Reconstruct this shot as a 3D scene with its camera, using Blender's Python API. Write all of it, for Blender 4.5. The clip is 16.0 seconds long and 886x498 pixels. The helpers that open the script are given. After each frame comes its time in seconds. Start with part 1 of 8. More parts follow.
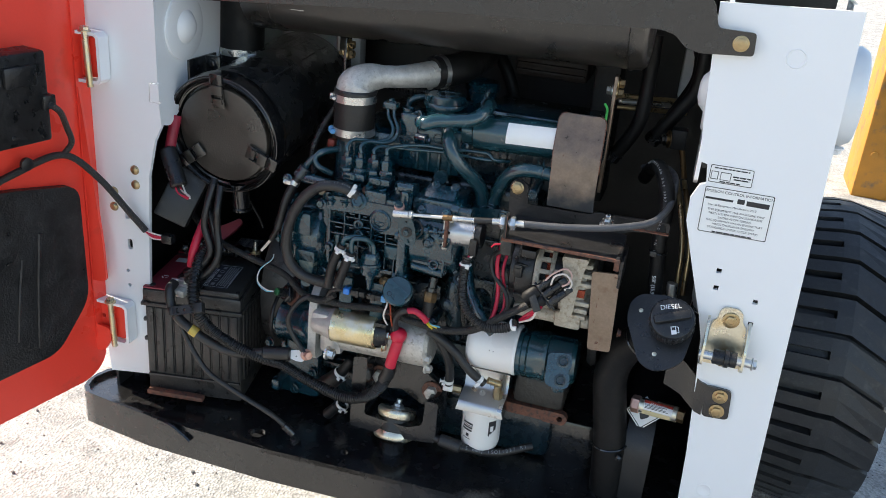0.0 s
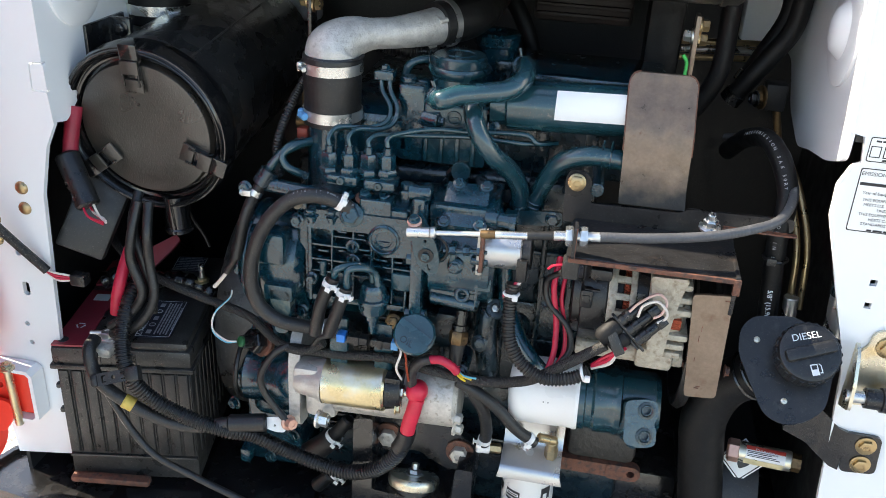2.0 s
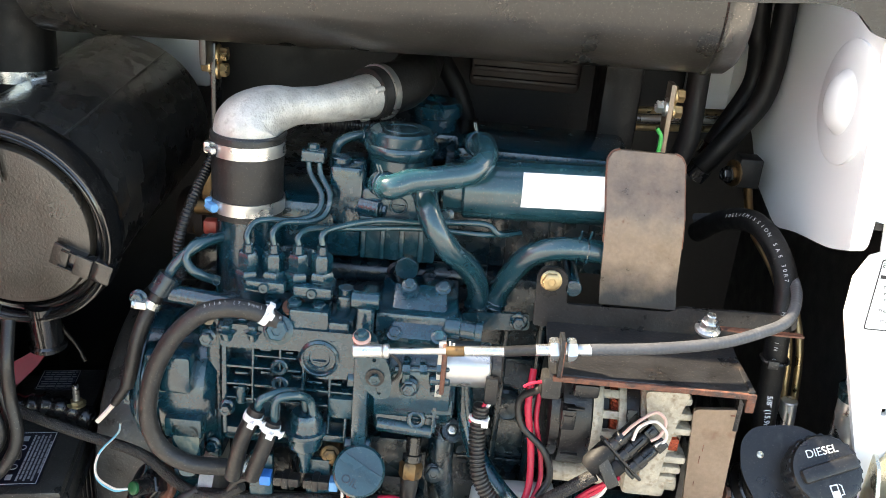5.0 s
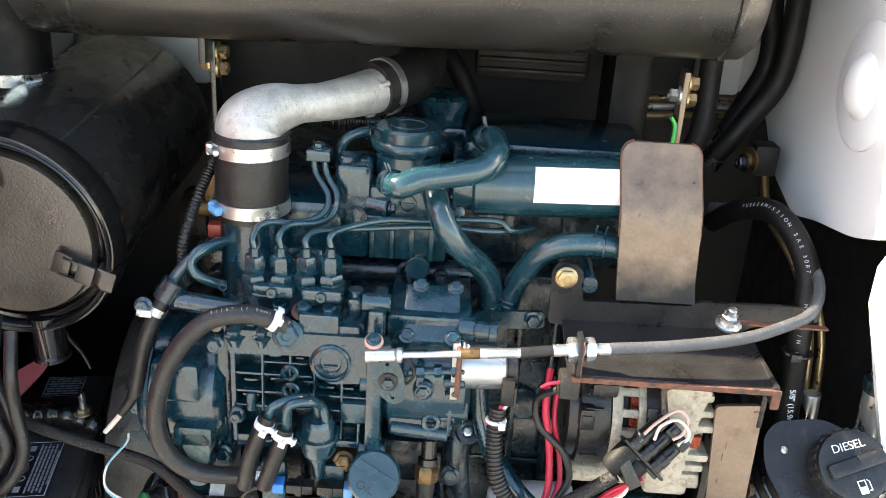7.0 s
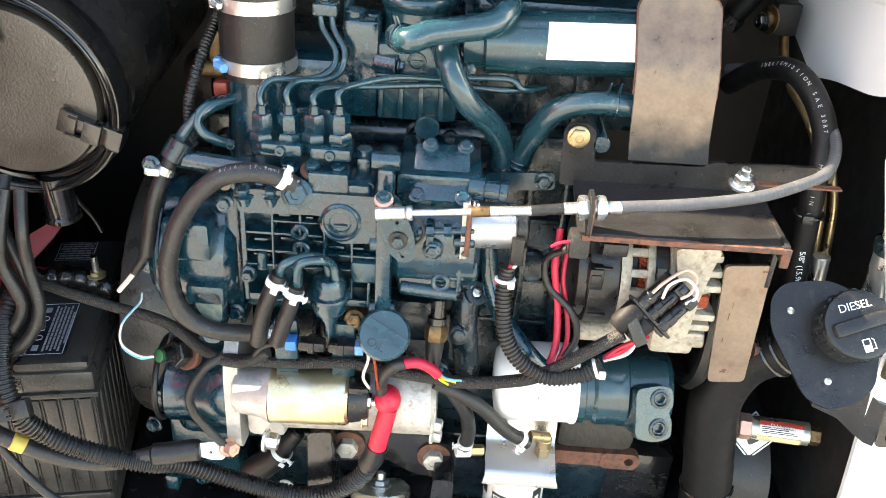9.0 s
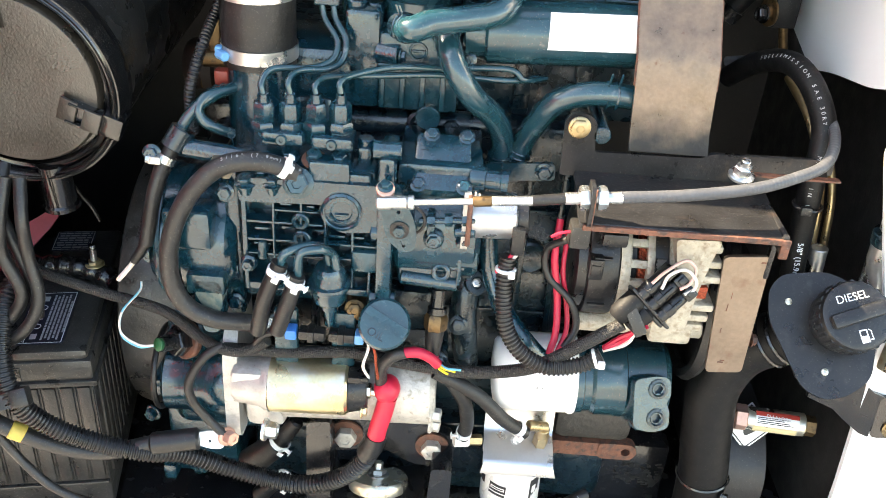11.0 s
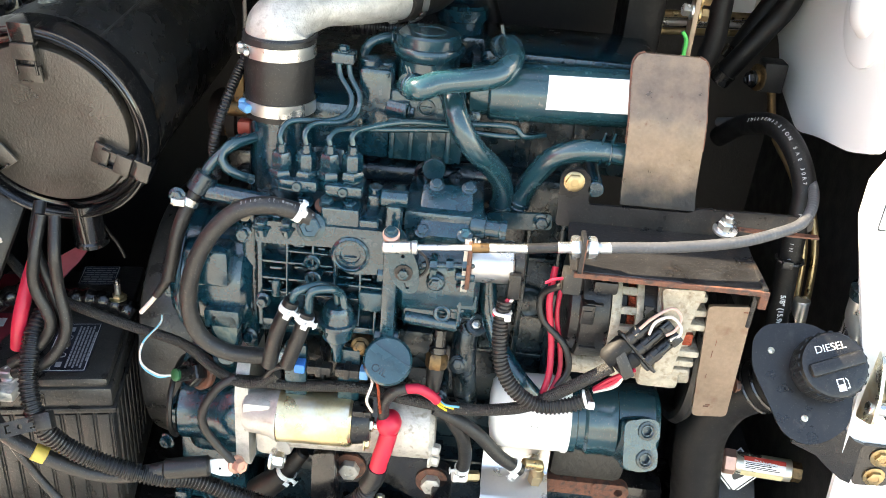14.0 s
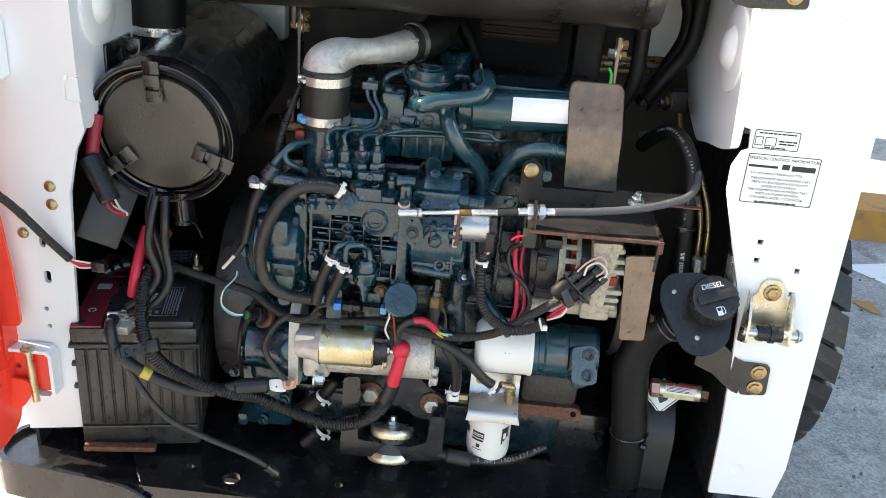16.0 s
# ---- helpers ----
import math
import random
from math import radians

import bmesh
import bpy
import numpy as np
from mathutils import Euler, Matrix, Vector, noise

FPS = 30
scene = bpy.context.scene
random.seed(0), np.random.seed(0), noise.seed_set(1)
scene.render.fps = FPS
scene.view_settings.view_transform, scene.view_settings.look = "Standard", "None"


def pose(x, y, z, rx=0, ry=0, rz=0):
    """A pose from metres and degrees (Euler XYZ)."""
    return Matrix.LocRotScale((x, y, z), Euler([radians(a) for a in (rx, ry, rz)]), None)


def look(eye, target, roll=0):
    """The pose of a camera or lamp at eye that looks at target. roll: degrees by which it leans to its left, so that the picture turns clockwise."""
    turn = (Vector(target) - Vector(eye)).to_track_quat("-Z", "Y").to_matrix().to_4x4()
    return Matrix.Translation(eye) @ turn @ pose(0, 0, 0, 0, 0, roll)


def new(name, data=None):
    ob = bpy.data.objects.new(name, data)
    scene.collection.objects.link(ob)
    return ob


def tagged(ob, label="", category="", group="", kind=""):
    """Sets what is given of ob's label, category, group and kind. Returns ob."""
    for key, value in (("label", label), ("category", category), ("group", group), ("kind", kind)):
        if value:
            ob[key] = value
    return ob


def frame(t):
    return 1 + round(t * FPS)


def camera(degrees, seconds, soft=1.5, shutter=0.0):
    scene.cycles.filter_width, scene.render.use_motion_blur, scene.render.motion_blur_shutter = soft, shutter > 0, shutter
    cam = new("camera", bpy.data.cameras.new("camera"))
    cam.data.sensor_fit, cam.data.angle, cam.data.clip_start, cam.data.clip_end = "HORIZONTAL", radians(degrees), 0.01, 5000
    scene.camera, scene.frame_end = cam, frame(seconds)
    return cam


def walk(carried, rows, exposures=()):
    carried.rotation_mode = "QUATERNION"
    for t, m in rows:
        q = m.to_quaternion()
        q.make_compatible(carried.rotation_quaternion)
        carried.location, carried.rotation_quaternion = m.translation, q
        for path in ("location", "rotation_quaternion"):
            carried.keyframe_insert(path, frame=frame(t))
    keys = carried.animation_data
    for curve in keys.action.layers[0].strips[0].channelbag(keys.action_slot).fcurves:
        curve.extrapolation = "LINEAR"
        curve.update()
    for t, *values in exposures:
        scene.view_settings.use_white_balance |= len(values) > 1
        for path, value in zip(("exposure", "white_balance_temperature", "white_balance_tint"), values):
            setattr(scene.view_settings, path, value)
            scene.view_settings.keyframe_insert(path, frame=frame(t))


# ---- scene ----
cam = camera(53.55, 16.0, soft=0.9)
ROWS = [
    (0.0, 0.3869, -1.3700, 1.3720, 15.33, -23.26, 5.14),
    (0.5, 0.3402, -1.2649, 1.3523, 15.08, -23.57, 5.51),
    (1.0, 0.2917, -1.1324, 1.3260, 15.29, -25.03, 4.86),
    (1.5, 0.2299, -1.0353, 1.2949, 14.40, -26.07, 3.51),
    (2.0, 0.1335, -0.9718, 1.2806, 9.67, -26.49, 3.24),
    (2.5, 0.0745, -0.9333, 1.2514, 5.60, -26.53, 4.35),
    (3.0, 0.0511, -0.8318, 1.2320, 4.33, -27.11, 4.83),
    (3.5, 0.0516, -0.7829, 1.2289, 4.36, -27.18, 4.45),
    (4.0, 0.0356, -0.7863, 1.2347, 2.75, -24.83, 5.41),
    (4.5, 0.0215, -0.7865, 1.2489, 0.82, -22.57, 5.75),
    (7.0, 0.0022, -0.7574, 1.2516, 0.42, -23.45, 3.76),
    (7.5, 0.0038, -0.7518, 1.2397, 0.17, -26.06, 3.34),
    (8.0, 0.0047, -0.7516, 1.2319, 0.09, -28.39, 3.28),
    (8.5, 0.0051, -0.7533, 1.2267, 0.06, -30.08, 3.53),
    (9.0, 0.0017, -0.7623, 1.2263, 0.42, -31.00, 3.91),
    (11.5, -0.0073, -0.7679, 1.2233, -0.33, -31.38, 4.58),
    (12.0, -0.0046, -0.7706, 1.2265, -0.19, -30.65, 4.64),
    (12.5, -0.0034, -0.7753, 1.2358, -0.14, -30.19, 4.81),
    (13.0, -0.0067, -0.7877, 1.2373, 0.10, -29.30, 4.84),
    (13.5, -0.0073, -0.8021, 1.2467, 0.53, -28.94, 4.75),
    (14.0, 0.0085, -0.8193, 1.2547, 1.26, -28.56, 5.23),
    (14.5, 0.0290, -0.8611, 1.2615, 2.52, -28.18, 5.44),
    (15.0, 0.0307, -0.9706, 1.2977, 3.07, -27.04, 4.91),
    (15.5, 0.0227, -1.1201, 1.3266, 2.24, -26.00, 4.80),
    (16.0, 0.0332, -1.2278, 1.3284, 1.58, -24.97, 4.96),
]


def eye_pose(x, y, z, yaw, pitch, roll):
    a, b = radians(yaw), radians(pitch)
    way = Vector((-math.sin(a) * math.cos(b), math.cos(a) * math.cos(b), math.sin(b)))
    return look(Vector((x, y, z)), Vector((x, y, z)) + way, roll)


EXPOSURES = [(t, e, k, 9) for t, e, k in ((0.0, 1.34, 6950), (0.8, 1.38, 6950), (1.5, 1.72, 7150), (2.5, 2.08, 7100), (3.5, 2.52, 7500), (4.5, 2.66, 7900), (7.5, 2.74, 7900), (9.0, 3.0, 8300), (14.5, 2.94, 8250), (15.2, 2.5, 7950), (16.0, 1.98, 7700))]
walk(cam, [(t, eye_pose(*p)) for t, *p in ROWS], EXPOSURES)

# ---- world, sun ----
world = bpy.data.worlds.new("sky")
scene.world = world
world.use_nodes = True
wn = world.node_tree
sky = wn.nodes.new("ShaderNodeTexSky")
sky.sky_type, sky.sun_disc = "NISHITA", False
SUN_WAY = Vector((0.76, -0.14, -0.63)).normalized()
sky.sun_elevation = math.asin(-SUN_WAY.z)
sky.sun_rotation = math.atan2(-SUN_WAY.x, -SUN_WAY.y)
wn.links.new(sky.outputs[0], wn.nodes["Background"].inputs[0])
wn.nodes["Background"].inputs[1].default_value = 0.13
sun = new("sun", bpy.data.lights.new("sun", "SUN"))
sun.data.energy, sun.data.angle, sun.data.color = 4.0, radians(0.5), (1.0, 0.93, 0.82)
sun.matrix_world = look((-4, 1, 5), Vector((-4, 1, 5)) + SUN_WAY)

# ---- materials ----


def mat(name, col, rough=0.5, metal=0.0, var=0.25, scale=30.0, bump=0.15, dust=None, dust_at=0.6, coat=0.0, fine=260.0, specks=0.0):
    """Paint, metal or rubber with two scales of variation, fine relief and, if given, a dust or rust colour in patches."""
    m = bpy.data.materials.new(name)
    m.use_nodes = True
    n, l = m.node_tree.nodes, m.node_tree.links
    b = n["Principled BSDF"]
    geo = n.new("ShaderNodeNewGeometry")
    big, small = n.new("ShaderNodeTexNoise"), n.new("ShaderNodeTexNoise")
    big.inputs["Scale"].default_value, big.inputs["Detail"].default_value = scale, 5.0
    small.inputs["Scale"].default_value, small.inputs["Detail"].default_value = fine, 3.0
    for q in (big, small):
        l.new(geo.outputs["Position"], q.inputs["Vector"])
    mix = n.new("ShaderNodeMix")
    mix.data_type = "RGBA"
    mix.inputs["A"].default_value = (*[c * (1 - var) for c in col], 1)
    mix.inputs["B"].default_value = (*[min(1, c * (1 + var)) for c in col], 1)
    add = n.new("ShaderNodeMath")
    add.operation = "MULTIPLY_ADD"
    l.new(small.outputs["Fac"], add.inputs[0])
    add.inputs[1].default_value = 0.65
    half = n.new("ShaderNodeMath")
    half.operation = "MULTIPLY_ADD"
    l.new(big.outputs["Fac"], half.inputs[0])
    half.inputs[1].default_value, half.inputs[2].default_value = 1.6, -0.6
    l.new(half.outputs[0], add.inputs[2])
    l.new(add.outputs[0], mix.inputs["Factor"])
    last = mix.outputs["Result"]
    if dust:
        ramp = n.new("ShaderNodeMapRange")
        ramp.inputs["From Min"].default_value, ramp.inputs["From Max"].default_value = dust_at - 0.05, dust_at + 0.13
        worn = n.new("ShaderNodeTexNoise")
        worn.inputs["Scale"].default_value, worn.inputs["Detail"].default_value = scale * 1.7, 8.0
        l.new(geo.outputs["Position"], worn.inputs["Vector"])
        l.new(worn.outputs["Fac"], ramp.inputs["Value"])
        over = n.new("ShaderNodeMix")
        over.data_type = "RGBA"
        l.new(ramp.outputs[0], over.inputs["Factor"])
        l.new(last, over.inputs["A"])
        over.inputs["B"].default_value = (*dust, 1)
        last = over.outputs["Result"]
    if specks:
        grit, cut = n.new("ShaderNodeTexNoise"), n.new("ShaderNodeMapRange")
        grit.inputs["Scale"].default_value, grit.inputs["Detail"].default_value = 620.0, 1.0
        l.new(geo.outputs["Position"], grit.inputs["Vector"])
        cut.inputs["From Min"].default_value, cut.inputs["From Max"].default_value = 0.66, 0.74
        cut.inputs["To Max"].default_value = specks
        l.new(grit.outputs["Fac"], cut.inputs["Value"])
        dots = n.new("ShaderNodeMix")
        dots.data_type = "RGBA"
        l.new(cut.outputs[0], dots.inputs["Factor"])
        l.new(last, dots.inputs["A"])
        dots.inputs["B"].default_value = (0.24, 0.215, 0.18, 1)
        last = dots.outputs["Result"]
    l.new(last, b.inputs["Base Color"])
    rr = n.new("ShaderNodeMapRange")
    rr.inputs["To Min"].default_value, rr.inputs["To Max"].default_value = max(0.03, rough - 0.13), min(1, rough + 0.13)
    rr.inputs["From Min"].default_value, rr.inputs["From Max"].default_value = 0.3, 0.7
    l.new(big.outputs["Fac"], rr.inputs["Value"])
    l.new(rr.outputs[0], b.inputs["Roughness"])
    b.inputs["Metallic"].default_value = metal
    b.inputs["Coat Weight"].default_value = coat
    b.inputs["Coat Roughness"].default_value = 0.17
    if bump:
        bp = n.new("ShaderNodeBump")
        bp.inputs["Strength"].default_value, bp.inputs["Distance"].default_value = bump, 0.002
        l.new(add.outputs[0], bp.inputs["Height"])
        l.new(bp.outputs[0], b.inputs["Normal"])
    return m


TEAL = mat("engine_paint", (0.002, 0.0295, 0.0445), 0.17, 0, 0.45, 55, 0.3, (0.009, 0.045, 0.058), 0.64, 0.8, specks=0.09)
TEAL_DUSTY = mat("engine_paint_dusty", (0.0036, 0.036, 0.05), 0.25, 0, 0.45, 60, 0.3, (0.04, 0.075, 0.078), 0.62, 0.45, specks=0.14)
# darker copy of the engine paint, crevice shade mixed into its colour
TEAL_DARK = mat("shaded_engine_paint", (0.003, 0.015, 0.022), 0.28, 0, 0.45, 60, 0.45, (0.014, 0.026, 0.029), 0.6, 0.5, specks=0.3)
WORN_TEAL = mat("worn_engine_paint", (0.11, 0.13, 0.11), 0.5, 0, 0.35, 70, 0.4, (0.02, 0.075, 0.085), 0.6, specks=0.2)
TEAL_GLOSS = mat("painted_hose", (0.0085, 0.044, 0.057), 0.16, 0, 0.25, 40, 0.2, (0.14, 0.17, 0.17), 0.7, 0.7, specks=0.25)
BLACK = mat("black_paint", (0.0095, 0.0095, 0.0102), 0.22, 0, 0.3, 40, 0.2, (0.016, 0.015, 0.0145), 0.66, 0.5, specks=0.15)
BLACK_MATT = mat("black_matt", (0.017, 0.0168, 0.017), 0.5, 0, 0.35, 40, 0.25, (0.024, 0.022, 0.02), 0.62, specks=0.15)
# near-black copy of the rubber, the deep bay's shade put into its colour
RUBBER_SHADED = mat("shaded_black_rubber", (0.0045, 0.0045, 0.005), 0.55, 0, 0.3, 60, 0.15, (0.009, 0.009, 0.008), 0.66, specks=0.12)
SHEATH = mat("grey_cable_sheath", (0.062, 0.064, 0.07), 0.5, 0, 0.2, 60, 0.2, (0.14, 0.14, 0.14), 0.62)
MUFFLER = mat("muffler_paint", (0.022, 0.0205, 0.0185), 0.36, 0, 0.4, 18, 0.2, (0.05, 0.044, 0.036), 0.68, 0.35, specks=0.35)
RUBBER = mat("black_rubber", (0.0115, 0.0112, 0.0112), 0.42, 0, 0.35, 60, 0.3, (0.028, 0.026, 0.024), 0.65, specks=0.25)
HOSE_GREY = mat("dusty_rubber_hose", (0.018, 0.017, 0.0165), 0.44, 0, 0.3, 110, 0.3, (0.036, 0.033, 0.03), 0.62, specks=0.35)
PLASTIC = mat("black_plastic", (0.0085, 0.0085, 0.0092), 0.34, 0, 0.35, 60, 0.3, (0.03, 0.028, 0.026), 0.66, specks=0.35)
BATTERY = mat("dusty_battery_case", (0.035, 0.033, 0.031), 0.36, 0, 0.5, 45, 0.4, (0.045, 0.041, 0.037), 0.62, specks=0.55)
BRAID = mat("braided_sleeve", (0.014, 0.0135, 0.013), 0.5, 0, 0.9, 420, 0.8, (0.13, 0.1, 0.055), 0.64, 0, 700, specks=0.75)
WHITE = mat("white_body_paint", (0.8, 0.81, 0.82), 0.35, 0, 0.012, 8, 0.0, None, 0.76, 0.35)
wb = WHITE.node_tree.nodes["Principled BSDF"]
WHITE.node_tree.links.remove(wb.inputs["Roughness"].links[0])
wb.inputs["Roughness"].default_value = 0.35
RED = mat("red_door_paint", (0.88, 0.055, 0.032), 0.36, 0, 0.06, 6, 0.03, (0.45, 0.05, 0.035), 0.68, 0.35)
RED_RUBBER = mat("red_rubber_boot", (0.6, 0.016, 0.045), 0.42, 0, 0.15, 40, 0.1)
RED_WIRE = mat("red_cable", (0.5, 0.015, 0.045), 0.45, 0, 0.15, 40, 0.05)
RUBBER_SHADED.node_tree.nodes["Principled BSDF"].inputs["Specular IOR Level"].default_value = 0.3
FOAM = mat("black_foam_pad", (0.008, 0.008, 0.009), 0.4, 0, 0.4, 22, 0.9, (0.018, 0.018, 0.019), 0.58, specks=0.25)
ALU = mat("cast_aluminium", (0.5, 0.485, 0.455), 0.46, 0.4, 0.25, 90, 0.5, (0.36, 0.34, 0.3), 0.62, 0, 500, specks=0.2)
ALU_FLAT = mat("aluminium_sheet", (0.5, 0.5, 0.5), 0.33, 0.9, 0.08, 25, 0.08)
CASTING = mat("light_grey_casting", (0.5, 0.47, 0.42), 0.45, 0.35, 0.28, 70, 0.5, (0.25, 0.22, 0.17), 0.6, specks=0.4)
ALT_CAST = mat("dusty_alternator_casting", (0.42, 0.375, 0.3), 0.55, 0.25, 0.3, 90, 0.6, (0.26, 0.21, 0.15), 0.58, specks=0.4)
PALE_ZINC = mat("pale_zinc_plating", (0.66, 0.62, 0.5), 0.3, 0.85, 0.2, 26, 0.1, (0.62, 0.5, 0.3), 0.6)
OLD_BRASS = mat("browned_brass", (0.17, 0.105, 0.05), 0.42, 0.8, 0.35, 90, 0.3, (0.05, 0.035, 0.025), 0.58)
RIM_BLACK = mat("glossy_black_enamel", (0.007, 0.007, 0.0075), 0.14, 0, 0.2, 60, 0.08, None, 0.6, 0.7, specks=0.25)
PINK = mat("pale_copper_fitting", (0.62, 0.36, 0.28), 0.4, 0.6, 0.2, 60, 0.2)
CREAM = mat("cream_paper", (0.66, 0.56, 0.32), 0.5, 0, 0.2, 60, 0.1)
STEEL = mat("zinc_steel", (0.62, 0.62, 0.6), 0.3, 0.9, 0.15, 40, 0.1)
YELLOW_ZINC = mat("yellow_zinc_plating", (0.62, 0.52, 0.31), 0.3, 0.85, 0.28, 22, 0.08, (0.68, 0.64, 0.53), 0.5)
BRASS = mat("brass", (0.42, 0.31, 0.17), 0.35, 0.9, 0.25, 60, 0.15)
RUST_PLATE = mat("worn_steel_plate", (0.023, 0.0225, 0.0235), 0.36, 0.3, 0.4, 28, 0.3, (0.07, 0.048, 0.038), 0.64, specks=0.35)
SHIELD_MAT = mat("bare_steel_shield", (0.23, 0.172, 0.128), 0.4, 0.6, 0.3, 26, 0.15, (0.16, 0.085, 0.055), 0.66, specks=0.2)
FILLER_PLATE = mat("dusty_black_sheet", (0.016, 0.016, 0.0165), 0.36, 0, 0.35, 40, 0.2, (0.045, 0.043, 0.04), 0.64, specks=0.2)
FILLER_CAP = mat("dusty_black_cap", (0.0115, 0.0115, 0.012), 0.36, 0, 0.3, 60, 0.3, (0.034, 0.032, 0.03), 0.64, specks=0.2)
UPRIGHT = mat("dark_footed_upright", (0.2, 0.142, 0.104), 0.4, 0.6, 0.3, 60, 0.25, (0.13, 0.062, 0.04), 0.7, specks=0.25)


def darken_low_end(m, low, high, dark):
    """Blends a plate's colour to dark towards its low end, with a ragged border."""
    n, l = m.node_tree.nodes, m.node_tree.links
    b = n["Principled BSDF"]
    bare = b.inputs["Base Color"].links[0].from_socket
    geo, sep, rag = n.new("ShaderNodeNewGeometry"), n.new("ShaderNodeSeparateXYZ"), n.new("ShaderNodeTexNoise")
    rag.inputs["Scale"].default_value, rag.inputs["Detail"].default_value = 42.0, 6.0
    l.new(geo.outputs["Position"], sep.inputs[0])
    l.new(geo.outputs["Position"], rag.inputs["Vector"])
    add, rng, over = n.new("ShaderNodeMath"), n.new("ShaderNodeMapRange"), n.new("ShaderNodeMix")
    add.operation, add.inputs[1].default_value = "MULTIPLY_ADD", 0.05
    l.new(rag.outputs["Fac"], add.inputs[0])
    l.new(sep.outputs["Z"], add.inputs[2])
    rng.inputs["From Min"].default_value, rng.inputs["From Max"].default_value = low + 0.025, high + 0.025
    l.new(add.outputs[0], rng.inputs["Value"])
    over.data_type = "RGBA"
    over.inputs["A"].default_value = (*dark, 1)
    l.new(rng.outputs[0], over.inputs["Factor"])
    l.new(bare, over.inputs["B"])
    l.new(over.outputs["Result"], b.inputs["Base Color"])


darken_low_end(UPRIGHT, 0.867, 0.905, (0.026, 0.025, 0.026))
RUST = mat("rusty_iron", (0.15, 0.058, 0.034), 0.7, 0, 0.45, 80, 0.6, (0.06, 0.033, 0.026), 0.52, specks=0.3)
WHITE_CAN = mat("white_filter_paint", (0.82, 0.81, 0.78), 0.35, 0, 0.03, 12, 0.02, None, 0.6, 0.2)
WHITE_PLASTIC = mat("white_plastic", (0.78, 0.77, 0.74), 0.45, 0, 0.05, 30, 0.05)
DECAL = mat("white_decal", (0.82, 0.82, 0.8), 0.4, 0, 0.02, 20, 0.0)
INK = mat("black_ink", (0.02, 0.02, 0.022), 0.5, 0, 0.1, 20, 0.0)
PALE_INK = mat("white_print", (0.7, 0.71, 0.72), 0.5, 0, 0.05, 20, 0.0)
RED_INK = mat("red_print", (0.55, 0.06, 0.04), 0.5, 0, 0.1, 20, 0.0)
BLUE = mat("blue_plastic", (0.02, 0.19, 0.6), 0.4, 0, 0.1, 40, 0.05)
BLUE_PALE = mat("pale_blue_plastic", (0.1, 0.3, 0.55), 0.4, 0, 0.1, 40, 0.05)
WIRE_WHITE = mat("white_wire", (0.7, 0.62, 0.55), 0.5, 0, 0.1, 40, 0.0)
WIRE_YELLOW = mat("yellow_wire", (0.75, 0.55, 0.03), 0.5, 0, 0.1, 40, 0.0)
WIRE_GREEN = mat("green_wire", (0.05, 0.5, 0.1), 0.5, 0, 0.1, 40, 0.0)
WIRE_BLUE = mat("light_blue_wire", (0.12, 0.42, 0.55), 0.5, 0, 0.1, 40, 0.0)
COPPER = mat("copper_windings", (0.3, 0.05, 0.02), 0.35, 0.5, 0.6, 420, 0.8)
LABEL_BLUE = mat("blue_black_label", (0.008, 0.011, 0.026), 0.4, 0, 0.15, 40, 0.05)
LABEL_INK = mat("pale_label_print", (0.4, 0.41, 0.43), 0.5, 0, 0.15, 60, 0.0)
MAROON = mat("maroon_battery_strip", (0.27, 0.028, 0.042), 0.5, 0, 0.2, 30, 0.1)
TYRE = mat("tyre_rubber", (0.024, 0.024, 0.025), 0.5, 0, 0.4, 30, 0.3, (0.05, 0.049, 0.046), 0.62, specks=0.3)
YELLOW_PAINT = mat("chipped_yellow_paint", (0.42, 0.19, 0.025), 0.6, 0, 0.25, 9, 0.5, (0.13, 0.1, 0.075), 0.6)
GROUND = mat("sandy_asphalt", (0.405, 0.395, 0.375), 0.85, 0, 0.3, 6, 1.0, (0.267, 0.262, 0.254), 0.56, 0, 160)


def aggregate(m, size, low, high):
    """Stone chips in an asphalt surface: cells of mixed tone, the lighter ones proud."""
    n, l = m.node_tree.nodes, m.node_tree.links
    b = n["Principled BSDF"]
    geo, cell = n.new("ShaderNodeNewGeometry"), n.new("ShaderNodeTexVoronoi")
    cell.inputs["Scale"].default_value = size
    l.new(geo.outputs["Position"], cell.inputs["Vector"])
    sep, rng, mul = n.new("ShaderNodeSeparateColor"), n.new("ShaderNodeMapRange"), n.new("ShaderNodeMix")
    l.new(cell.outputs["Color"], sep.inputs[0])
    rng.inputs["To Min"].default_value, rng.inputs["To Max"].default_value = low, high
    l.new(sep.outputs[0], rng.inputs["Value"])
    mul.data_type, mul.blend_type = "RGBA", "MULTIPLY"
    mul.inputs["Factor"].default_value = 1.0
    l.new(b.inputs["Base Color"].links[0].from_socket, mul.inputs["A"])
    l.new(rng.outputs[0], mul.inputs["B"])
    l.new(mul.outputs["Result"], b.inputs["Base Color"])
    bp = n.new("ShaderNodeBump")
    bp.inputs["Strength"].default_value, bp.inputs["Distance"].default_value = 0.8, 0.004
    l.new(cell.outputs["Distance"], bp.inputs["Height"])
    l.new(b.inputs["Normal"].links[0].from_socket, bp.inputs["Normal"])
    l.new(bp.outputs[0], b.inputs["Normal"])


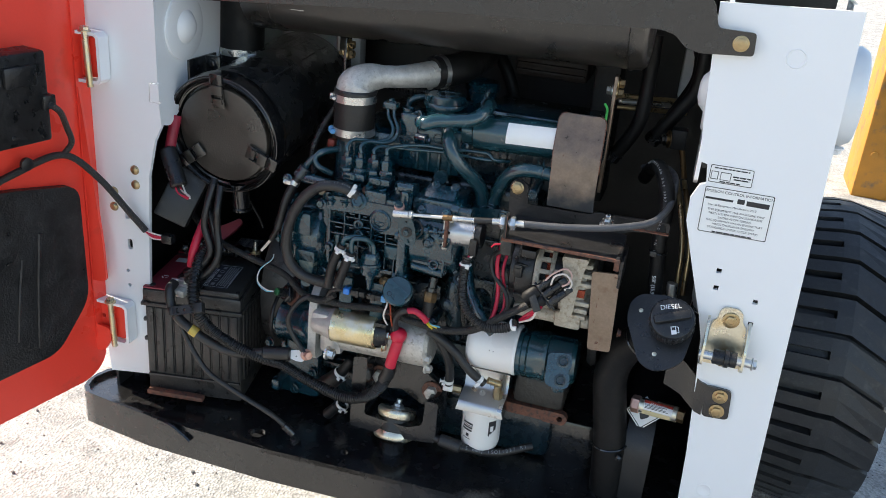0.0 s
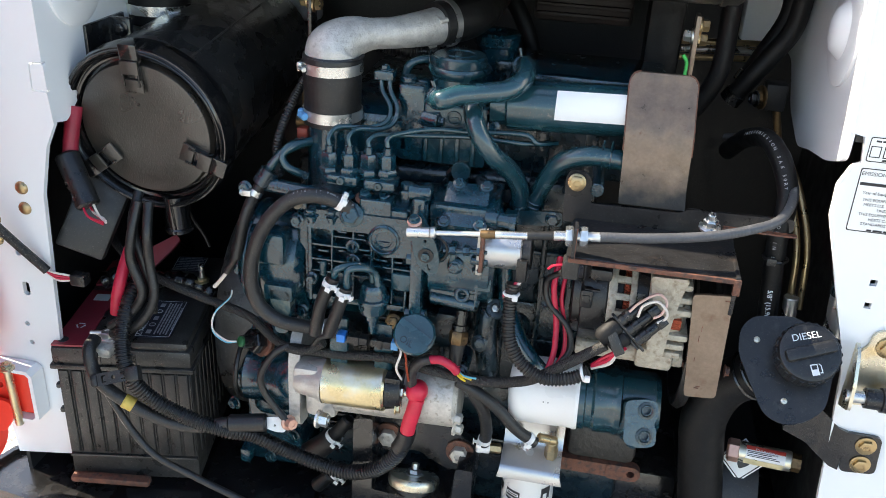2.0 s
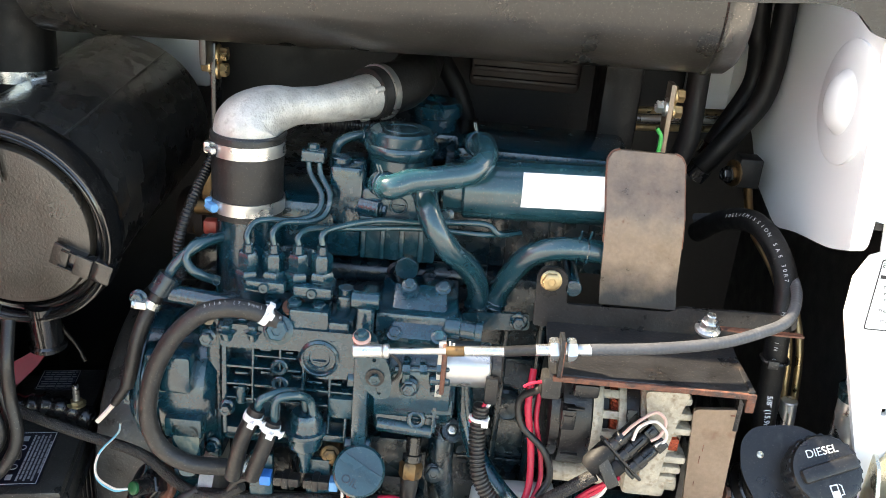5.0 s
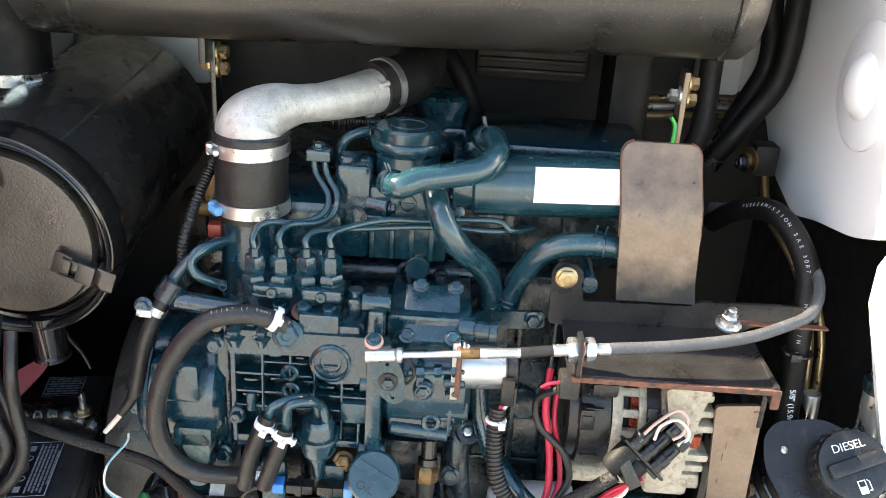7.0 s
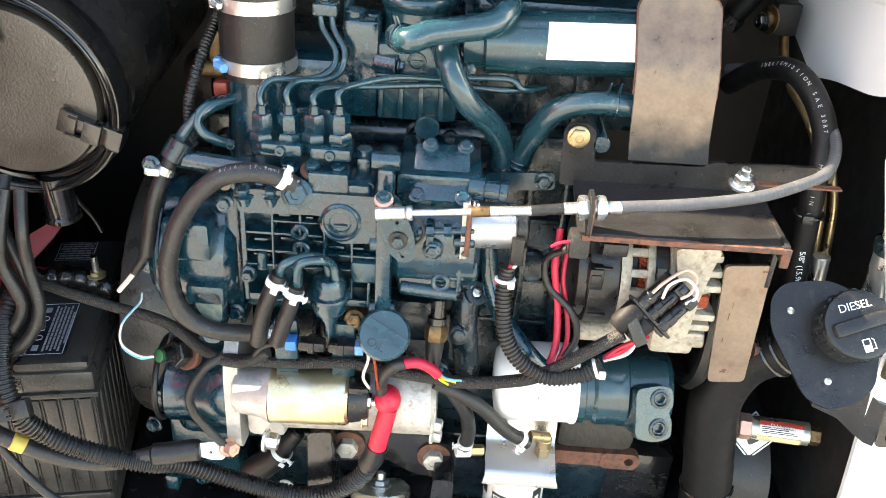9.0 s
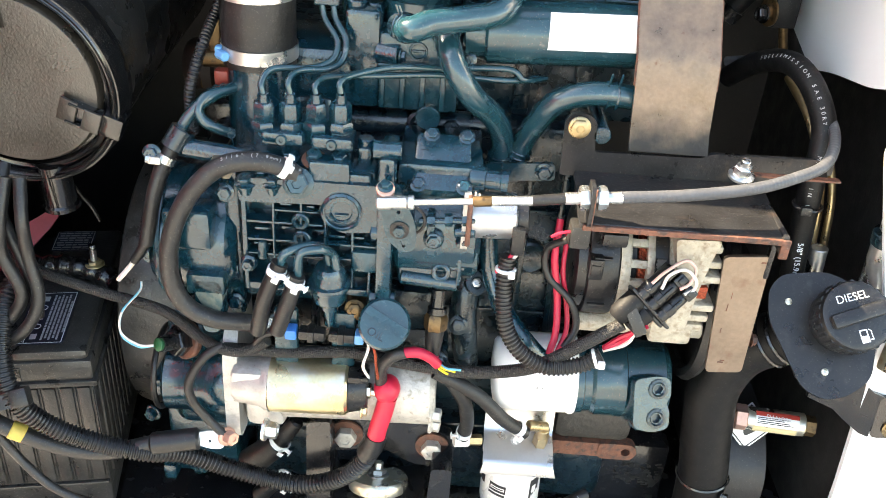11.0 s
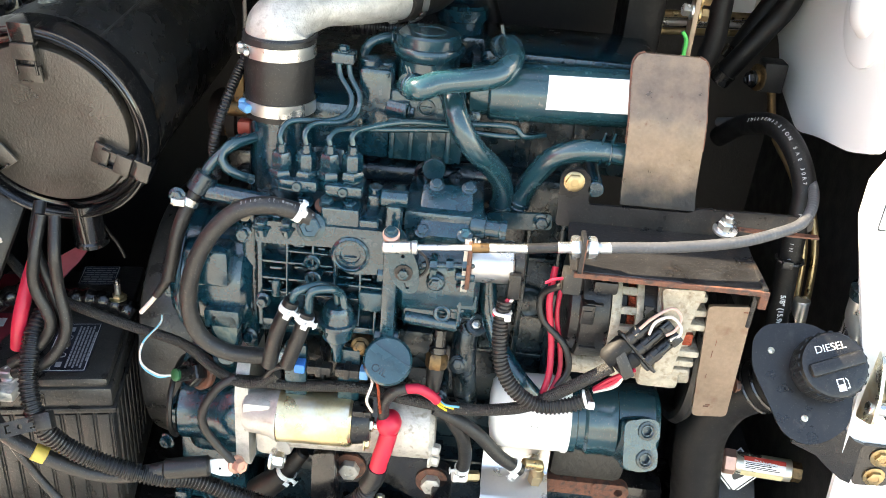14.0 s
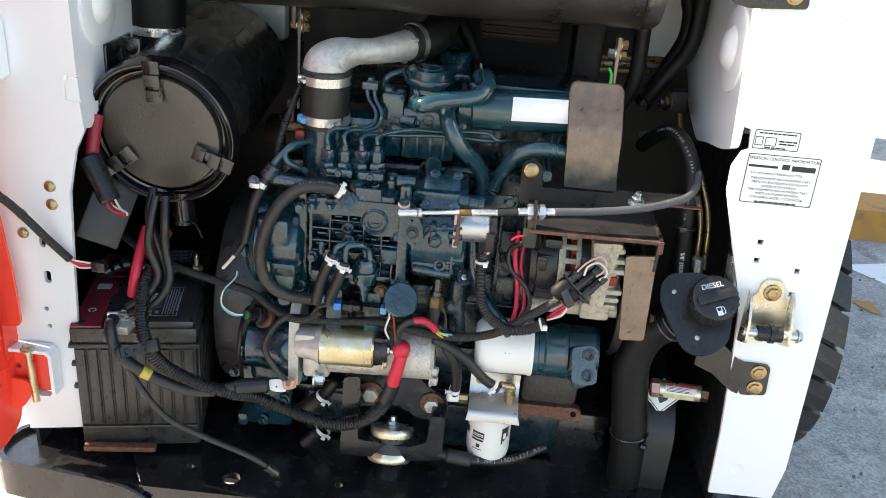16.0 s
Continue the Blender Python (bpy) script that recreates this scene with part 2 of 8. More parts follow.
aggregate(GROUND, 130.0, 0.68, 1.15)
PEBBLE = mat("pebbles", (0.16, 0.15, 0.145), 0.8, 0, 0.6, 30, 0.2)
GREY_BOX = mat("dusty_grey_plastic", (0.02, 0.0192, 0.0185), 0.45, 0, 0.3, 40, 0.2, (0.042, 0.039, 0.036), 0.6, specks=0.35)
CANISTER = mat("air_cleaner_shell", (0.026, 0.0253, 0.0246), 0.27, 0, 0.3, 30, 0.15, (0.02, 0.0185, 0.017), 0.68, 0.6, specks=0.35)
CANISTER_LID = mat("air_cleaner_lid", (0.024, 0.0205, 0.0165), 0.36, 0, 0.3, 14, 0.4, (0.042, 0.036, 0.028), 0.6, 0.0, 420, specks=0.25)
CANISTER_LID.node_tree.nodes["Principled BSDF"].inputs["Specular IOR Level"].default_value = 1.0
CONDUIT_DUSTY = mat("dusty_conduit_plastic", (0.016, 0.015, 0.0142), 0.4, 0, 0.35, 60, 0.25, (0.05, 0.045, 0.04), 0.62, specks=0.35)
WIRE_PINK = mat("pinkish_wire", (0.62, 0.4, 0.34), 0.45, 0, 0.1, 40, 0.0)
TAG_YELLOW = mat("faded_yellow_tape", (0.55, 0.4, 0.08), 0.5, 0, 0.2, 60, 0.1)
STARTER_CAST = mat("pale_starter_casting", (0.52, 0.5, 0.465), 0.4, 0.4, 0.2, 70, 0.35, (0.45, 0.42, 0.37), 0.66, specks=0.3)
DIM_INK = mat("dim_white_print", (0.3, 0.3, 0.3), 0.5, 0, 0.2, 60, 0.0)
CLAY = mat("dry_tan_dirt", (0.13, 0.105, 0.075), 0.6, 0, 0.3, 60, 0.3)
TAB_RED = mat("small_red_plastic", (0.22, 0.03, 0.018), 0.45, 0, 0.2, 60, 0.1)
GREASE = mat("oily_dirt", (0.035, 0.031, 0.026), 0.5, 0, 0.5, 120, 0.6)
BROWN = mat("brown_pump_paint", (0.02, 0.0115, 0.009), 0.6, 0, 0.3, 30, 0.2)

# ---- mesh helpers ----
FRONT = Matrix(((1, 0, 0, 0), (0, 0, -1, 0), (0, 1, 0, 0), (0, 0, 0, 1)))  # u = x, v = z, out = -y
SIDE = Matrix(((0, 0, 1, 0), (1, 0, 0, 0), (0, 1, 0, 0), (0, 0, 0, 1)))  # u = y, v = z, out = +x
T = Matrix.Translation


def bm_():
    return bmesh.new()


def aim(p, n, up=(0, 0, 1)):
    """A frame at p whose z axis is n and whose y axis is as near up as can be."""
    z = Vector(n).normalized()
    u = Vector(up)
    if abs(z.dot(u.normalized())) > 0.99:
        u = Vector((0, 1, 0))
    x = u.cross(z).normalized()
    y = z.cross(x)
    return Matrix(((x.x, y.x, z.x, p[0]), (x.y, y.y, z.y, p[1]), (x.z, y.z, z.z, p[2]), (0, 0, 0, 1)))


def box(bm, lo, hi, bev=0.002, m=None, seg=2):
    lo, hi = Vector(lo), Vector(hi)
    c, s = (lo + hi) / 2, hi - lo
    mm = (m or Matrix.Identity(4)) @ T(c) @ Matrix.Diagonal((*s, 1))
    vs = bmesh.ops.create_cube(bm, size=1, matrix=mm)["verts"]
    if bev:
        es = list({e for v in vs for e in v.link_edges})
        bmesh.ops.bevel(bm, geom=es, offset=min(bev, 0.45 * min(abs(q) for q in s)), segments=seg, affect="EDGES", profile=0.5)
    return bm


def lathe(bm, m, profile, seg=28):
    """profile: (radius, height) along the z axis of m."""
    rings = []
    for r, h in profile:
        if r < 1e-6:
            rings.append([bm.verts.new(m @ Vector((0, 0, h)))])
        else:
            rings.append([bm.verts.new(m @ Vector((r * math.cos(a), r * math.sin(a), h))) for a in (2 * math.pi * k / seg for k in range(seg))])
    for a, b in zip(rings, rings[1:]):
        for k in range(seg):
            q = [a[k % len(a)], a[(k + 1) % len(a)], b[(k + 1) % len(b)], b[k % len(b)]]
            f = list(dict.fromkeys(q))
            if len(f) > 2:
                bm.faces.new(f)
    return bm


def cyl(bm, p0, p1, r0, r1=None, seg=24, bev=0.001):
    p0, p1 = Vector(p0), Vector(p1)
    r1 = r0 if r1 is None else r1
    h = (p1 - p0).length
    b = min(bev, r0 * 0.4, r1 * 0.4, h * 0.3)
    return lathe(bm, aim(p0, p1 - p0), [(0, 0), (r0 - b, 0), (r0, b), (r1, h - b), (r1 - b, h), (0, h)], seg)


def ring(bm, m, big, small, seg=36, sides=10):
    prof = [(big + small * math.cos(a), small * math.sin(a)) for a in (2 * math.pi * k / sides for k in range(sides + 1))]
    return lathe(bm, m, prof, seg)


def spline(pts, sub=8):
    p = [Vector(q) for q in pts]
    p = [p[0] * 2 - p[1], *p, p[-1] * 2 - p[-2]]
    out = []
    for i in range(1, len(p) - 2):
        for k in range(sub):
            t = k / sub
            a, b, c, d = p[i - 1 : i + 3]
            out.append(0.5 * ((2 * b) + (c - a) * t + (2 * a - 5 * b + 4 * c - d) * t * t + (3 * b - a - 3 * c + d) * t**3))
    return out + [p[-2]]


def sweep(bm, pts, r, seg=12, sub=8, ribs=0.0, depth=0.0016):
    """A round hose along a smooth line. ribs: the pitch of a corrugated conduit's ribs."""
    line = spline(pts, sub)
    if ribs:
        cum = [0.0]
        for a, b in zip(line, line[1:]):
            cum.append(cum[-1] + (b - a).length)
        n = int(cum[-1] / ribs)
        fine, j = [], 0
        for k in range(4 * n + 1):
            s = cum[-1] * k / (4 * n)
            while j < len(cum) - 2 and cum[j + 1] < s:
                j += 1
            f = (s - cum[j]) / max(1e-9, cum[j + 1] - cum[j])
            fine.append(line[j].lerp(line[j + 1], f))
        line = fine
    up = Vector((0.3, 0.5, 1)).normalized()
    rings = []
    for i, p in enumerate(line):
        d = (line[min(i + 1, len(line) - 1)] - line[max(i - 1, 0)]).normalized()
        up = (up - d * up.dot(d)).normalized()
        side = d.cross(up)
        rr = r - (depth if ribs and i % 4 in (2, 3) else 0)
        rings.append([bm.verts.new(p + rr * (math.cos(a) * up + math.sin(a) * side)) for a in (2 * math.pi * k / seg for k in range(seg))])
    for a, b in zip(rings, rings[1:]):
        for k in range(seg):
            bm.faces.new((a[k], a[(k + 1) % seg], b[(k + 1) % seg], b[k]))
    bm.faces.new(rings[0][::-1])
    bm.faces.new(rings[-1])
    return bm


def rounded(pts, r, n=4):
    """A polygon with its corners rounded."""
    out, k = [], len(pts)
    for i in range(k):
        a, b, c = (Vector(pts[j % k]).to_2d() if len(pts[j % k]) > 2 else Vector(pts[j % k]) for j in (i - 1, i, i + 1))
        q = min(r, (a - b).length * 0.45, (c - b).length * 0.45)
        p0, p2 = b + (a - b).normalized() * q, b + (c - b).normalized() * q
        for s in range(n + 1):
            t = s / n
            out.append(tuple((1 - t) ** 2 * p0 + 2 * t * (1 - t) * b + t * t * p2))
    return out


def circle2(x, y, r, n=16):
    return [(x + r * math.cos(2 * math.pi * k / n), y + r * math.sin(2 * math.pi * k / n)) for k in range(n)]


def plate(bm, m, outline, thick, holes=()):
    """A flat sheet with real holes, its front at m's z = 0, and its back behind it."""
    tmp = bmesh.new()
    for loop in (outline, *holes):
        vs = [tmp.verts.new((x, y, 0)) for x, y in loop]
        for a, b in zip(vs, vs[1:] + vs[:1]):
            tmp.edges.new((a, b))
    bmesh.ops.triangle_fill(tmp, use_beauty=True, use_dissolve=False, edges=tmp.edges[:])
    bmesh.ops.recalc_face_normals(tmp, faces=tmp.faces[:])
    if sum(f.normal.z for f in tmp.faces) < 0:
        bmesh.ops.reverse_faces(tmp, faces=tmp.faces[:])
    got = bmesh.ops.extrude_face_region(tmp, geom=tmp.faces[:])
    for v in (g for g in got["geom"] if isinstance(g, bmesh.types.BMVert)):
        v.co.z += thick
    bmesh.ops.recalc_face_normals(tmp, faces=tmp.faces[:])
    idx = {v: bm.verts.new(m @ Vector((v.co.x, v.co.y, v.co.z - thick))) for v in tmp.verts}
    for f in tmp.faces:
        bm.faces.new([idx[v] for v in f.verts])
    tmp.free()
    return bm


def hexa(bm, p, n, r=0.009, h=0.007, flange=1.35, dome=True):
    """A hexagon bolt head on a washer."""
    m = aim(p, n)
    if flange:
        lathe(bm, m, [(0, 0), (r * flange, 0), (r * flange, h * 0.2), (r * 1.05, h * 0.32), (0, h * 0.32)], 18)
    lathe(bm, m, [(r, 0), (r, h * 0.9), (r * 0.86, h), (r * 0.45, h), (r * 0.4, h * 0.9), (0, h * 0.9)], 6)
    return bm


def spring_clip(bm, c, d, r, out):
    """A spring hose clip round the axis d at c: a band, two crossing ears towards out."""
    d, out = Vector(d).normalized(), Vector(out)
    out = (out - d * out.dot(d)).normalized()
    m = aim(c, d, out)
    lathe(bm, m, [(r, -0.0035), (r + 0.0011, -0.0035), (r + 0.0011, 0.0035), (r, 0.0035)], 22)
    for s_ in (-1, 1):
        q = m @ Matrix.Rotation(radians(9 * s_), 4, "Z") @ T((0, r, 0.0012 * s_))
        box(bm, (-0.0028, 0.0, -0.0028), (0.0028, 0.0015, 0.0028), 0.0004, q)
        box(bm, (-0.0008, 0.0, -0.0028), (0.0008, 0.0085, 0.0028), 0.0004, q @ Matrix.Rotation(radians(28 * s_), 4, "Z"))
        box(bm, (-0.0035, 0.0072, -0.0032), (0.0035, 0.0086, 0.0032), 0.0004, q @ Matrix.Rotation(radians(28 * s_), 4, "Z"))
    return bm


def text_along(pts, text, at, step, r, facing, size, material, parent, sub=30):
    """Printed letters one after the other on a hose, running back along its line from index at."""
    line, k_ = spline(pts, sub), at
    for ch in text:
        if k_ < 1:
            break
        p_ = line[k_]
        d_ = (line[k_ - 1] - line[k_ + 1]).normalized()
        n_ = Vector(facing)
        n_ = (n_ - d_ * n_.dot(d_)).normalized()
        y_ = n_.cross(d_)
        o_ = p_ + n_ * r
        if ch != " ":
            words(ch, Matrix(((d_.x, y_.x, n_.x, o_.x), (d_.y, y_.y, n_.y, o_.y), (d_.z, y_.z, n_.z, o_.z), (0, 0, 0, 1))), size, material, parent)
        s_ = 0.0
        while s_ < step and k_ > 0:
            s_ += (line[k_] - line[k_ - 1]).length
            k_ -= 1


def finish(name, bm, material, angle=38):
    bmesh.ops.recalc_face_normals(bm, faces=bm.faces[:])
    me = bpy.data.meshes.new(name)
    xs = [v.co for v in bm.verts]
    c = Vector([(min(q[i] for q in xs) + max(q[i] for q in xs)) / 2 for i in range(3)])
    for v in bm.verts:
        v.co -= c
    bm.to_mesh(me)
    bm.free()
    me.polygons.foreach_set("use_smooth", [True] * len(me.polygons))
    me.set_sharp_from_angle(angle=radians(angle))
    me.materials.append(material)
    ob = new(name, me)
    ob.location = c
    return ob


def thing(name, at, label, category, group="", kind=""):
    ob = new(name)
    ob.location = at
    ob.empty_display_size = 0.02
    return tagged(ob, label, category, group, kind)


def part(name, bm, material, parent, label="", angle=38):
    ob = finish(name, bm, material, angle)
    ob.parent = parent
    ob.matrix_parent_inverse = T(-parent.location)
    if parent.parent:
        ob.matrix_parent_inverse = T(-parent.location)
    return tagged(ob, label)


def single(name, bm, material, label, category, group="", kind="", angle=38):
    return tagged(finish(name, bm, material, angle), label, category, group, kind)


def words(text, m, size, material, parent, label="", thick=0.0002, align="CENTER"):
    """Printed letters, lying in the x-y plane of m."""
    cu = bpy.data.curves.new("lettering", "FONT")
    cu.body, cu.size, cu.extrude, cu.align_x, cu.align_y = text, size, thick, align, "CENTER"
    tmp = bpy.data.objects.new("tmp", cu)
    me = bpy.data.meshes.new_from_object(tmp)
    bpy.data.objects.remove(tmp)
    bm = bmesh.new()
    bm.from_mesh(me)
    bmesh.ops.transform(bm, matrix=m, verts=bm.verts)
    return part("lettering", bm, material, parent, label)


def bars(rows, m, w, size, material, parent, seed=1, name="print"):
    """Lines of small print as plain bars: rows of (v, fraction of the width)."""
    rnd = random.Random(seed)
    bm = bm_()
    for v, fill in rows:
        u, end = -w / 2 * fill, w / 2 * fill
        while u < end:
            d = min(rnd.uniform(2.0, 5.0) * size, end - u)
            box(bm, (u, v - size / 2, 0), (u + d, v + size / 2, 0.0003), 0, m)
            u += d + size * 0.6
    return part(name, bm, material, parent)

# ---- ground and distance ----
bm = bm_()
rnd = random.Random(3)
N, R = 60, 60.0
ticks = sorted({round(math.copysign(abs(k / 30) ** 3 * 300, k), 4) for k in range(-30, 31)})
grid = [[bm.verts.new((x + 0.3, y + 0.5, -0.2 - 0.0015 * (1 + noise.noise(Vector((x * 3, y * 3, 0)))))) for y in ticks] for x in ticks]
for i in range(len(ticks) - 1):
    for j in range(len(ticks) - 1):
        bm.faces.new((grid[i][j], grid[i + 1][j], grid[i + 1][j + 1], grid[i][j + 1]))
single("ground", bm, GROUND, "sandy grey worn asphalt yard with scattered grit", "ground", kind="structure")

bm = bm_()
for k in range(1500):
    x, y = (rnd.uniform(-2.2, -0.4), rnd.uniform(-0.9, 1.2)) if k < 600 else (rnd.uniform(0.95, 2.6), rnd.uniform(0.0, 3.2))
    r = rnd.choice((0.002, 0.003, 0.003, 0.004, 0.007))
    m = T((x, y, r * 0.4 - 0.202)) @ Euler((rnd.random() * 6, rnd.random() * 6, 0)).to_matrix().to_4x4() @ Matrix.Diagonal((r, r * rnd.uniform(0.6, 1), r * 0.6, 1))
    bmesh.ops.create_icosphere(bm, subdivisions=1, radius=1, matrix=m)
single("gravel", bm, PEBBLE, "small dark stones strewn on the yard", "gravel", kind="stuff", angle=20)

bm = bm_()
box(bm, (1.36, 4.1, -0.21), (2.1, 4.5, 1.4), 0.02)
for x, z in ((1.49, 0.22), (1.43, 0.06)):
    cyl(bm, (x, 4.101, z), (x, 4.09, z), 0.02, seg=12)
single("concrete_block", bm, YELLOW_PAINT, "tall yellow painted concrete block with chipped paint", "concrete block")
bm = bm_()
plate(bm, Matrix(((0, 0, 1, 1.5), (1, 0, 0, 2.6), (0, 1, 0, -0.205), (0, 0, 0, 1))), [(0, 0), (0.38, 0), (0.32, 0.13), (0.06, 0.13)], -2.0)
single("parking_stop", bm, YELLOW_PAINT, "yellow painted concrete parking stop on the ground", "parking stop")

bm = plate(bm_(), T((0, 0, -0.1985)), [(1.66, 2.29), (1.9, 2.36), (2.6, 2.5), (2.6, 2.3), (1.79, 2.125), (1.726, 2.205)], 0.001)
single("white_wedge", bm, DECAL, "flat white wedge on the asphalt yard", "road marking", kind="structure")
bm = plate(bm_(), T((0, 0, -0.1985)), rounded([(1.575, 1.94), (1.61, 1.955), (1.665, 1.95), (1.655, 1.9), (1.665, 1.84), (1.625, 1.85), (1.6, 1.89)], 0.02), 0.001)
single("paint_patch", bm, YELLOW_PAINT, "faded yellow paint patch on the asphalt yard", "road marking", kind="structure")

# ---- loader body ----
body = thing("loader_frame", (0, 0.2, 0.3), "white painted rear frame of a skid steer loader, bay open", "loader frame")
PR = [(0.392, 1.231), (0.396, 1.15), (0.403, 1.05), (0.408, 0.993), (0.421, 0.99), (0.425, 0.96), (0.416, 0.956), (0.406, 0.932), (0.407, 0.894),
      (0.433, 0.81), (0.458, 0.733), (0.468, 0.693), (0.478, 0.585), (0.487, 0.47), (0.492, 0.345), (0.6, 0.345), (0.61, 0.41), (0.588, 1.24)]
sq = lambda x, z, h=0.004: [(x - h, z - h), (x + h, z - h), (x + h, z + h), (x - h, z + h)]
bm = plate(bm_(), FRONT, PR, 0.008, [sq(0.473, 0.819), sq(0.474, 0.789), sq(0.538, 0.777), sq(0.539, 0.737)])
post_r = part("rear_post", bm, WHITE, body)
bm = plate(bm_(), FRONT @ T((0, 0, -0.0085)), [(0.582, 1.24), (0.588, 1.24), (0.61, 0.41), (0.6, 0.345), (0.594, 0.345), (0.604, 0.41)], 0.16)
part("post_flange", bm, WHITE, body)
bm = lathe(bm_(), aim((0.512, 0.0005, 1.165), (0, -1, 0)), [(0.0, 0.0006), (0.0125, 0.0006), (0.0135, 0.0016), (0.0145, 0.0006), (0.015, 0)], 28)
part("plug_weld", bm, WHITE, body)
lathe(bm := bm_(), aim((0.53, 0.0005, 0.40), (0, -1, 0)), [(0.0, 0.0006), (0.011, 0.0006), (0.012, 0.0012), (0.013, 0)], 24)
part("plug_weld", bm, WHITE, body)
# inner cheek of that side, cut away in a curve towards the bottom
IW = [(0.006, 1.3), (0.62, 1.3), (0.62, 0.98), (0.39, 0.98), (0.325, 0.925), (0.23, 0.899), (0.165, 0.917), (0.072, 0.935), (0.03, 0.95), (0.006, 0.96)]
bm = plate(bm_(), T((0.412, 0, 0)) @ SIDE, rounded(IW, 0.02), 0.006)
part("inner_panel", bm, WHITE, body)
lathe(bm := bm_(), aim((0.4055, 0.118, 1.078), (-1, 0, 0)), [(0.064, -0.002), (0.064, 0.003), (0.059, 0.0055), (0.034, 0.006), (0.03, 0.0095), (0.024, 0.0155), (0.012, 0.019), (0, 0.0195)], 48)
part("pivot_boss", bm, WHITE, body)
# plain black sheet closing the side, placed to block outside light
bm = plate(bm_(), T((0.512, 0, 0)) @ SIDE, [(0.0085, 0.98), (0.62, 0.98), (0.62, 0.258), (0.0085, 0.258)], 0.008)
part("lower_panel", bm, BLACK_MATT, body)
# the other rear post
PL = [(-0.556, 1.262), (-0.554, 0.974), (-0.573, 0.972), (-0.574, 0.936), (-0.553, 0.935), (-0.55, 0.893), (-0.566, 0.86), (-0.582, 0.79), (-0.59, 0.64), (-0.602, 0.345),
      (-0.70, 0.33), (-0.715, 0.5), (-0.715, 1.262)]
slot = lambda x, z, a, b: rounded([(x - a, z - b), (x + a, z - b), (x + a, z + b), (x - a, z + b)], a, 3)
bm = plate(bm_(), FRONT, PL, 0.008, [slot(-0.634, 0.638, 0.0055, 0.011), slot(-0.636, 0.7, 0.005, 0.009), circle2(-0.643, 0.578, 0.004, 10), circle2(-0.641, 0.546, 0.004, 10)])
part("rear_post", bm, WHITE, body)
bm = plate(bm_(), FRONT, rounded([(-0.553, 0.972), (-0.571, 0.97), (-0.572, 0.938), (-0.552, 0.937)], 0.003), 0.007)
part("slot_tab", bm, WHITE, body)
bm = plate(bm_(), T((-0.555, 0, 0)) @ SIDE, rounded([(0.0085, 0.893), (0.037, 0.886), (0.1, 0.93), (0.6, 0.93), (0.6, 1.3), (0.0085, 1.3)], 0.006), 0.006)
part("inner_panel", bm, WHITE, body)
lathe(bm := bm_(), aim((-0.5545, 0.092, 1.064), (1, 0, 0)), [(0.062, -0.002), (0.062, 0.003), (0.057, 0.0055), (0.031, 0.006), (0.027, 0.0095), (0.021, 0.015), (0.011, 0.018), (0, 0.0185)], 48)
part("pivot_boss", bm, WHITE, body)
# black closing sheet again, down to the belly so no sun leaks in
bm = plate(bm_(), T((-0.69, 0, 0)) @ SIDE, [(0.0085, 0.93), (0.62, 0.93), (0.62, 0.258), (0.0085, 0.258)], 0.006)
part("lower_panel", bm, BLACK_MATT, body)
# made-up strip that stops sun leaking in between side panel and cheek
box(bm := bm_(), (-0.696, 0.0085, 0.9305), (-0.5615, 0.62, 0.937), 0)
part("leak_cover", bm, BLACK_MATT, body)
# the same added strip over the other side's gap
box(bm := bm_(), (0.414, 0.0085, 0.981), (0.512, 0.62, 0.988), 0)
part("leak_cover", bm, BLACK_MATT, body)
# sheets added to close the bay: black back, unseen roof blocking sky, belly
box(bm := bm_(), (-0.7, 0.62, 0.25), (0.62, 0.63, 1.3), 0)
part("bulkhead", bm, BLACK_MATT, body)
box(bm := bm_(), (-0.62, 0.5, 0.94), (-0.36, 0.54, 1.12), 0.01)
part("bulkhead_panel", bm, WHITE, body)
box(bm := bm_(), (0.345, 0.52, 0.97), (0.41, 0.56, 1.14), 0.01)
part("bulkhead_panel", bm, WHITE, body)
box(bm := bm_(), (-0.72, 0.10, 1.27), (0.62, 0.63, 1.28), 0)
part("shade_roof", bm, BLACK_MATT, body)
box(bm := bm_(), (-0.695, 0.0, 0.255), (0.62, 0.62, 0.265), 0)
part("belly_pan", bm, BLACK_MATT, body)
# cab and body further ahead, seen only by its shade
box(bm := bm_(), (-0.62, 0.65, 0.1), (0.62, 3.3, 1.9), 0.03)
part("cab", bm, BLACK_MATT, body)

# bumper: flat top with real holes, turned-down lip
bumper = thing("rear_bumper", (0, -0.05, 0.22), "black painted steel rear bumper plate with holes", "bumper")
top = [(-0.56, 0.06), (-0.52, 0.0), (-0.47, -0.082), (-0.3, -0.083), (0.0, -0.07), (0.3, -0.06), (0.62, -0.05), (0.62, 0.3), (-0.56, 0.3)]
bm = plate(bm_(), T((0, 0, 0.3)), top, 0.01, [circle2(-0.33, -0.04, 0.015, 22), circle2(-0.41, -0.021, 0.008, 16), circle2(-0.146, -0.029, 0.008, 16)])
part("top_plate", bm, BLACK, bumper)
tongue = [(-0.6, 0.06), (-0.7, 0.062), (-0.735, 0.048), (-0.75, 0.02), (-0.75, -0.02), (-0.735, -0.048), (-0.7, -0.056), (-0.56, -0.077), (-0.47, -0.083), (-0.52, 0.0), (-0.56, 0.06)]
plate(bm := bm_(), T((0, 0, 0.289)), tongue, 0.008)
part("end_plate", bm, BLACK, bumper)
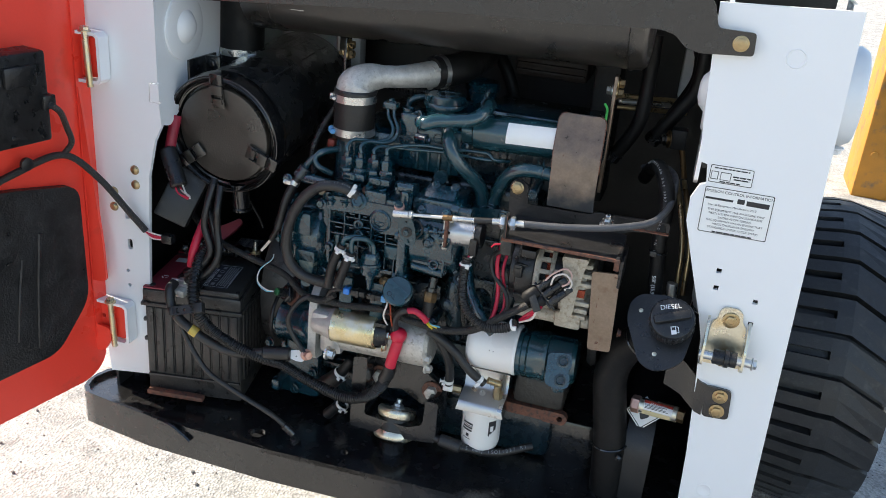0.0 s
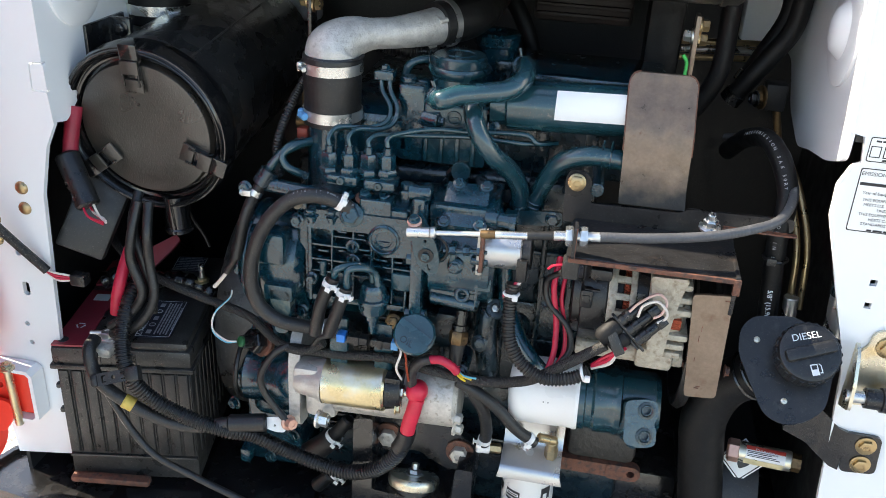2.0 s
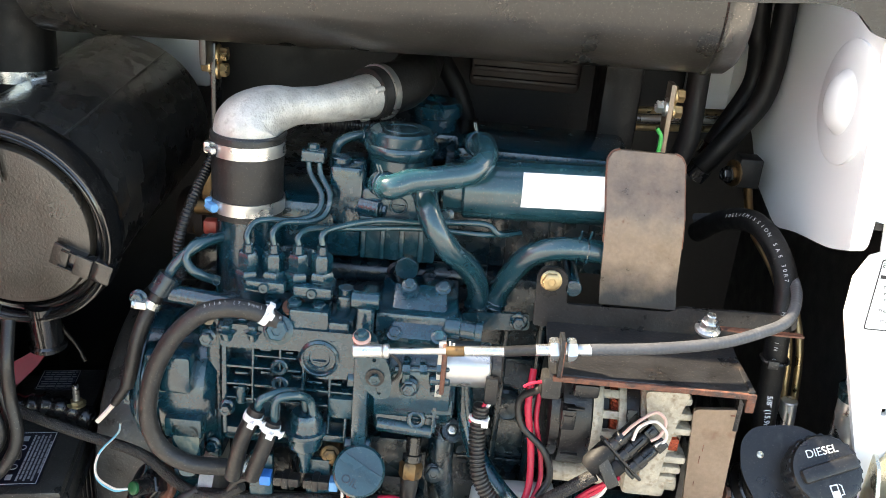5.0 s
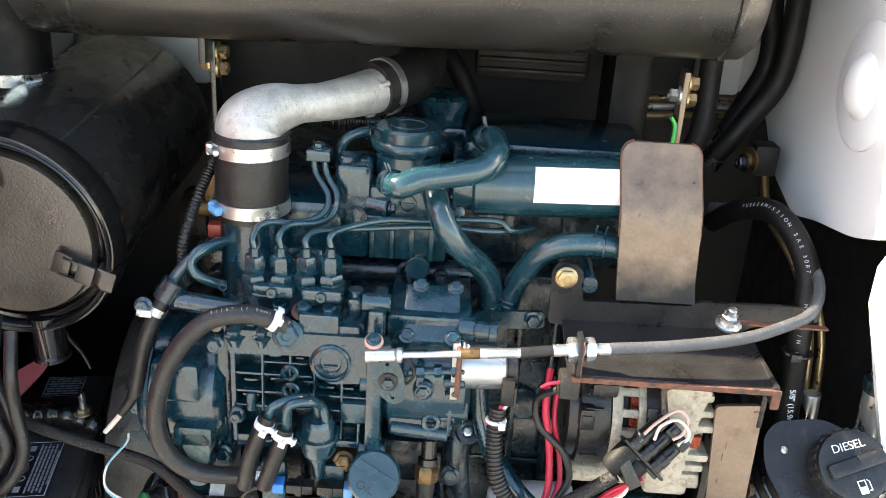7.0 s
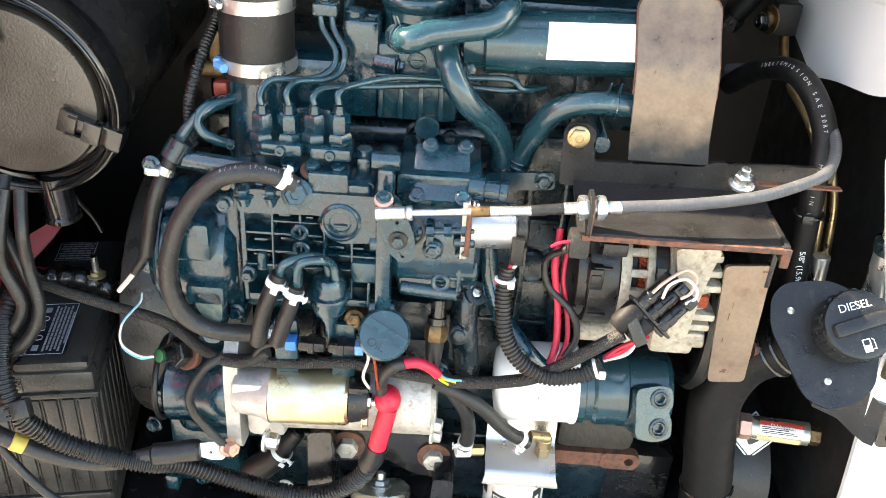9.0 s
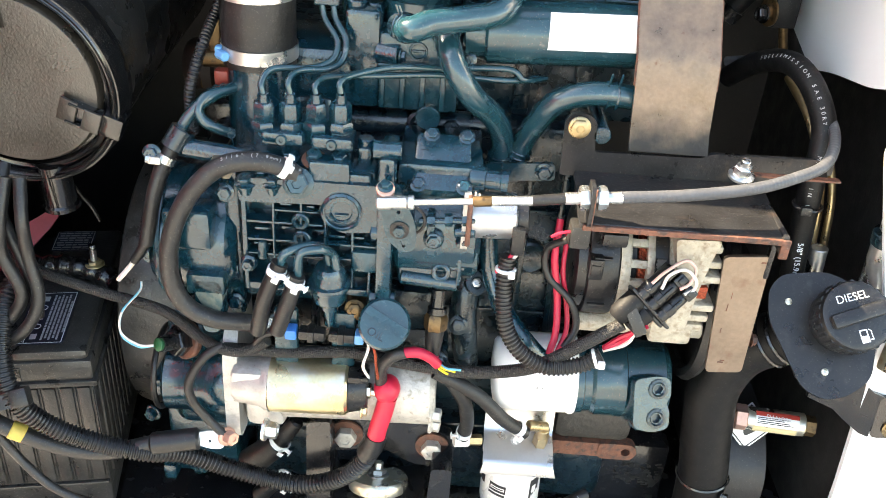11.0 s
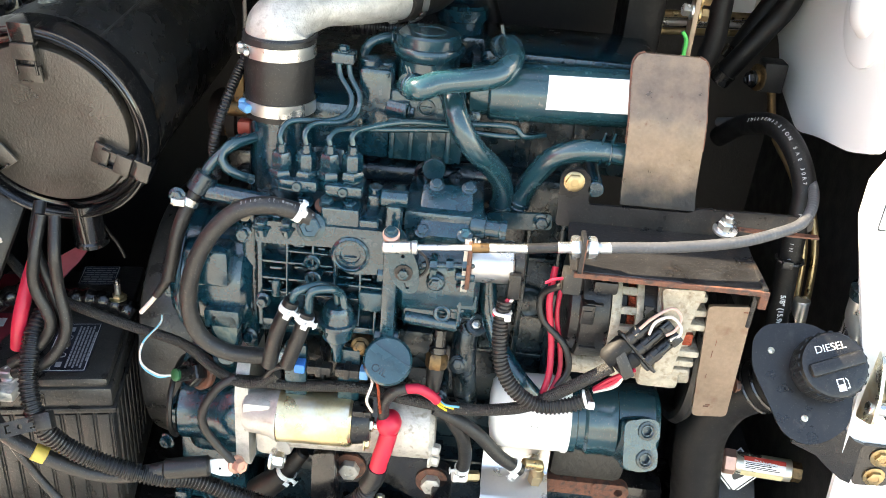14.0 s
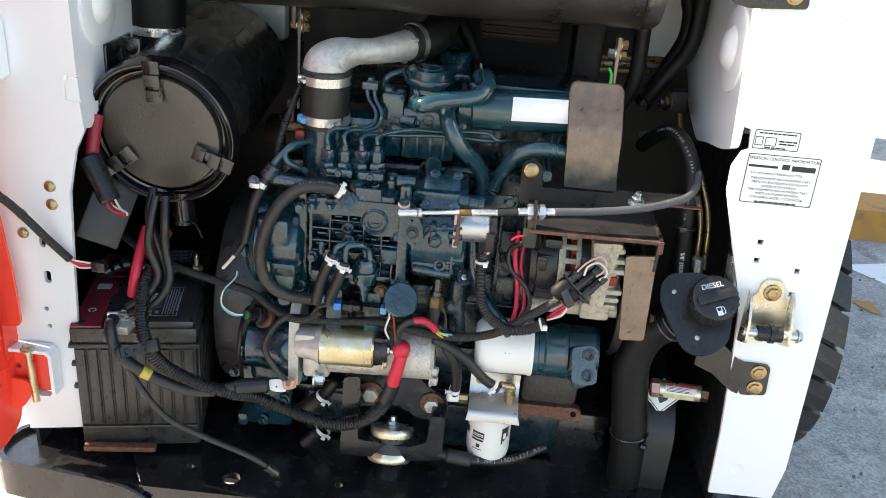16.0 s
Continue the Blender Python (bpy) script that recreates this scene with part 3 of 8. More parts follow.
edge = [(-0.66, 0.066), (-0.7, 0.064), (-0.725, 0.056), (-0.742, 0.038), (-0.751, 0.012), (-0.751, -0.016), (-0.744, -0.038), (-0.728, -0.053), (-0.7, -0.058), (-0.56, -0.078), (-0.3, -0.083), (0.0, -0.07), (0.3, -0.06), (0.62, -0.05)]
inner = [(x + 0.007 * min(1, max(0, (-0.69 - x) / 0.04)), y + (0.007 if y < 0 else -0.007)) for x, y in edge]
bm = plate(bm_(), T((0, 0, 0.2995)) , edge + inner[::-1], 0.075)
part("lip", bm, BLACK, bumper)
sweep(bm := bm_(), [(-0.57, -0.075, 0.302), (-0.5, -0.084, 0.295), (-0.46, -0.0845, 0.27)], 0.005, 8)
part("weld_seam", bm, BLACK, bumper)
for x, y in ((0.17, -0.03), (0.42, 0.0)):
    hexa(bm := bm_(), (x, y, 0.3), (0, 0, 1), 0.01, 0.008)
    part("bolt", bm, BLACK, bumper)

# cross bar over the bay
bar = thing("cross_bar", (0, 0, 1.2), "black steel cross bar bolted over the engine bay", "bar")
bm = plate(bm_(), FRONT @ T((0, 0, 0.014)), rounded([(-0.52, 1.13), (-0.005, 1.169), (0.217, 1.177), (0.313, 1.184), (0.338, 1.179), (0.356, 1.162), (0.377, 1.157), (0.453, 1.162), (0.451, 1.195), (0.397, 1.196), (0.387, 1.228), (0.377, 1.24), (-0.52, 1.208)], 0.006), 0.006)
part("bar", bm, BLACK, bar)
hexa(bm := bm_(), (0.432, -0.0145, 1.178), (0, -1, 0), 0.0095, 0.007, 1.25)
part("bolt", bm, BRASS, bar, "brass coloured hexagon bolt")

# decals on the post
decal = thing("emission_decal", (0.477, -0.001, 0.92), "white printed emission control decal on the white post", "decal")
DM = FRONT @ T((0.4785, 0.919, 0.0006))
plate(bm := bm_(), DM, rounded([(-0.053, -0.039), (0.053, -0.039), (0.052, 0.038), (-0.054, 0.038)], 0.003), 0.0004)
part("sheet", bm, DECAL, decal)
fr = rounded([(-0.052, -0.038), (0.052, -0.038), (0.051, 0.037), (-0.053, 0.037)], 0.003)
plate(bm := bm_(), DM @ T((0, 0, 0.0003)), fr, 0.0002, [[(x * 0.978, y * 0.97) for x, y in fr]])
part("border", bm, INK, decal)
words("EMISSION CONTROL INFORMATION", DM @ T((0, 0.0305, 0.0001)), 0.0062, INK, decal)
words("Year of Equipment Manufacture: 2013", DM @ T((-0.008, 0.0085, 0.0001)), 0.0048, INK, decal)
for k, t in enumerate(("THIS EQUIPMENT HAS AN ENGINE THAT", "MEETS U.S. EPA EMISSION STANDARDS", "UNDER 40 CFR 1039.625", "THIS EQUIPMENT HAS AN ENGINE THAT", "MEETS CALIFORNIA EMISSION", "STANDARDS UNDER 13 CCR 2423(d)")):
    words(t, DM @ T((0, 0.0005 - 0.0058 * k, 0.0001)), 0.0047, INK, decal)
box(bm := bm_(), (-0.05, 0.017, 0), (-0.008, 0.0205, 0.0003), 0, DM)
box(bm, (0.012, 0.015, 0), (0.046, 0.023, 0.0003), 0.001, DM)
box(bm, (-0.002, 0.016, 0), (0.009, 0.024, 0.0003), 0.001, DM)
part("maker_mark", bm, INK, decal)
bars([(-0.0355, 0.6)], DM, 0.1, 0.0022, INK, decal)
decal2 = thing("pictogram_decal", (0.459, -0.001, 0.977), "small white decal with black pictograms and border", "decal")
DM = FRONT @ T((0.4595, 0.9775, 0.0006))
fr = rounded([(-0.033, -0.0145), (0.033, -0.0145), (0.0325, 0.0145), (-0.033, 0.0145)], 0.003)
plate(bm := bm_(), DM, fr, 0.0004)
part("sheet", bm, DECAL, decal2)
plate(bm := bm_(), DM @ T((0, 0, 0.0003)), [(x * 0.985, y * 0.97) for x, y in fr], 0.0002, [[(x * 0.955, y * 0.9) for x, y in fr]])
part("border", bm, INK, decal2)
for x0, x1 in ((-0.03, -0.019), (-0.016, 0.0)):
    plate(bm := bm_(), DM @ T((0, 0, 0.0003)), [(x0, -0.009), (x1, -0.009), (x1, 0.004), (x0, 0.004)], 0.0002, [[(x0 + 0.001, -0.008), (x1 - 0.001, -0.008), (x1 - 0.001, 0.003), (x0 + 0.001, 0.003)]])
    part("pictogram", bm, INK, decal2)
bars([(0.0095, 0.85), (-0.0115, 0.5)], DM, 0.062, 0.002, INK, decal2, 4)
bars([(-0.001, 1), (-0.005, 0.9)], DM @ T((0.016, 0, 0)), 0.026, 0.0022, INK, decal2, 5)

# door catch on the post
catch = thing("door_catch", (0.508, -0.01, 0.7), "pale zinc plated door catch bracket bolted to post", "catch")
plate(bm := bm_(), FRONT @ T((0, 0, 0.006)), rounded([(0.48, 0.73), (0.487, 0.738), (0.489, 0.754), (0.497, 0.761), (0.517, 0.761), (0.525, 0.754), (0.527, 0.738), (0.534, 0.73), (0.538, 0.655), (0.476, 0.655)], 0.006), 0.005)
part("back_plate", bm, PALE_ZINC, catch)
for x in (0.476, 0.54):
    plate(bm := bm_(), T((x, 0, 0)) @ SIDE, rounded([(-0.006, 0.745), (-0.022, 0.735), (-0.038, 0.7), (-0.042, 0.668), (-0.006, 0.652)], 0.006), 0.004)
    part("cheek", bm, PALE_ZINC, catch)
cyl(bm := bm_(), (0.468, -0.03, 0.682), (0.552, -0.03, 0.682), 0.0075)
hexa(bm, (0.552, -0.03, 0.682), (1, 0, 0), 0.008, 0.008)
part("cross_bolt", bm, STEEL, catch)
lathe(bm := bm_(), aim((0.49, -0.03, 0.682), (1, 0, 0)), [(0.009, 0), (0.0125, 0.001), (0.0125, 0.018), (0.015, 0.019), (0.015, 0.026), (0.0125, 0.027), (0.0125, 0.038), (0.009, 0.038)])
part("roller", bm, RUST_PLATE, catch)
for z in (0.74, 0.668):
    hexa(bm := bm_(), (0.508, -0.0065, z), (0, -1, 0), 0.01, 0.008)
    part("bolt", bm, BRASS, catch)
stay = thing("stay_bracket", (0.5, 0, 0.59), "black bent steel bracket with two brass bolts", "bracket")
plate(bm := bm_(), FRONT @ T((0, 0, 0.006)), rounded([(0.492, 0.612), (0.536, 0.611), (0.54, 0.555), (0.497, 0.552)], 0.008), 0.005)
st_f = [(0.495, -0.006, 0.553, 0.612), (0.484, -0.004, 0.556, 0.615), (0.468, 0.006, 0.565, 0.626), (0.455, 0.012, 0.575, 0.636), (0.425, 0.018, 0.585, 0.652)]
cols = [[[bm.verts.new((x, y + o, z)) for z in (z0, z1)] for x, y, z0, z1 in st_f] for o in (0, 0.005)]
for a, b in zip(range(len(st_f) - 1), range(1, len(st_f))):
    bm.faces.new((cols[0][a][0], cols[0][a][1], cols[0][b][1], cols[0][b][0])), bm.faces.new((cols[1][a][0], cols[1][b][0], cols[1][b][1], cols[1][a][1]))
    for s_ in (0, 1):
        bm.faces.new((cols[0][a][s_], cols[0][b][s_], cols[1][b][s_], cols[1][a][s_]))
part("plate", bm, BLACK, stay)
for z in (0.597, 0.568):
    hexa(bm := bm_(), (0.519, -0.0065, z), (0, -1, 0), 0.0095, 0.007)
    part("bolt", bm, BRASS, stay)

# carriage bolts of the other post
for k, (x, z) in enumerate(((-0.613, 0.797), (-0.613, 0.767), (-0.663, 0.745), (-0.665, 0.713))):
    lathe(bm := bm_(), aim((x, -0.0002, z), (0, -1, 0)), [(0.0095, 0), (0.0088, 0.002), (0.006, 0.0042), (0, 0.005)], 20)
    single("carriage_bolt", bm, BRASS, "brass plated round bolt head in the white post", "bolt", "bolts of the hinge post")




# ---- door ----
door = thing("tailgate_door", (-0.70, -0.03, 0.33), "red painted tailgate door standing open with black foam pad", "door")
DW = Matrix.Rotation(radians(-103.0), 4, "Z")  # the door's own width runs from the hinge towards the camera's side
DOOR = T((-0.7, -0.005, 0)) @ DW
OUT = [(0.0, 0.42), (0.012, 0.36), (0.05, 0.335), (0.95, 0.335), (0.98, 0.38), (0.98, 1.3), (0.0, 1.3)]
DF = DOOR @ Matrix(((1, 0, 0, 0), (0, 0, 1, 0), (0, 1, 0, 0), (0, 0, 0, 1)))
plate(bm := bm_(), DF, rounded(OUT, 0.03), 0.006)
skin = part("skin", bm, RED, door)
plate(bm := bm_(), DF @ T((0, 0, 0.0165)), rounded([(0.05, 0.53), (0.13, 0.44), (0.93, 0.43), (0.93, 0.82), (0.2, 0.795), (0.052, 0.768)], 0.03, 6), 0.016)
bmesh.ops.bevel(bm, geom=[e for e in bm.edges if e.is_manifold and e.calc_face_angle(0) > 1], offset=0.005, segments=2, affect="EDGES")
pad = part("foam_pad", bm, FOAM, door, "crumpled black foam pad")
for u, z0, z1 in ((0.17, 0.47, 0.7), (0.21, 0.5, 0.66)):
    sweep(bm := bm_(), [DF @ Vector((u, z0, 0.016)), DF @ Vector((u - 0.01, (z0 + z1) / 2, 0.017)), DF @ Vector((u - 0.025, z1, 0.016))], 0.004, 8)
    part("crease", bm, FOAM, pad)
plate(bm := bm_(), DF @ T((0, 0, 0.005)), [(0.0, 0.42), (0.0, 1.3), (0.03, 1.3), (0.03, 0.43)], 0.0045)
part("edge_fold", bm, RED, door)
plate(bm := bm_(), FRONT @ T((0, 0, 0.034)), rounded([(-0.722, 0.4), (-0.69, 0.395), (-0.67, 0.425), (-0.67, 0.455), (-0.712, 0.458), (-0.712, 0.558), (-0.67, 0.56), (-0.672, 0.64), (-0.69, 0.85), (-0.7, 0.955), (-0.716, 0.955)], 0.012), 0.006)
part("return_flange", bm, RED, door)
for z, hx, px_ in ((1.008, 0.0, 0.027), (0.466, 0.022, 0.017)):
    plate(bm := bm_(), FRONT @ T((hx, 0, 0.02)), rounded([(-0.74, z - 0.036), (-0.66, z - 0.036), (-0.66, z + 0.036), (-0.74, z + 0.036)], 0.008), 0.006,
          [circle2(-0.715, z + 0.008, 0.005, 12)])
    part("hinge_tab", bm, RED, door)
    zc = z
    plate(bm := bm_(), FRONT @ T((hx, 0, 0.03)), [(-0.724, zc + 0.047), (-0.66, zc + 0.047), (-0.652, zc + 0.039), (-0.652, zc - 0.039), (-0.66, zc - 0.047), (-0.716, zc - 0.047), (-0.716, zc - 0.041), (-0.663, zc - 0.041), (-0.658, zc - 0.036), (-0.658, zc + 0.036), (-0.663, zc + 0.041), (-0.724, zc + 0.041)], 0.028)
    hg = part("hinge", bm, WHITE, body, "white steel hinge bracket")
    cyl(bm := bm_(), (-0.703 + hx + px_, -0.03, z - 0.053), (-0.707 + hx + px_, -0.03, z + 0.056), 0.0062)
    hexa(bm, (-0.707 + hx + px_, -0.03, z + 0.0475), (0, 0, 1), 0.0085, 0.009)
    part("pin", bm, YELLOW_ZINC, hg, "brass coloured hinge pin")

module = thing("door_module", DF @ Vector((0.22, 0.96, 0.02)), "black plastic electrical module box on the door", "module")
box(bm := bm_(), (0.125, 0.882, 0.001), (0.33, 1.04, 0.055), 0.006, DF)
housing = part("housing", bm, PLASTIC, module)
box(bm := bm_(), (0.15, 0.985, 0.054), (0.21, 1.02, 0.064), 0.003, DF)
part("vent", bm, PLASTIC, module)
for u, z in ((0.14, 1.0), (0.14, 0.91), (0.2, 0.9), (0.2, 1.02)):
    cyl(bm := bm_(), DF @ Vector((u, z, 0.054)), DF @ Vector((u, z, 0.0565)), 0.004, seg=12)
    part("screw", bm, RUST_PLATE, module)
box(bm := bm_(), (0.12, 0.94, 0.045), (0.145, 0.965, 0.066), 0.003, DF)
part("plug", bm, PLASTIC, module)

lead = thing("door_harness", (-0.6, -0.02, 0.7), "black taped wiring harness running to the door", "wiring harness")
P = lambda u, z, o: DF @ Vector((u, z, o))
sweep(bm := bm_(), [P(0.135, 0.95, 0.07), P(0.11, 0.93, 0.06), P(0.085, 0.895, 0.04), P(0.07, 0.86, 0.03), P(0.085, 0.835, 0.02)], 0.0055, 10)
part("branch", bm, BRAID, lead)
sweep(bm := bm_(), [P(0.4, 0.77, 0.02), P(0.28, 0.80, 0.02), P(0.18, 0.825, 0.018), P(0.085, 0.838, 0.022), (-0.66, -0.05, 0.79), (-0.615, -0.02, 0.715), (-0.59, -0.008, 0.678)], 0.0065, 10)
part("trunk", bm, BRAID, lead)
for k, (m_, dz) in enumerate(((WIRE_WHITE, 0.004), (RED_WIRE, 0.0), (RED_WIRE, -0.004), (WIRE_WHITE, -0.007))):
    sweep(bm := bm_(), [(-0.592, -0.008, 0.678 + dz * 0.3), (-0.575, -0.008, 0.672 + dz), (-0.555, 0.0, 0.668 + dz * 0.6)], 0.0016, 6)
    part("wire", bm, m_, lead)
box(bm := bm_(), (-0.558, -0.008, 0.658), (-0.535, 0.01, 0.676), 0.003)
part("connector", bm, PLASTIC, lead, "grey plug connector")
lathe(bm := bm_(), aim(P(0.16, 0.838, 0.018), P(0, 0, 1) - P(0, 0, 0)), [(0.006, 0), (0.012, 0.002), (0.012, 0.008), (0.006, 0.01), (0, 0.01)], 16)
part("clip", bm, PLASTIC, lead)

# ---- wheel ----
WM = aim((0.80, 1.03, 0.226), (1, 0, 0), (0, 1, 0)) @ Matrix.Diagonal((1.09, 1.09, 1.05, 1))
lathe(bm := bm_(), WM, [(0.21, -0.12), (0.28, -0.148), (0.33, -0.15), (0.35, -0.135), (0.36, -0.08), (0.363, 0), (0.36, 0.08), (0.35, 0.135), (0.33, 0.15), (0.28, 0.148), (0.21, 0.12)], 72)
tyre = part("wheel", bm, TYRE, body, "black tyre with deep chevron tread lugs")
LUGS, PITCH = 27, 2 * math.pi / 27
for k in range(LUGS):
    bm = bm_()
    for u0, u1, w0, w1, shear in ((0.0, 0.03, -0.15, 0.0, 0.0), (0.048, 0.078, -0.15, 0.0, 0.0), (0.0, 0.039, -0.0001, 0.035, 0.0), (0.039, 0.078, -0.0001, 0.035, 0.0), (0.0, 0.039, 0.035, 0.15, 0.055), (0.039, 0.078, 0.035, 0.15, 0.055)):
        vs = []
        for rr in (0.335, 0.391):
            for u, w in ((u0, w0), (u1, w0), (u1 + shear, w1), (u0 + shear, w1)):
                flare = 0.0025 * (1 if u in (u1, u1 + shear) else -1) if rr < 0.36 else 0.0
                r2 = rr - (0.02 * max(0, (abs(w) - 0.1) / 0.05) if rr > 0.36 else 0)
                aa = k * PITCH + (u + flare) / 0.391
                vs.append(bm.verts.new(WM @ Vector((r2 * math.cos(aa), r2 * math.sin(aa), w))))
        bm.faces.new(vs[:4]), bm.faces.new(vs[4:])
        for i in range(4):
            bm.faces.new((vs[i], vs[(i + 1) % 4], vs[4 + (i + 1) % 4], vs[4 + i]))
    part("tread_lug", bm, TYRE, tyre, angle=25)
lathe(bm := bm_(), WM, [(0.0, -0.03), (0.12, -0.03), (0.16, -0.06), (0.2, -0.11), (0.215, -0.12), (0.215, 0.12), (0.2, 0.11), (0.16, 0.05), (0.12, 0.03), (0, 0.03)], 40)
part("rim", bm, WHITE, tyre)

axle = thing("lift_arm_pivot", (0.64, 0.25, 1.08), "white round lift arm pivot with a bolt", "pivot")
lathe(bm := bm_(), aim((0.605, 0.26, 1.075), (1, 0, 0)), [(0.085, -0.02), (0.085, 0.03), (0.078, 0.042), (0, 0.042)], 40)
part("hub", bm, WHITE, axle)
hexa(bm := bm_(), (0.63, 0.24, 0.99), (0, 0, -1), 0.011, 0.012)
part("bolt", bm, WHITE, axle)

# ---- muffler ----
muf = thing("muffler", (-0.08, 0.185, 1.07), "brown-black dusty cylindrical muffler under the cross bar", "muffler")
MM = aim((-0.46, 0.185, 1.145), (1, 0, 0.026))
lathe(bm := bm_(), MM, [(0, 0), (0.055, 0.0), (0.07, 0.006), (0.078, 0.012), (0.08, 0.02), (0.08, 0.068), (0.082, 0.07), (0.082, 0.074), (0.08, 0.076), (0.08, 0.722), (0.082, 0.724), (0.082, 0.729), (0.08, 0.732), (0.0795, 0.745), (0.073, 0.753), (0.05, 0.757), (0, 0.757)], 48)
part("shell", bm, MUFFLER, muf)
box(bm := bm_(), (-0.276, 0.165, 1.045), (-0.268, 0.205, 1.075), 0.002)
part("foot", bm, MUFFLER, muf)
box(bm := bm_(), (-0.35, 0.1105, 1.118), (-0.318, 0.113, 1.121), 0.001)
part("scratch", bm, ALU, muf)
for x, z0 in ((-0.268, 0.9), (0.246, 0.85)):
    br = thing("muffler_bracket", (x, 0.2, z0), "black steel strap with brass bolts under the muffler", "bracket", "muffler brackets")
    box(bm := bm_(), (x - 0.003, 0.19, z0), (x + 0.003, 0.215, 1.066), 0.001)
    part("strap", bm, SHIELD_MAT if x > 0 else BLACK, br)
    for n, px in (((-1, 0, 0), x - 0.003), ((1, 0, 0), x + 0.003)):
        for dz in ((0.0, 0.018) if n[0] > 0 else (0.004,)):
            hexa(bm := bm_(), (px, 0.2, 1.035 + dz), n, 0.008, 0.012)
            part("nut", bm, BRASS if x < 0 or n[0] > 0 else STEEL, br)

# things deep in the bay
rods = thing("hydraulic_lines", (0.2, 0.3, 1.0), "brass coloured steel hydraulic lines deep in the bay", "pipe")
for z, m_ in ((1.0, BRASS), (0.989, STEEL), (0.977, BRASS)):
    sweep(bm := bm_(), [(0.2405, 0.348, z), (0.3, 0.368, z - 0.001), (0.372, 0.397, z - 0.004)], 0.0048, 10)
    part("pipe", bm, m_, rods)
sweep(bm := bm_(), [(0.233, 0.182, 1.018), (0.239, 0.182, 1.008), (0.239, 0.182, 0.989)], 0.0024, 8)
single("green_wire", bm, WIRE_GREEN, "bright green wire beside the muffler strap", "wire")
box(bm := bm_(), (0.02, 0.4, 1.0), (0.17, 0.5, 1.07), 0.008)
for k in range(4):
    box(bm, (0.025, 0.392, 1.01 + k * 0.014), (0.165, 0.401, 1.016 + k * 0.014), 0.002)
single("hydraulic_pump", bm, BROWN, "reddish brown ribbed hydraulic pump behind the engine", "pump")
box(bm := bm_(), (0.19, 0.333, 0.78), (0.241, 0.43, 1.1), 0.008)
single("support_column", bm, RUBBER_SHADED, "black steel column behind the engine", "column")
hm = thing("hydraulic_motor", (-0.3, 0.34, 0.78), "dusty brown hydraulic motor deep behind the hoses", "motor")
lathe(bm := bm_(), aim((-0.36, 0.36, 0.8), (1, -0.1, 0)), [(0, 0), (0.03, 0), (0.034, 0.006), (0.034, 0.03), (0.046, 0.032), (0.046, 0.044), (0.038, 0.046), (0.038, 0.11), (0, 0.11)], 32)
part("body", bm, BROWN, hm)
for a in (0.4, 1.9, 3.5, 5.0):
    hexa(bm := bm_(), (-0.33, 0.357 + 0.038 * math.cos(a), 0.8 + 0.038 * math.sin(a)), (-1, 0.1, 0), 0.006, 0.006)
    part("bolt", bm, OLD_BRASS, hm)
box(bm := bm_(), (-0.33, 0.3, 0.7), (-0.27, 0.36, 0.77), 0.008)
cyl(bm, (-0.3, 0.3, 0.735), (-0.3, 0.275, 0.735), 0.016, seg=18)
part("port_block", bm, BLACK, hm)
sweep(bm := bm_(), [(-0.3, 0.29, 0.735), (-0.305, 0.25, 0.73), (-0.33, 0.22, 0.7), (-0.36, 0.22, 0.64)], 0.011, 12)
part("hose", bm, RUBBER, hm)
box(bm := bm_(), (-0.3, 0.24, 0.86), (-0.285, 0.4, 0.9), 0.003)
cyl(bm, (-0.31, 0.25, 0.85), (-0.25, 0.25, 0.85), 0.012, seg=16)
part("bracket", bm, OLD_BRASS, hm)
for k, pts in enumerate(([(0.384, 0.31, 1.27), (0.386, 0.3, 1.12), (0.386, 0.3, 1.07), (0.38, 0.3, 1.034), (0.36, 0.3, 1.0), (0.34, 0.302, 0.967), (0.318, 0.31, 0.93)], [(0.36, 0.35, 1.27), (0.373, 0.35, 1.124), (0.381, 0.35, 1.09), (0.38, 0.345, 1.045), (0.355, 0.34, 0.99), (0.335, 0.335, 0.95)],
                        [(0.295, 0.295, 1.13), (0.296, 0.287, 1.047), (0.294, 0.277, 0.983), (0.28, 0.28, 0.94), (0.25, 0.29, 0.89)],
                        [(-0.05, 0.45, 1.06), (0.0, 0.42, 1.0), (0.03, 0.42, 0.93)])):
    hose_ = thing("hydraulic_hose", pts[-1], "thick black rubber hydraulic hose deep in the bay", "hose", "hydraulic hoses")
    sweep(bm := bm_(), pts, 0.0135, 14)
    part("hose", bm, RUBBER_SHADED, hose_)
    lathe(bm := bm_(), aim(pts[-1], Vector(pts[-2]) - Vector(pts[-1])), [(0.014, 0), (0.016, 0.001), (0.016, 0.016), (0.014, 0.017)], 20)
    part("crimp_collar", bm, BLACK, hose_)
fit2 = thing("hose_fitting", (0.35, 0.26, 0.93), "steel flange fitting with bolt deep in the bay", "fitting")
lathe(bm := bm_(), aim((0.3525, 0.255, 0.954), (-0.95, -0.3, 0)), [(0, 0), (0.0165, 0), (0.0165, 0.0025), (0.009, 0.003), (0.009, 0.008), (0, 0.008)], 24)
part("flange", bm, OLD_BRASS, fit2)
# nut and bracket coloured black to carry the shade of this corner
hexa(bm := bm_(), (0.345, 0.2525, 0.952), (-0.95, -0.3, 0), 0.008, 0.009)
part("nut", bm, BLACK, fit2)
box(bm := bm_(), (0.3545, 0.246, 0.938), (0.383, 0.276, 0.975), 0.003)
part("bracket", bm, RUBBER_SHADED, fit2)
cyl(bm := bm_(), (0.375, 0.272, 0.945), (0.392, 0.272, 0.88), 0.0055, seg=14)
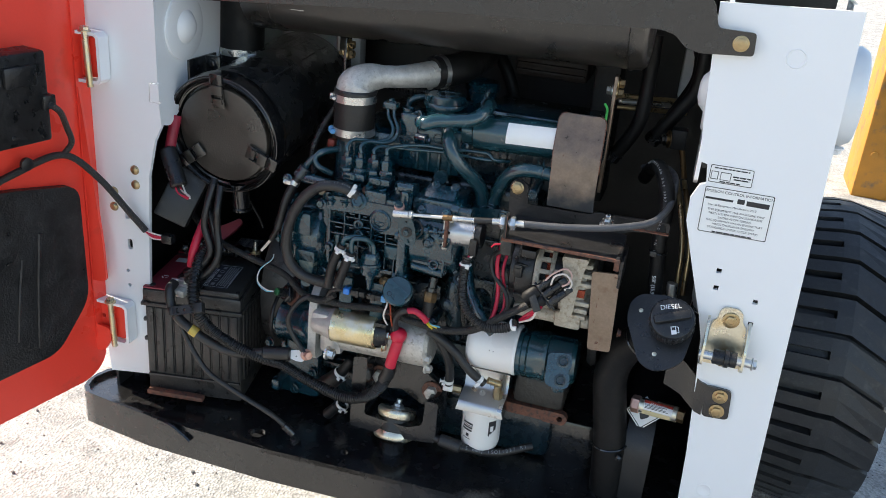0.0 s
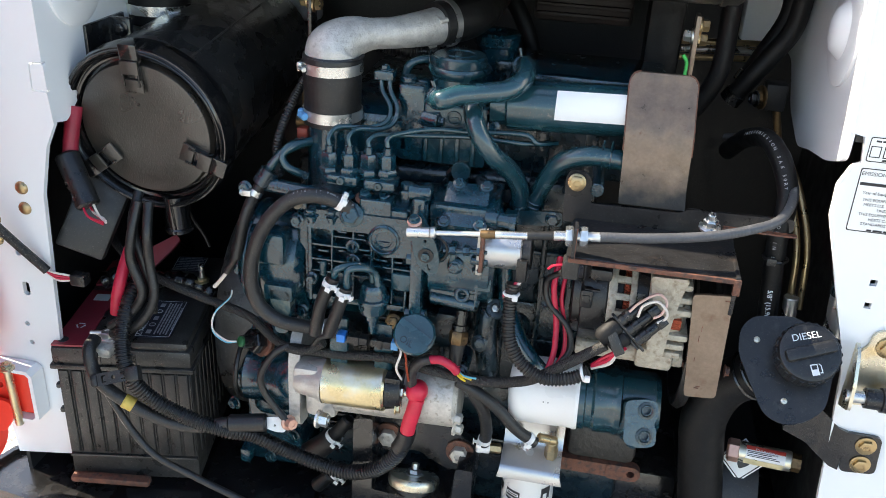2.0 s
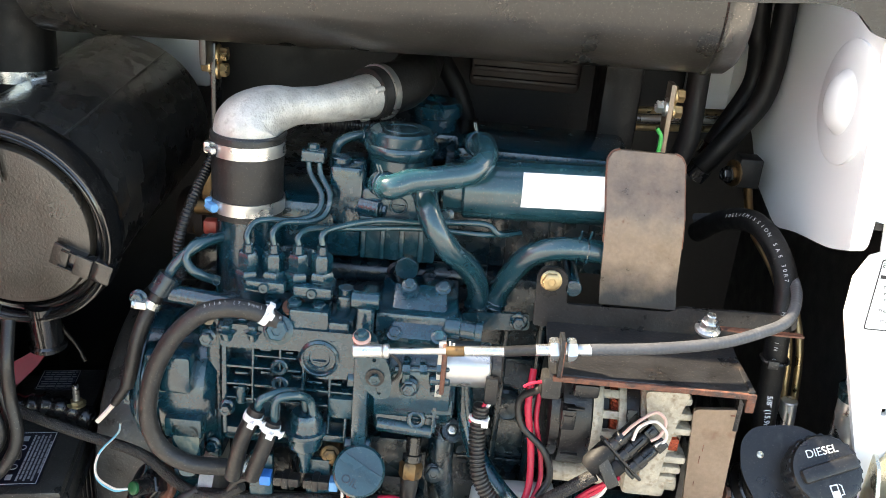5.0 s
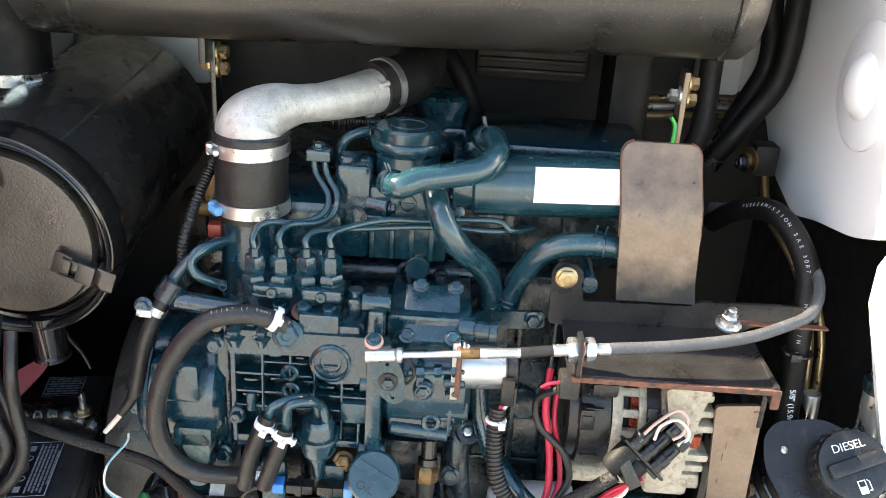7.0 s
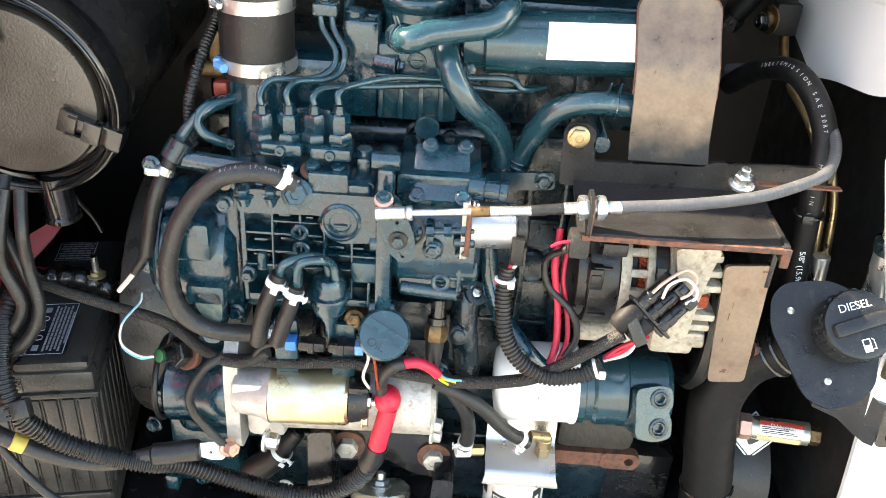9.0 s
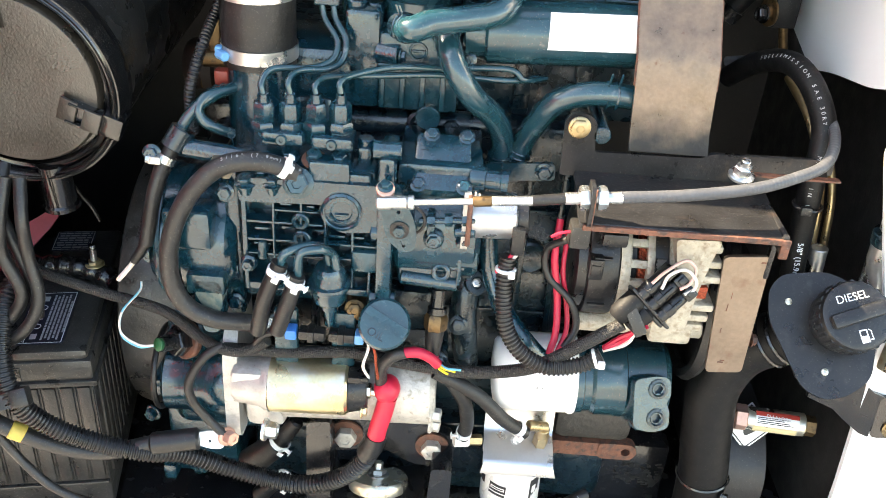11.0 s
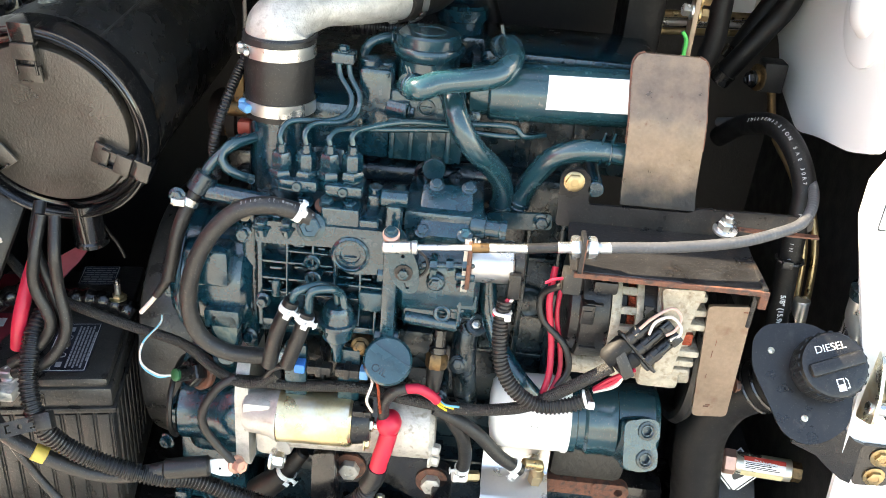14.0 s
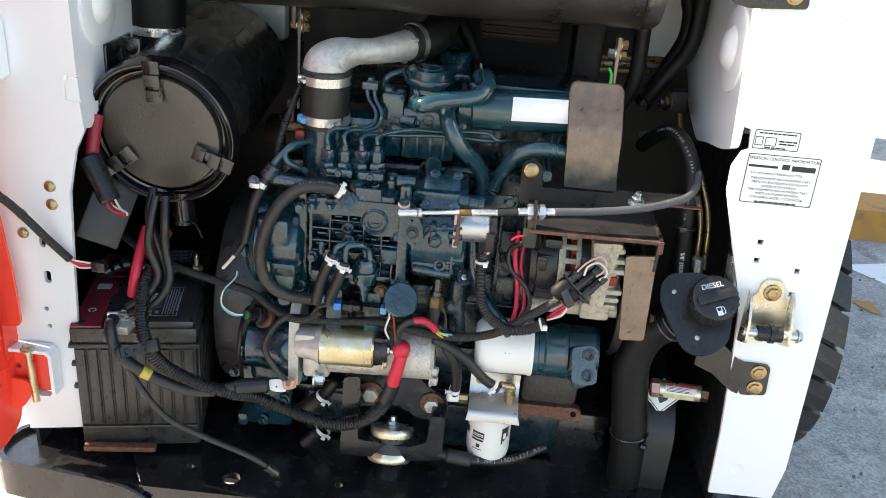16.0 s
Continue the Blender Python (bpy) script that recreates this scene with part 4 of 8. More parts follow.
single("brake_line", bm, OLD_BRASS, "thin brass coloured steel line deep in the bay", "pipe", "thin steel lines")

# ---- air cleaner ----
ac = thing("air_cleaner", (-0.45, 0.2, 0.77), "black cylindrical air cleaner canister with latched lid", "air cleaner")
AX = Vector((0.02, 0.985, 0.11)).normalized()
AM = aim((-0.458, 0.064, 0.876), -AX)
lathe(bm := bm_(), AM, [(0.112, 0.0), (0.112, -0.35), (0.1, -0.37), (0.0, -0.372)], 56)
part("canister", bm, CANISTER, ac)
SE = [AM @ Vector((0.1121 * math.cos(radians(58)), 0.1121 * math.sin(radians(58)), -h_)) for h_ in (0.03, 0.12, 0.22, 0.345)]
sweep(bm := bm_(), SE, 0.0011, 6)
part("seam", bm, BATTERY, ac, "dusty welded seam")
lathe(bm := bm_(), AM, [(0.0955, -0.01), (0.0945, -0.002), (0.0925, 0.0008), (0.09, 0.0015), (0.05, 0.0008), (0.0, 0.0004)], 64)
lid = part("lid", bm, CANISTER_LID, ac, "dusty brown-black flat lid")
lathe(bm := bm_(), AM, [(0.094, -0.011), (0.0985, -0.0115), (0.1005, -0.004), (0.103, -0.003), (0.1045, -0.007), (0.1065, -0.006), (0.1075, 0.003), (0.1095, 0.0062), (0.1108, 0.0052), (0.1118, 0.0072), (0.1138, 0.0078), (0.1152, 0.0058), (0.1168, 0.0056), (0.1182, 0.002), (0.1185, -0.008), (0.12, -0.013), (0.12, -0.02), (0.1185, -0.0285), (0.111, -0.031)], 96)
part("rim", bm, RIM_BLACK, lid, "glossy black rolled rim")
for a in (91, 216, 339):
    LM = AM @ Matrix.Rotation(radians(a), 4, "Z")
    box(bm := bm_(), (0.06, -0.0085, -0.004), (0.102, 0.0085, 0.007), 0.001, LM)
    for v_ in (-0.0118, 0.0098):
        box(bm, (0.066, v_, 0.0), (0.1, v_ + 0.002, 0.0125), 0.0005, LM)
    box(bm, (0.099, -0.0135, -0.018), (0.1225, 0.0135, 0.0105), 0.003, LM)
    lt = part("latch", bm, RIM_BLACK, lid)
    box(bm := bm_(), (0.0825, -0.0125, 0.0095), (0.1005, 0.0125, 0.0128), 0.001, LM)
    part("latch_arm", bm, CANISTER_LID, lt)
    box(bm := bm_(), (0.056, -0.0135, 0.006), (0.075, 0.0135, 0.0095), 0.0012, LM @ T((0.066, 0, 0.008)) @ Matrix.Rotation(radians(-7), 4, "Y") @ T((-0.066, 0, -0.008)))
    part("thumb_tab", bm, CANISTER_LID, lt)
lathe(bm := bm_(), aim((-0.436, 0.087, 0.758), (0, 0.1, -1)), [(0, -0.02), (0.018, -0.02), (0.018, 0.03), (0.021, 0.032), (0.021, 0.037), (0.0, 0.037)], 28)
part("dust_valve", bm, RIM_BLACK, ac)
box(bm := bm_(), (-0.553, 0.16, 0.85), (-0.52, 0.17, 1.0), 0.002)
box(bm, (-0.556, 0.1, 0.93), (-0.55, 0.2, 1.0), 0.002)
hexa(bm, (-0.535, 0.16, 0.985), (0, -1, 0), 0.009, 0.008)
part("mount", bm, BLACK, ac)

duct = thing("inlet_duct", (-0.514, 0.25, 1.0), "black rubber air inlet duct with steel band clamp", "duct")
lathe(bm := bm_(), aim((-0.512, 0.25, 0.975), (0.0, 0.05, 1)), [(0.04, 0), (0.045, 0.002), (0.045, 0.3), (0, 0.3)], 32)
part("tube", bm, RUBBER_SHADED, duct)
lathe(bm := bm_(), aim((-0.512, 0.25, 0.992), (0.0, 0.05, 1)), [(0.0455, 0), (0.0475, 0.0), (0.0475, 0.014), (0.0455, 0.014)], 36)
cyl(bm, (-0.476, 0.208, 0.999), (-0.46, 0.216, 1.0), 0.0075, seg=12)
part("clamp", bm, STEEL, duct)
duct.location.x -= 0.01

# ---- intake elbow ----
elbow = thing("intake_elbow", (-0.204, 0.1, 0.98), "cast aluminium intake elbow pipe, dull and speckled", "pipe")
bm = bm_()
path = spline([(-0.204, 0.095, 0.985), (-0.204, 0.095, 1.002), (-0.2, 0.099, 1.014), (-0.184, 0.112, 1.0235), (-0.163, 0.126, 1.0265), (-0.138, 0.144, 1.0265), (-0.113, 0.17, 1.0275), (-0.089, 0.199, 1.029)], 8)
up, rings = Vector((0, -1, 0)), []
for i, p in enumerate(path):
    d = (path[min(i + 1, len(path) - 1)] - path[max(i - 1, 0)]).normalized()
    up = (up - d * up.dot(d)).normalized()
    sd = d.cross(up)
    f = i / (len(path) - 1)
    r = 0.0365 - 0.0165 * min(1, max(0, (f - 0.22) / 0.36)) + 0.005 * min(1, max(0, (f - 0.7) / 0.28))
    rings.append([bm.verts.new(p + r * (math.cos(a) * up + math.sin(a) * sd)) for a in (2 * math.pi * k / 28 for k in range(28))])
for a, b in zip(rings, rings[1:]):
    for k in range(28):
        bm.faces.new((a[k], a[(k + 1) % 28], b[(k + 1) % 28], b[k]))
part("casting", bm, ALU, elbow)
ring(bm := bm_(), aim((-0.204, 0.0955, 1.003), (0, 0, 1)), 0.0372, 0.0026, 36, 6)
part("bead", bm, RUBBER, elbow)
for a in (0.5, 2.6, 4.7):
    cyl(bm := bm_(), (-0.098 + 0.025 * math.cos(a) * 0.7, 0.188 - 0.025 * math.cos(a) * 0.66, 1.028 + 0.025 * math.sin(a)), (-0.09 + 0.0265 * math.cos(a) * 0.7, 0.198 - 0.0265 * math.cos(a) * 0.66, 1.029 + 0.0265 * math.sin(a)), 0.0035, seg=10)
    part("lug", bm, ALU, elbow)
elbow.location += Vector((-0.001, 0.003, -0.008))
sleeve = thing("rubber_coupling", (-0.204, 0.095, 0.905), "black rubber coupling sleeve with two steel band clamps", "coupling")
SM = aim((-0.2055, 0.096, 0.9055), (0, 0, 1))
lathe(bm := bm_(), SM, [(0.033, 0), (0.0375, 0.001), (0.0375, 0.05), (0.0385, 0.087), (0.0375, 0.09), (0.034, 0.09)], 36)
part("sleeve", bm, RUBBER, sleeve)
for z in (0.008, 0.0695):
    lathe(bm := bm_(), SM, [(0.0378, z), (0.0395, z), (0.0395, z + 0.0135), (0.0378, z + 0.0135)], 40)
    cl = part("clamp", bm, STEEL, sleeve, "steel band clamp")
    cyl(bm := bm_(), (-0.231, 0.06, 0.9125 + z), (-0.241, 0.07, 0.9125 + z), 0.0052 if z < 0.05 else 0.0036, seg=6)
    box(bm, (-0.2445, 0.068, 0.9075 + z), (-0.2375, 0.078, 0.9195 + z), 0.002)
    part("screw", bm, BLUE_PALE if z < 0.05 else STEEL, cl)
back = thing("air_hose", (-0.06, 0.26, 1.02), "black rubber air hose clamped to the elbow", "hose")
sweep(bm := bm_(), [(-0.094, 0.196, 1.0285), (-0.078, 0.218, 1.03), (-0.058, 0.25, 1.032), (-0.048, 0.3, 1.036), (-0.045, 0.4, 1.04)], 0.03, 24)
part("hose", bm, RUBBER, back)
lathe(bm := bm_(), aim((-0.0855, 0.206, 1.029), (0.6, 0.8, 0.02)), [(0.0302, 0), (0.0325, 0), (0.0325, 0.009), (0.0302, 0.009)], 36)
part("clamp", bm, STEEL, back)
back.location += Vector((0, 0.003, -0.006))
sweep(bm := bm_(), [(-0.18, 0.2, 0.99), (-0.12, 0.2, 0.985), (-0.05, 0.21, 0.985)], 0.011, 12, 8, 0.006, 0.002)
single("corrugated_conduit", bm, PLASTIC, "black corrugated conduit behind the intake elbow", "conduit")

# ---- engine ----
eng = thing("diesel_engine", (-0.05, 0.25, 0.3), "dark teal painted four cylinder diesel engine, dusty", "engine")
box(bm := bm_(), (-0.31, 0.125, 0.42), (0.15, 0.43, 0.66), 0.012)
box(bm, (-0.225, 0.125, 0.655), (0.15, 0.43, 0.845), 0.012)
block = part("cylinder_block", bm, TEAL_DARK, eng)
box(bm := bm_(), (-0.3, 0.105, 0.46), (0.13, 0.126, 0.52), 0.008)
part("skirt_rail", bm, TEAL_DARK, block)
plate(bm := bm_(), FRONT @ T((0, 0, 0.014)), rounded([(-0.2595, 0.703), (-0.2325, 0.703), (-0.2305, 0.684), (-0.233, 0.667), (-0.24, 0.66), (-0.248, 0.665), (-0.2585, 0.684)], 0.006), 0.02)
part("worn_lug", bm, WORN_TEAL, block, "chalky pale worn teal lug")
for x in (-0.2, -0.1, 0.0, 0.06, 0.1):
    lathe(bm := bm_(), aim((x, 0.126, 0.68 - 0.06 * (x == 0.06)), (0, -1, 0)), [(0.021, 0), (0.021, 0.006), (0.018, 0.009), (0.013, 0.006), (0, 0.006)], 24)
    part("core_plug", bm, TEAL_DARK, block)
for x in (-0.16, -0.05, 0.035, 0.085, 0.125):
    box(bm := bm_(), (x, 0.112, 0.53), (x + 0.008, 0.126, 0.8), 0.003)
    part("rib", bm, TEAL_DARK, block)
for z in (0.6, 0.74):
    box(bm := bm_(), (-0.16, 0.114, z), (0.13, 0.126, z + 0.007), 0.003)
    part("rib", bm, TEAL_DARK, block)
# coolant elbow and casting below the governor
sweep(bm := bm_(), [(0.035, 0.09, 0.72), (0.028, 0.06, 0.69), (0.025, 0.045, 0.655), (0.03, 0.05, 0.6), (0.035, 0.07, 0.56)], 0.015, 16)
part("coolant_elbow", bm, TEAL_DARK, eng)
lathe(bm := bm_(), aim((0.036, 0.045, 0.688), (0.1, -0.8, 0.6)), [(0, -0.02), (0.014, -0.02), (0.014, 0.004), (0.012, 0.006), (0.007, 0.006), (0.006, 0.002), (0, 0.002)], 20)
part("drain_boss", bm, TEAL_DARK, eng)
hexa(bm := bm_(), (0.036, 0.0455, 0.688), (0.1, -0.8, 0.6), 0.0055, 0.005, 0)
part("drain_screw", bm, STEEL, eng)
box(bm := bm_(), (-0.105, 0.06, 0.6), (0.0, 0.13, 0.66), 0.012)
part("pump_mount", bm, TEAL_DARK, eng)
for x, y, z in ((-0.093, 0.0, 0.672), (0.0, 0.0, 0.61), (0.02, 0.03, 0.64)):
    cyl(bm := bm_(), (x, y + 0.05, z), (x, y, z), 0.011, seg=18)
    hexa(bm, (x, y, z), (0, -1, 0.3), 0.0085, 0.008)
    part("stud_nut", bm, OLD_BRASS if x < -0.05 else TEAL_DARK, eng)
for x in (-0.165, -0.103):
    box(bm := bm_(), (x - 0.014, -0.01, 0.6), (x + 0.012, 0.0, 0.672), 0.003)
    part("support_strap", bm, TEAL_DUSTY, eng)
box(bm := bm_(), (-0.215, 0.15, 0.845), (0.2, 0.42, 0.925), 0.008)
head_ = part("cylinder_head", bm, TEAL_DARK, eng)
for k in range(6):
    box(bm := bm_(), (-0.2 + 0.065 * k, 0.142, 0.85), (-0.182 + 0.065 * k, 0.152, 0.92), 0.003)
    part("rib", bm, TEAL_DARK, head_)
box(bm := bm_(), (0.0, 0.2, 0.925), (0.235, 0.36, 0.945), 0.004)
box(bm, (0.01, 0.21, 0.944), (0.225, 0.35, 0.968), 0.008)
for k in range(3):
    box(bm, (0.025 + k * 0.068, 0.203, 0.936), (0.075 + k * 0.068, 0.214, 0.955), 0.004)
part("valve_cover", bm, TEAL, eng)
sweep(bm := bm_(), [(0.08, 0.19, 0.93), (0.085, 0.19, 0.952), (0.16, 0.19, 0.952), (0.17, 0.19, 0.93)], 0.003, 8)
part("lifting_wire", bm, TEAL, eng)
# riser below the sleeve and its casting
lathe(bm := bm_(), aim((-0.204, 0.097, 0.79), (0, 0, 1)), [(0.04, 0), (0.036, 0.03), (0.0345, 0.134)], 32)
box(bm, (-0.2, 0.1, 0.86), (-0.09, 0.2, 0.925), 0.018)
box(bm, (-0.225, 0.1, 0.8), (-0.13, 0.16, 0.87), 0.01)
part("intake_riser", bm, TEAL, eng)
box(bm := bm_(), (-0.12, 0.1, 0.862), (-0.083, 0.16, 0.966), 0.006)
cyl(bm, (-0.11, 0.118, 0.955), (-0.11, 0.118, 0.972), 0.011)
cyl(bm, (-0.092, 0.123, 0.952), (-0.092, 0.123, 0.968), 0.008)
cyl(bm, (-0.085, 0.108, 0.922), (-0.062, 0.1, 0.922), 0.012)
hexa(bm, (-0.062, 0.1, 0.922), (1, -0.2, 0), 0.006, 0.006)
part("manifold_flange", bm, TEAL, eng)
box(bm := bm_(), (-0.085, 0.1, 0.862), (0.0, 0.17, 0.945), 0.006)
for k in range(4):
    box(bm, (-0.083 + k * 0.021, 0.094, 0.866), (-0.077 + k * 0.021, 0.102, 0.912), 0.002)
box(bm, (-0.085, 0.093, 0.909), (0.002, 0.103, 0.915), 0.002)
cyl(bm, (-0.03, 0.105, 0.86), (-0.03, 0.088, 0.86), 0.013)
ring(bm, aim((-0.044, 0.099, 0.928), (0, -1, 0)), 0.0085, 0.0014, 24, 6)
box(bm, (-0.05, 0.097, 0.927), (-0.038, 0.1, 0.9295), 0.0005)
part("thermostat_housing", bm, TEAL_DUSTY, eng)
lathe(bm := bm_(), aim((-0.049, 0.152, 0.925), (0, 0, 1)), [(0.036, 0), (0.036, 0.045), (0.04, 0.05), (0.0415, 0.054), (0.0415, 0.057), (0.0395, 0.06), (0.036, 0.0605), (0.035, 0.071), (0.0325, 0.0735), (0.0, 0.0738)], 48)
cover = part("breather_cover", bm, TEAL_GLOSS, eng)
ring(bm := bm_(), T((-0.049, 0.152, 0.9988)), 0.019, 0.0007, 36, 6)
part("cast_ring", bm, TEAL_GLOSS, cover)
lathe(bm := bm_(), aim((-0.02, 0.3, 0.93), (0, 0, 1)), [(0.03, 0), (0.03, 0.05), (0.034, 0.053), (0.034, 0.066), (0.03, 0.07), (0.015, 0.0705), (0.012, 0.067), (0, 0.067)], 32)
box(bm, (-0.052, 0.27, 0.93), (0.015, 0.33, 0.965), 0.006)
part("water_neck", bm, TEAL, eng)
# intake pipe with the white label
cyl(bm := bm_(), (0.022, 0.112, 0.951), (0.25, 0.112, 0.96), 0.0325, seg=40, bev=0.003)
cyl(bm, (0.002, 0.112, 0.95), (0.03, 0.112, 0.951), 0.027, seg=32)
tube = part("intake_pipe", bm, TEAL_GLOSS, eng)
bm = bm_()
n = 8
g = [[bm.verts.new((x, 0.112 + 0.0329 * math.cos(radians(a)), 0.9535 + 0.03947 * (x - 0.084) + 0.0329 * math.sin(radians(a)))) for x in (0.084, 0.19)] for a in (126 + 67 * k / n for k in range(n + 1))]
for i in range(n):
    bm.faces.new((g[i][0], g[i][1], g[i + 1][1], g[i + 1][0]))
part("label", bm, DECAL, tube, "blank white paper label")
for z in (0.925, 0.945):
    hexa(bm := bm_(), (0.008, 0.094, z), (0, -1, 0.2), 0.006, 0.006)
    part("bolt", bm, TEAL, eng)
# block rail with plugs
cyl(bm := bm_(), (-0.12, 0.128, 0.836), (0.06, 0.128, 0.842), 0.014, seg=20)
lathe(bm, aim((-0.037, 0.118, 0.841), (0, -1, 0.15)), [(0.0165, 0), (0.0165, 0.007), (0.013, 0.009), (0.009, 0.006), (0.008, 0.002), (0, 0.002)], 24)
lathe(bm, aim((-0.005, 0.118, 0.839), (0, -1, 0.15)), [(0.0095, 0), (0.0095, 0.006), (0.008, 0.0075), (0, 0.0075)], 18)
rail = part("water_rail", bm, TEAL_DARK, eng)
# black disc painted in for the darkness of the ring's recessed hole
lathe(bm := bm_(), aim((-0.037, 0.1145, 0.8418), (0, -1, 0.15)), [(0.0085, 0), (0.0085, 0.0015), (0.004, 0.0015), (0.0035, 0.0006), (0, 0.0006)], 6)
part("plug", bm, BLACK, rail)
box(bm := bm_(), (-0.0115, 0.1095, 0.8395), (0.0015, 0.1115, 0.842), 0.0004)
part("mark", bm, TEAL_DUSTY, rail)
cyl(bm := bm_(), (0.147, 0.05, 0.872), (0.147, 0.12, 0.872), 0.009, seg=16)
part("dowel", bm, TEAL, eng)

# injection pump
pump = part("injection_pump", box(bm_(), (-0.216, 0.024, 0.662), (-0.062, 0.125, 0.815), 0.006), TEAL, eng)
plate(bm := bm_(), FRONT @ T((0.004, 0, 0.004)), rounded([(-0.214, 0.823), (-0.061, 0.824), (-0.061, 0.69), (-0.069, 0.69), (-0.071, 0.772), (-0.112, 0.768), (-0.127, 0.777), (-0.13, 0.799), (-0.214, 0.796)], 0.005), 0.03)
bmesh.ops.bevel(bm, geom=[e for e in bm.edges if e.is_manifold and e.calc_face_angle(0) > 1], offset=0.0015, segments=2, affect="EDGES")
part("pump_face", bm, TEAL, pump)
lathe(bm := bm_(), aim((-0.1075, -0.0035, 0.793), (0, -1, 0.05)), [(0.0215, -0.004), (0.0205, 0.003), (0.018, 0.0045), (0.0168, 0.0035), (0.016, -0.002), (0.014, -0.002), (0.0135, 0.001), (0.011, 0.0015), (0.009, -0.001), (0, -0.001)], 36)
box(bm, (-0.1145, -0.0065, 0.788), (-0.1005, -0.003, 0.7905), 0.0008)
part("inspection_plug", bm, TEAL, pump)
for x, w, z0, z1 in ((-0.214, 0.005, 0.69, 0.8), (-0.183, 0.0028, 0.73, 0.8), (-0.155, 0.0028, 0.7, 0.8), (-0.131, 0.0028, 0.7, 0.78), (-0.103, 0.0028, 0.7, 0.77), (-0.085, 0.003, 0.69, 0.745)):
    box(bm := bm_(), (x + 0.005, -0.002, z0), (x + w + 0.005, 0.026, z1), 0.0009)
    part("rib", bm, TEAL, pump)
for x0, x1, z, w in ((-0.212, -0.13, 0.771, 0.0028), (-0.212, -0.07, 0.75, 0.0028), (-0.21, -0.07, 0.733, 0.0026), (-0.21, -0.064, 0.69, 0.008), (-0.18, -0.135, 0.786, 0.0022)):
    box(bm := bm_(), (x0 + 0.003, -0.001, z), (x1 + 0.003, 0.026, z + w), 0.0009)
    part("rib", bm, TEAL, pump)
for x, z in ((-0.154, 0.7775), (-0.153, 0.7575)):
    lathe(bm := bm_(), aim((x + 0.005, -0.003, z), (0, -1, 0)), [(0.0095, -0.03), (0.0092, 0.001), (0.008, 0.0022), (0.0048, 0.0022), (0.0042, 0.0008), (0.0042, -0.006), (0, -0.006)], 22)
    part("boss", bm, TEAL, pump)
for x, z, w in ((-0.17, 0.79, 0.012), (-0.145, 0.789, 0.008), (-0.195, 0.76, 0.014), (-0.135, 0.762, 0.012), (-0.118, 0.757, 0.016), (-0.096, 0.757, 0.012), (-0.17, 0.763, 0.01), (-0.195, 0.742, 0.018)):
    box(bm := bm_(), (x - w / 2 + 0.005, 0.004, z), (x + w / 2 + 0.005, 0.026, z + 0.003), 0.0008)
    part("web", bm, TEAL, pump)
box(bm := bm_(), (-0.098, -0.006, 0.722), (-0.066, 0.026, 0.748), 0.005)
part("boss", bm, TEAL_DUSTY, pump)
box(bm := bm_(), (-0.194, -0.004, 0.728), (-0.184, 0.026, 0.75), 0.003)
part("boss", bm, TEAL_DUSTY, pump)
hexa(bm := bm_(), (-0.203, -0.003, 0.724), (0, -1, 0.15), 0.0062, 0.012, 1.4)
part("bolt", bm, TEAL, pump)
box(bm := bm_(), (-0.205, 0.006, 0.815), (-0.075, 0.06, 0.834), 0.004)
box(bm, (-0.141, -0.002, 0.815), (-0.1, 0.03, 0.8445), 0.003)
box(bm, (-0.102, 0.0, 0.815), (-0.078, 0.05, 0.833), 0.004)
box(bm, (-0.096, 0.022, 0.83), (-0.081, 0.045, 0.852), 0.004)
cyl(bm, (-0.0885, 0.034, 0.85), (-0.0885, 0.034, 0.858), 0.0085, seg=18)
part("pump_head", bm, TEAL, pump)
for (x, y, z), r_, m_ in (((-0.203, 0.0, 0.819), 0.0075, TEAL), ((-0.188, 0.008, 0.824), 0.007, TEAL), ((-0.176, 0.0, 0.82), 0.0068, TEAL), ((-0.163, 0.02, 0.841), 0.0075, TEAL), ((-0.112, 0.012, 0.844), 0.0075, TEAL), ((-0.095, 0.006, 0.819), 0.007, TEAL), ((-0.207, 0.03, 0.835), 0.008, TEAL_DARK)):
    cyl(bm := bm_(), (x, y + 0.004, z - 0.014), (x, y, z - 0.002), r_ * 1.25, seg=18)
    hexa(bm, (x, y, z - 0.003), (0, -0.35, 1), r_, 0.0085, 1.5)
    part("bolt", bm, m_, pump)
x, y, z = (-0.137, 0.012, 0.844)
lathe(bm := bm_(), aim((x, y, z - 0.004), (0, -0.35, 1)), [(0, 0), (0.0125, 0), (0.012, 0.0025), (0, 0.0025)], 22)
part("washer", bm, RUST, pump)
hexa(bm := bm_(), (x, y, z - 0.002), (0, -0.35, 1), 0.0075, 0.008, 1.1)
part("bolt", bm, TEAL_DUSTY, pump)
hexa(bm := bm_(), (-0.15, -0.003, 0.821), (0, -0.9, 0.35), 0.0115, 0.012, 1.35)
part("banjo_bolt", bm, TEAL_DUSTY, pump)
for (x0, z0), (x1, z1) in (((-0.189, 0.858), (-0.147, 0.86)), ((-0.14, 0.857), (-0.099, 0.858))):
    za = (z0 + z1) / 2
    box(bm := bm_(), (x0, 0.009, za - 0.006), (x1, 0.042, za + 0.008), 0.004)
    part("valve_clamp", bm, TEAL, pump)
    lathe(bm := bm_(), aim(((x0 + x1) / 2, 0.0095, za + 0.001), (0, -1, 0.2)), [(0.0055, -0.002), (0.0055, 0.003), (0.0045, 0.0045), (0.002, 0.0045), (0.0015, 0.0025), (0, 0.0025)], 16)
    part("screw", bm, TEAL_DUSTY, pump)
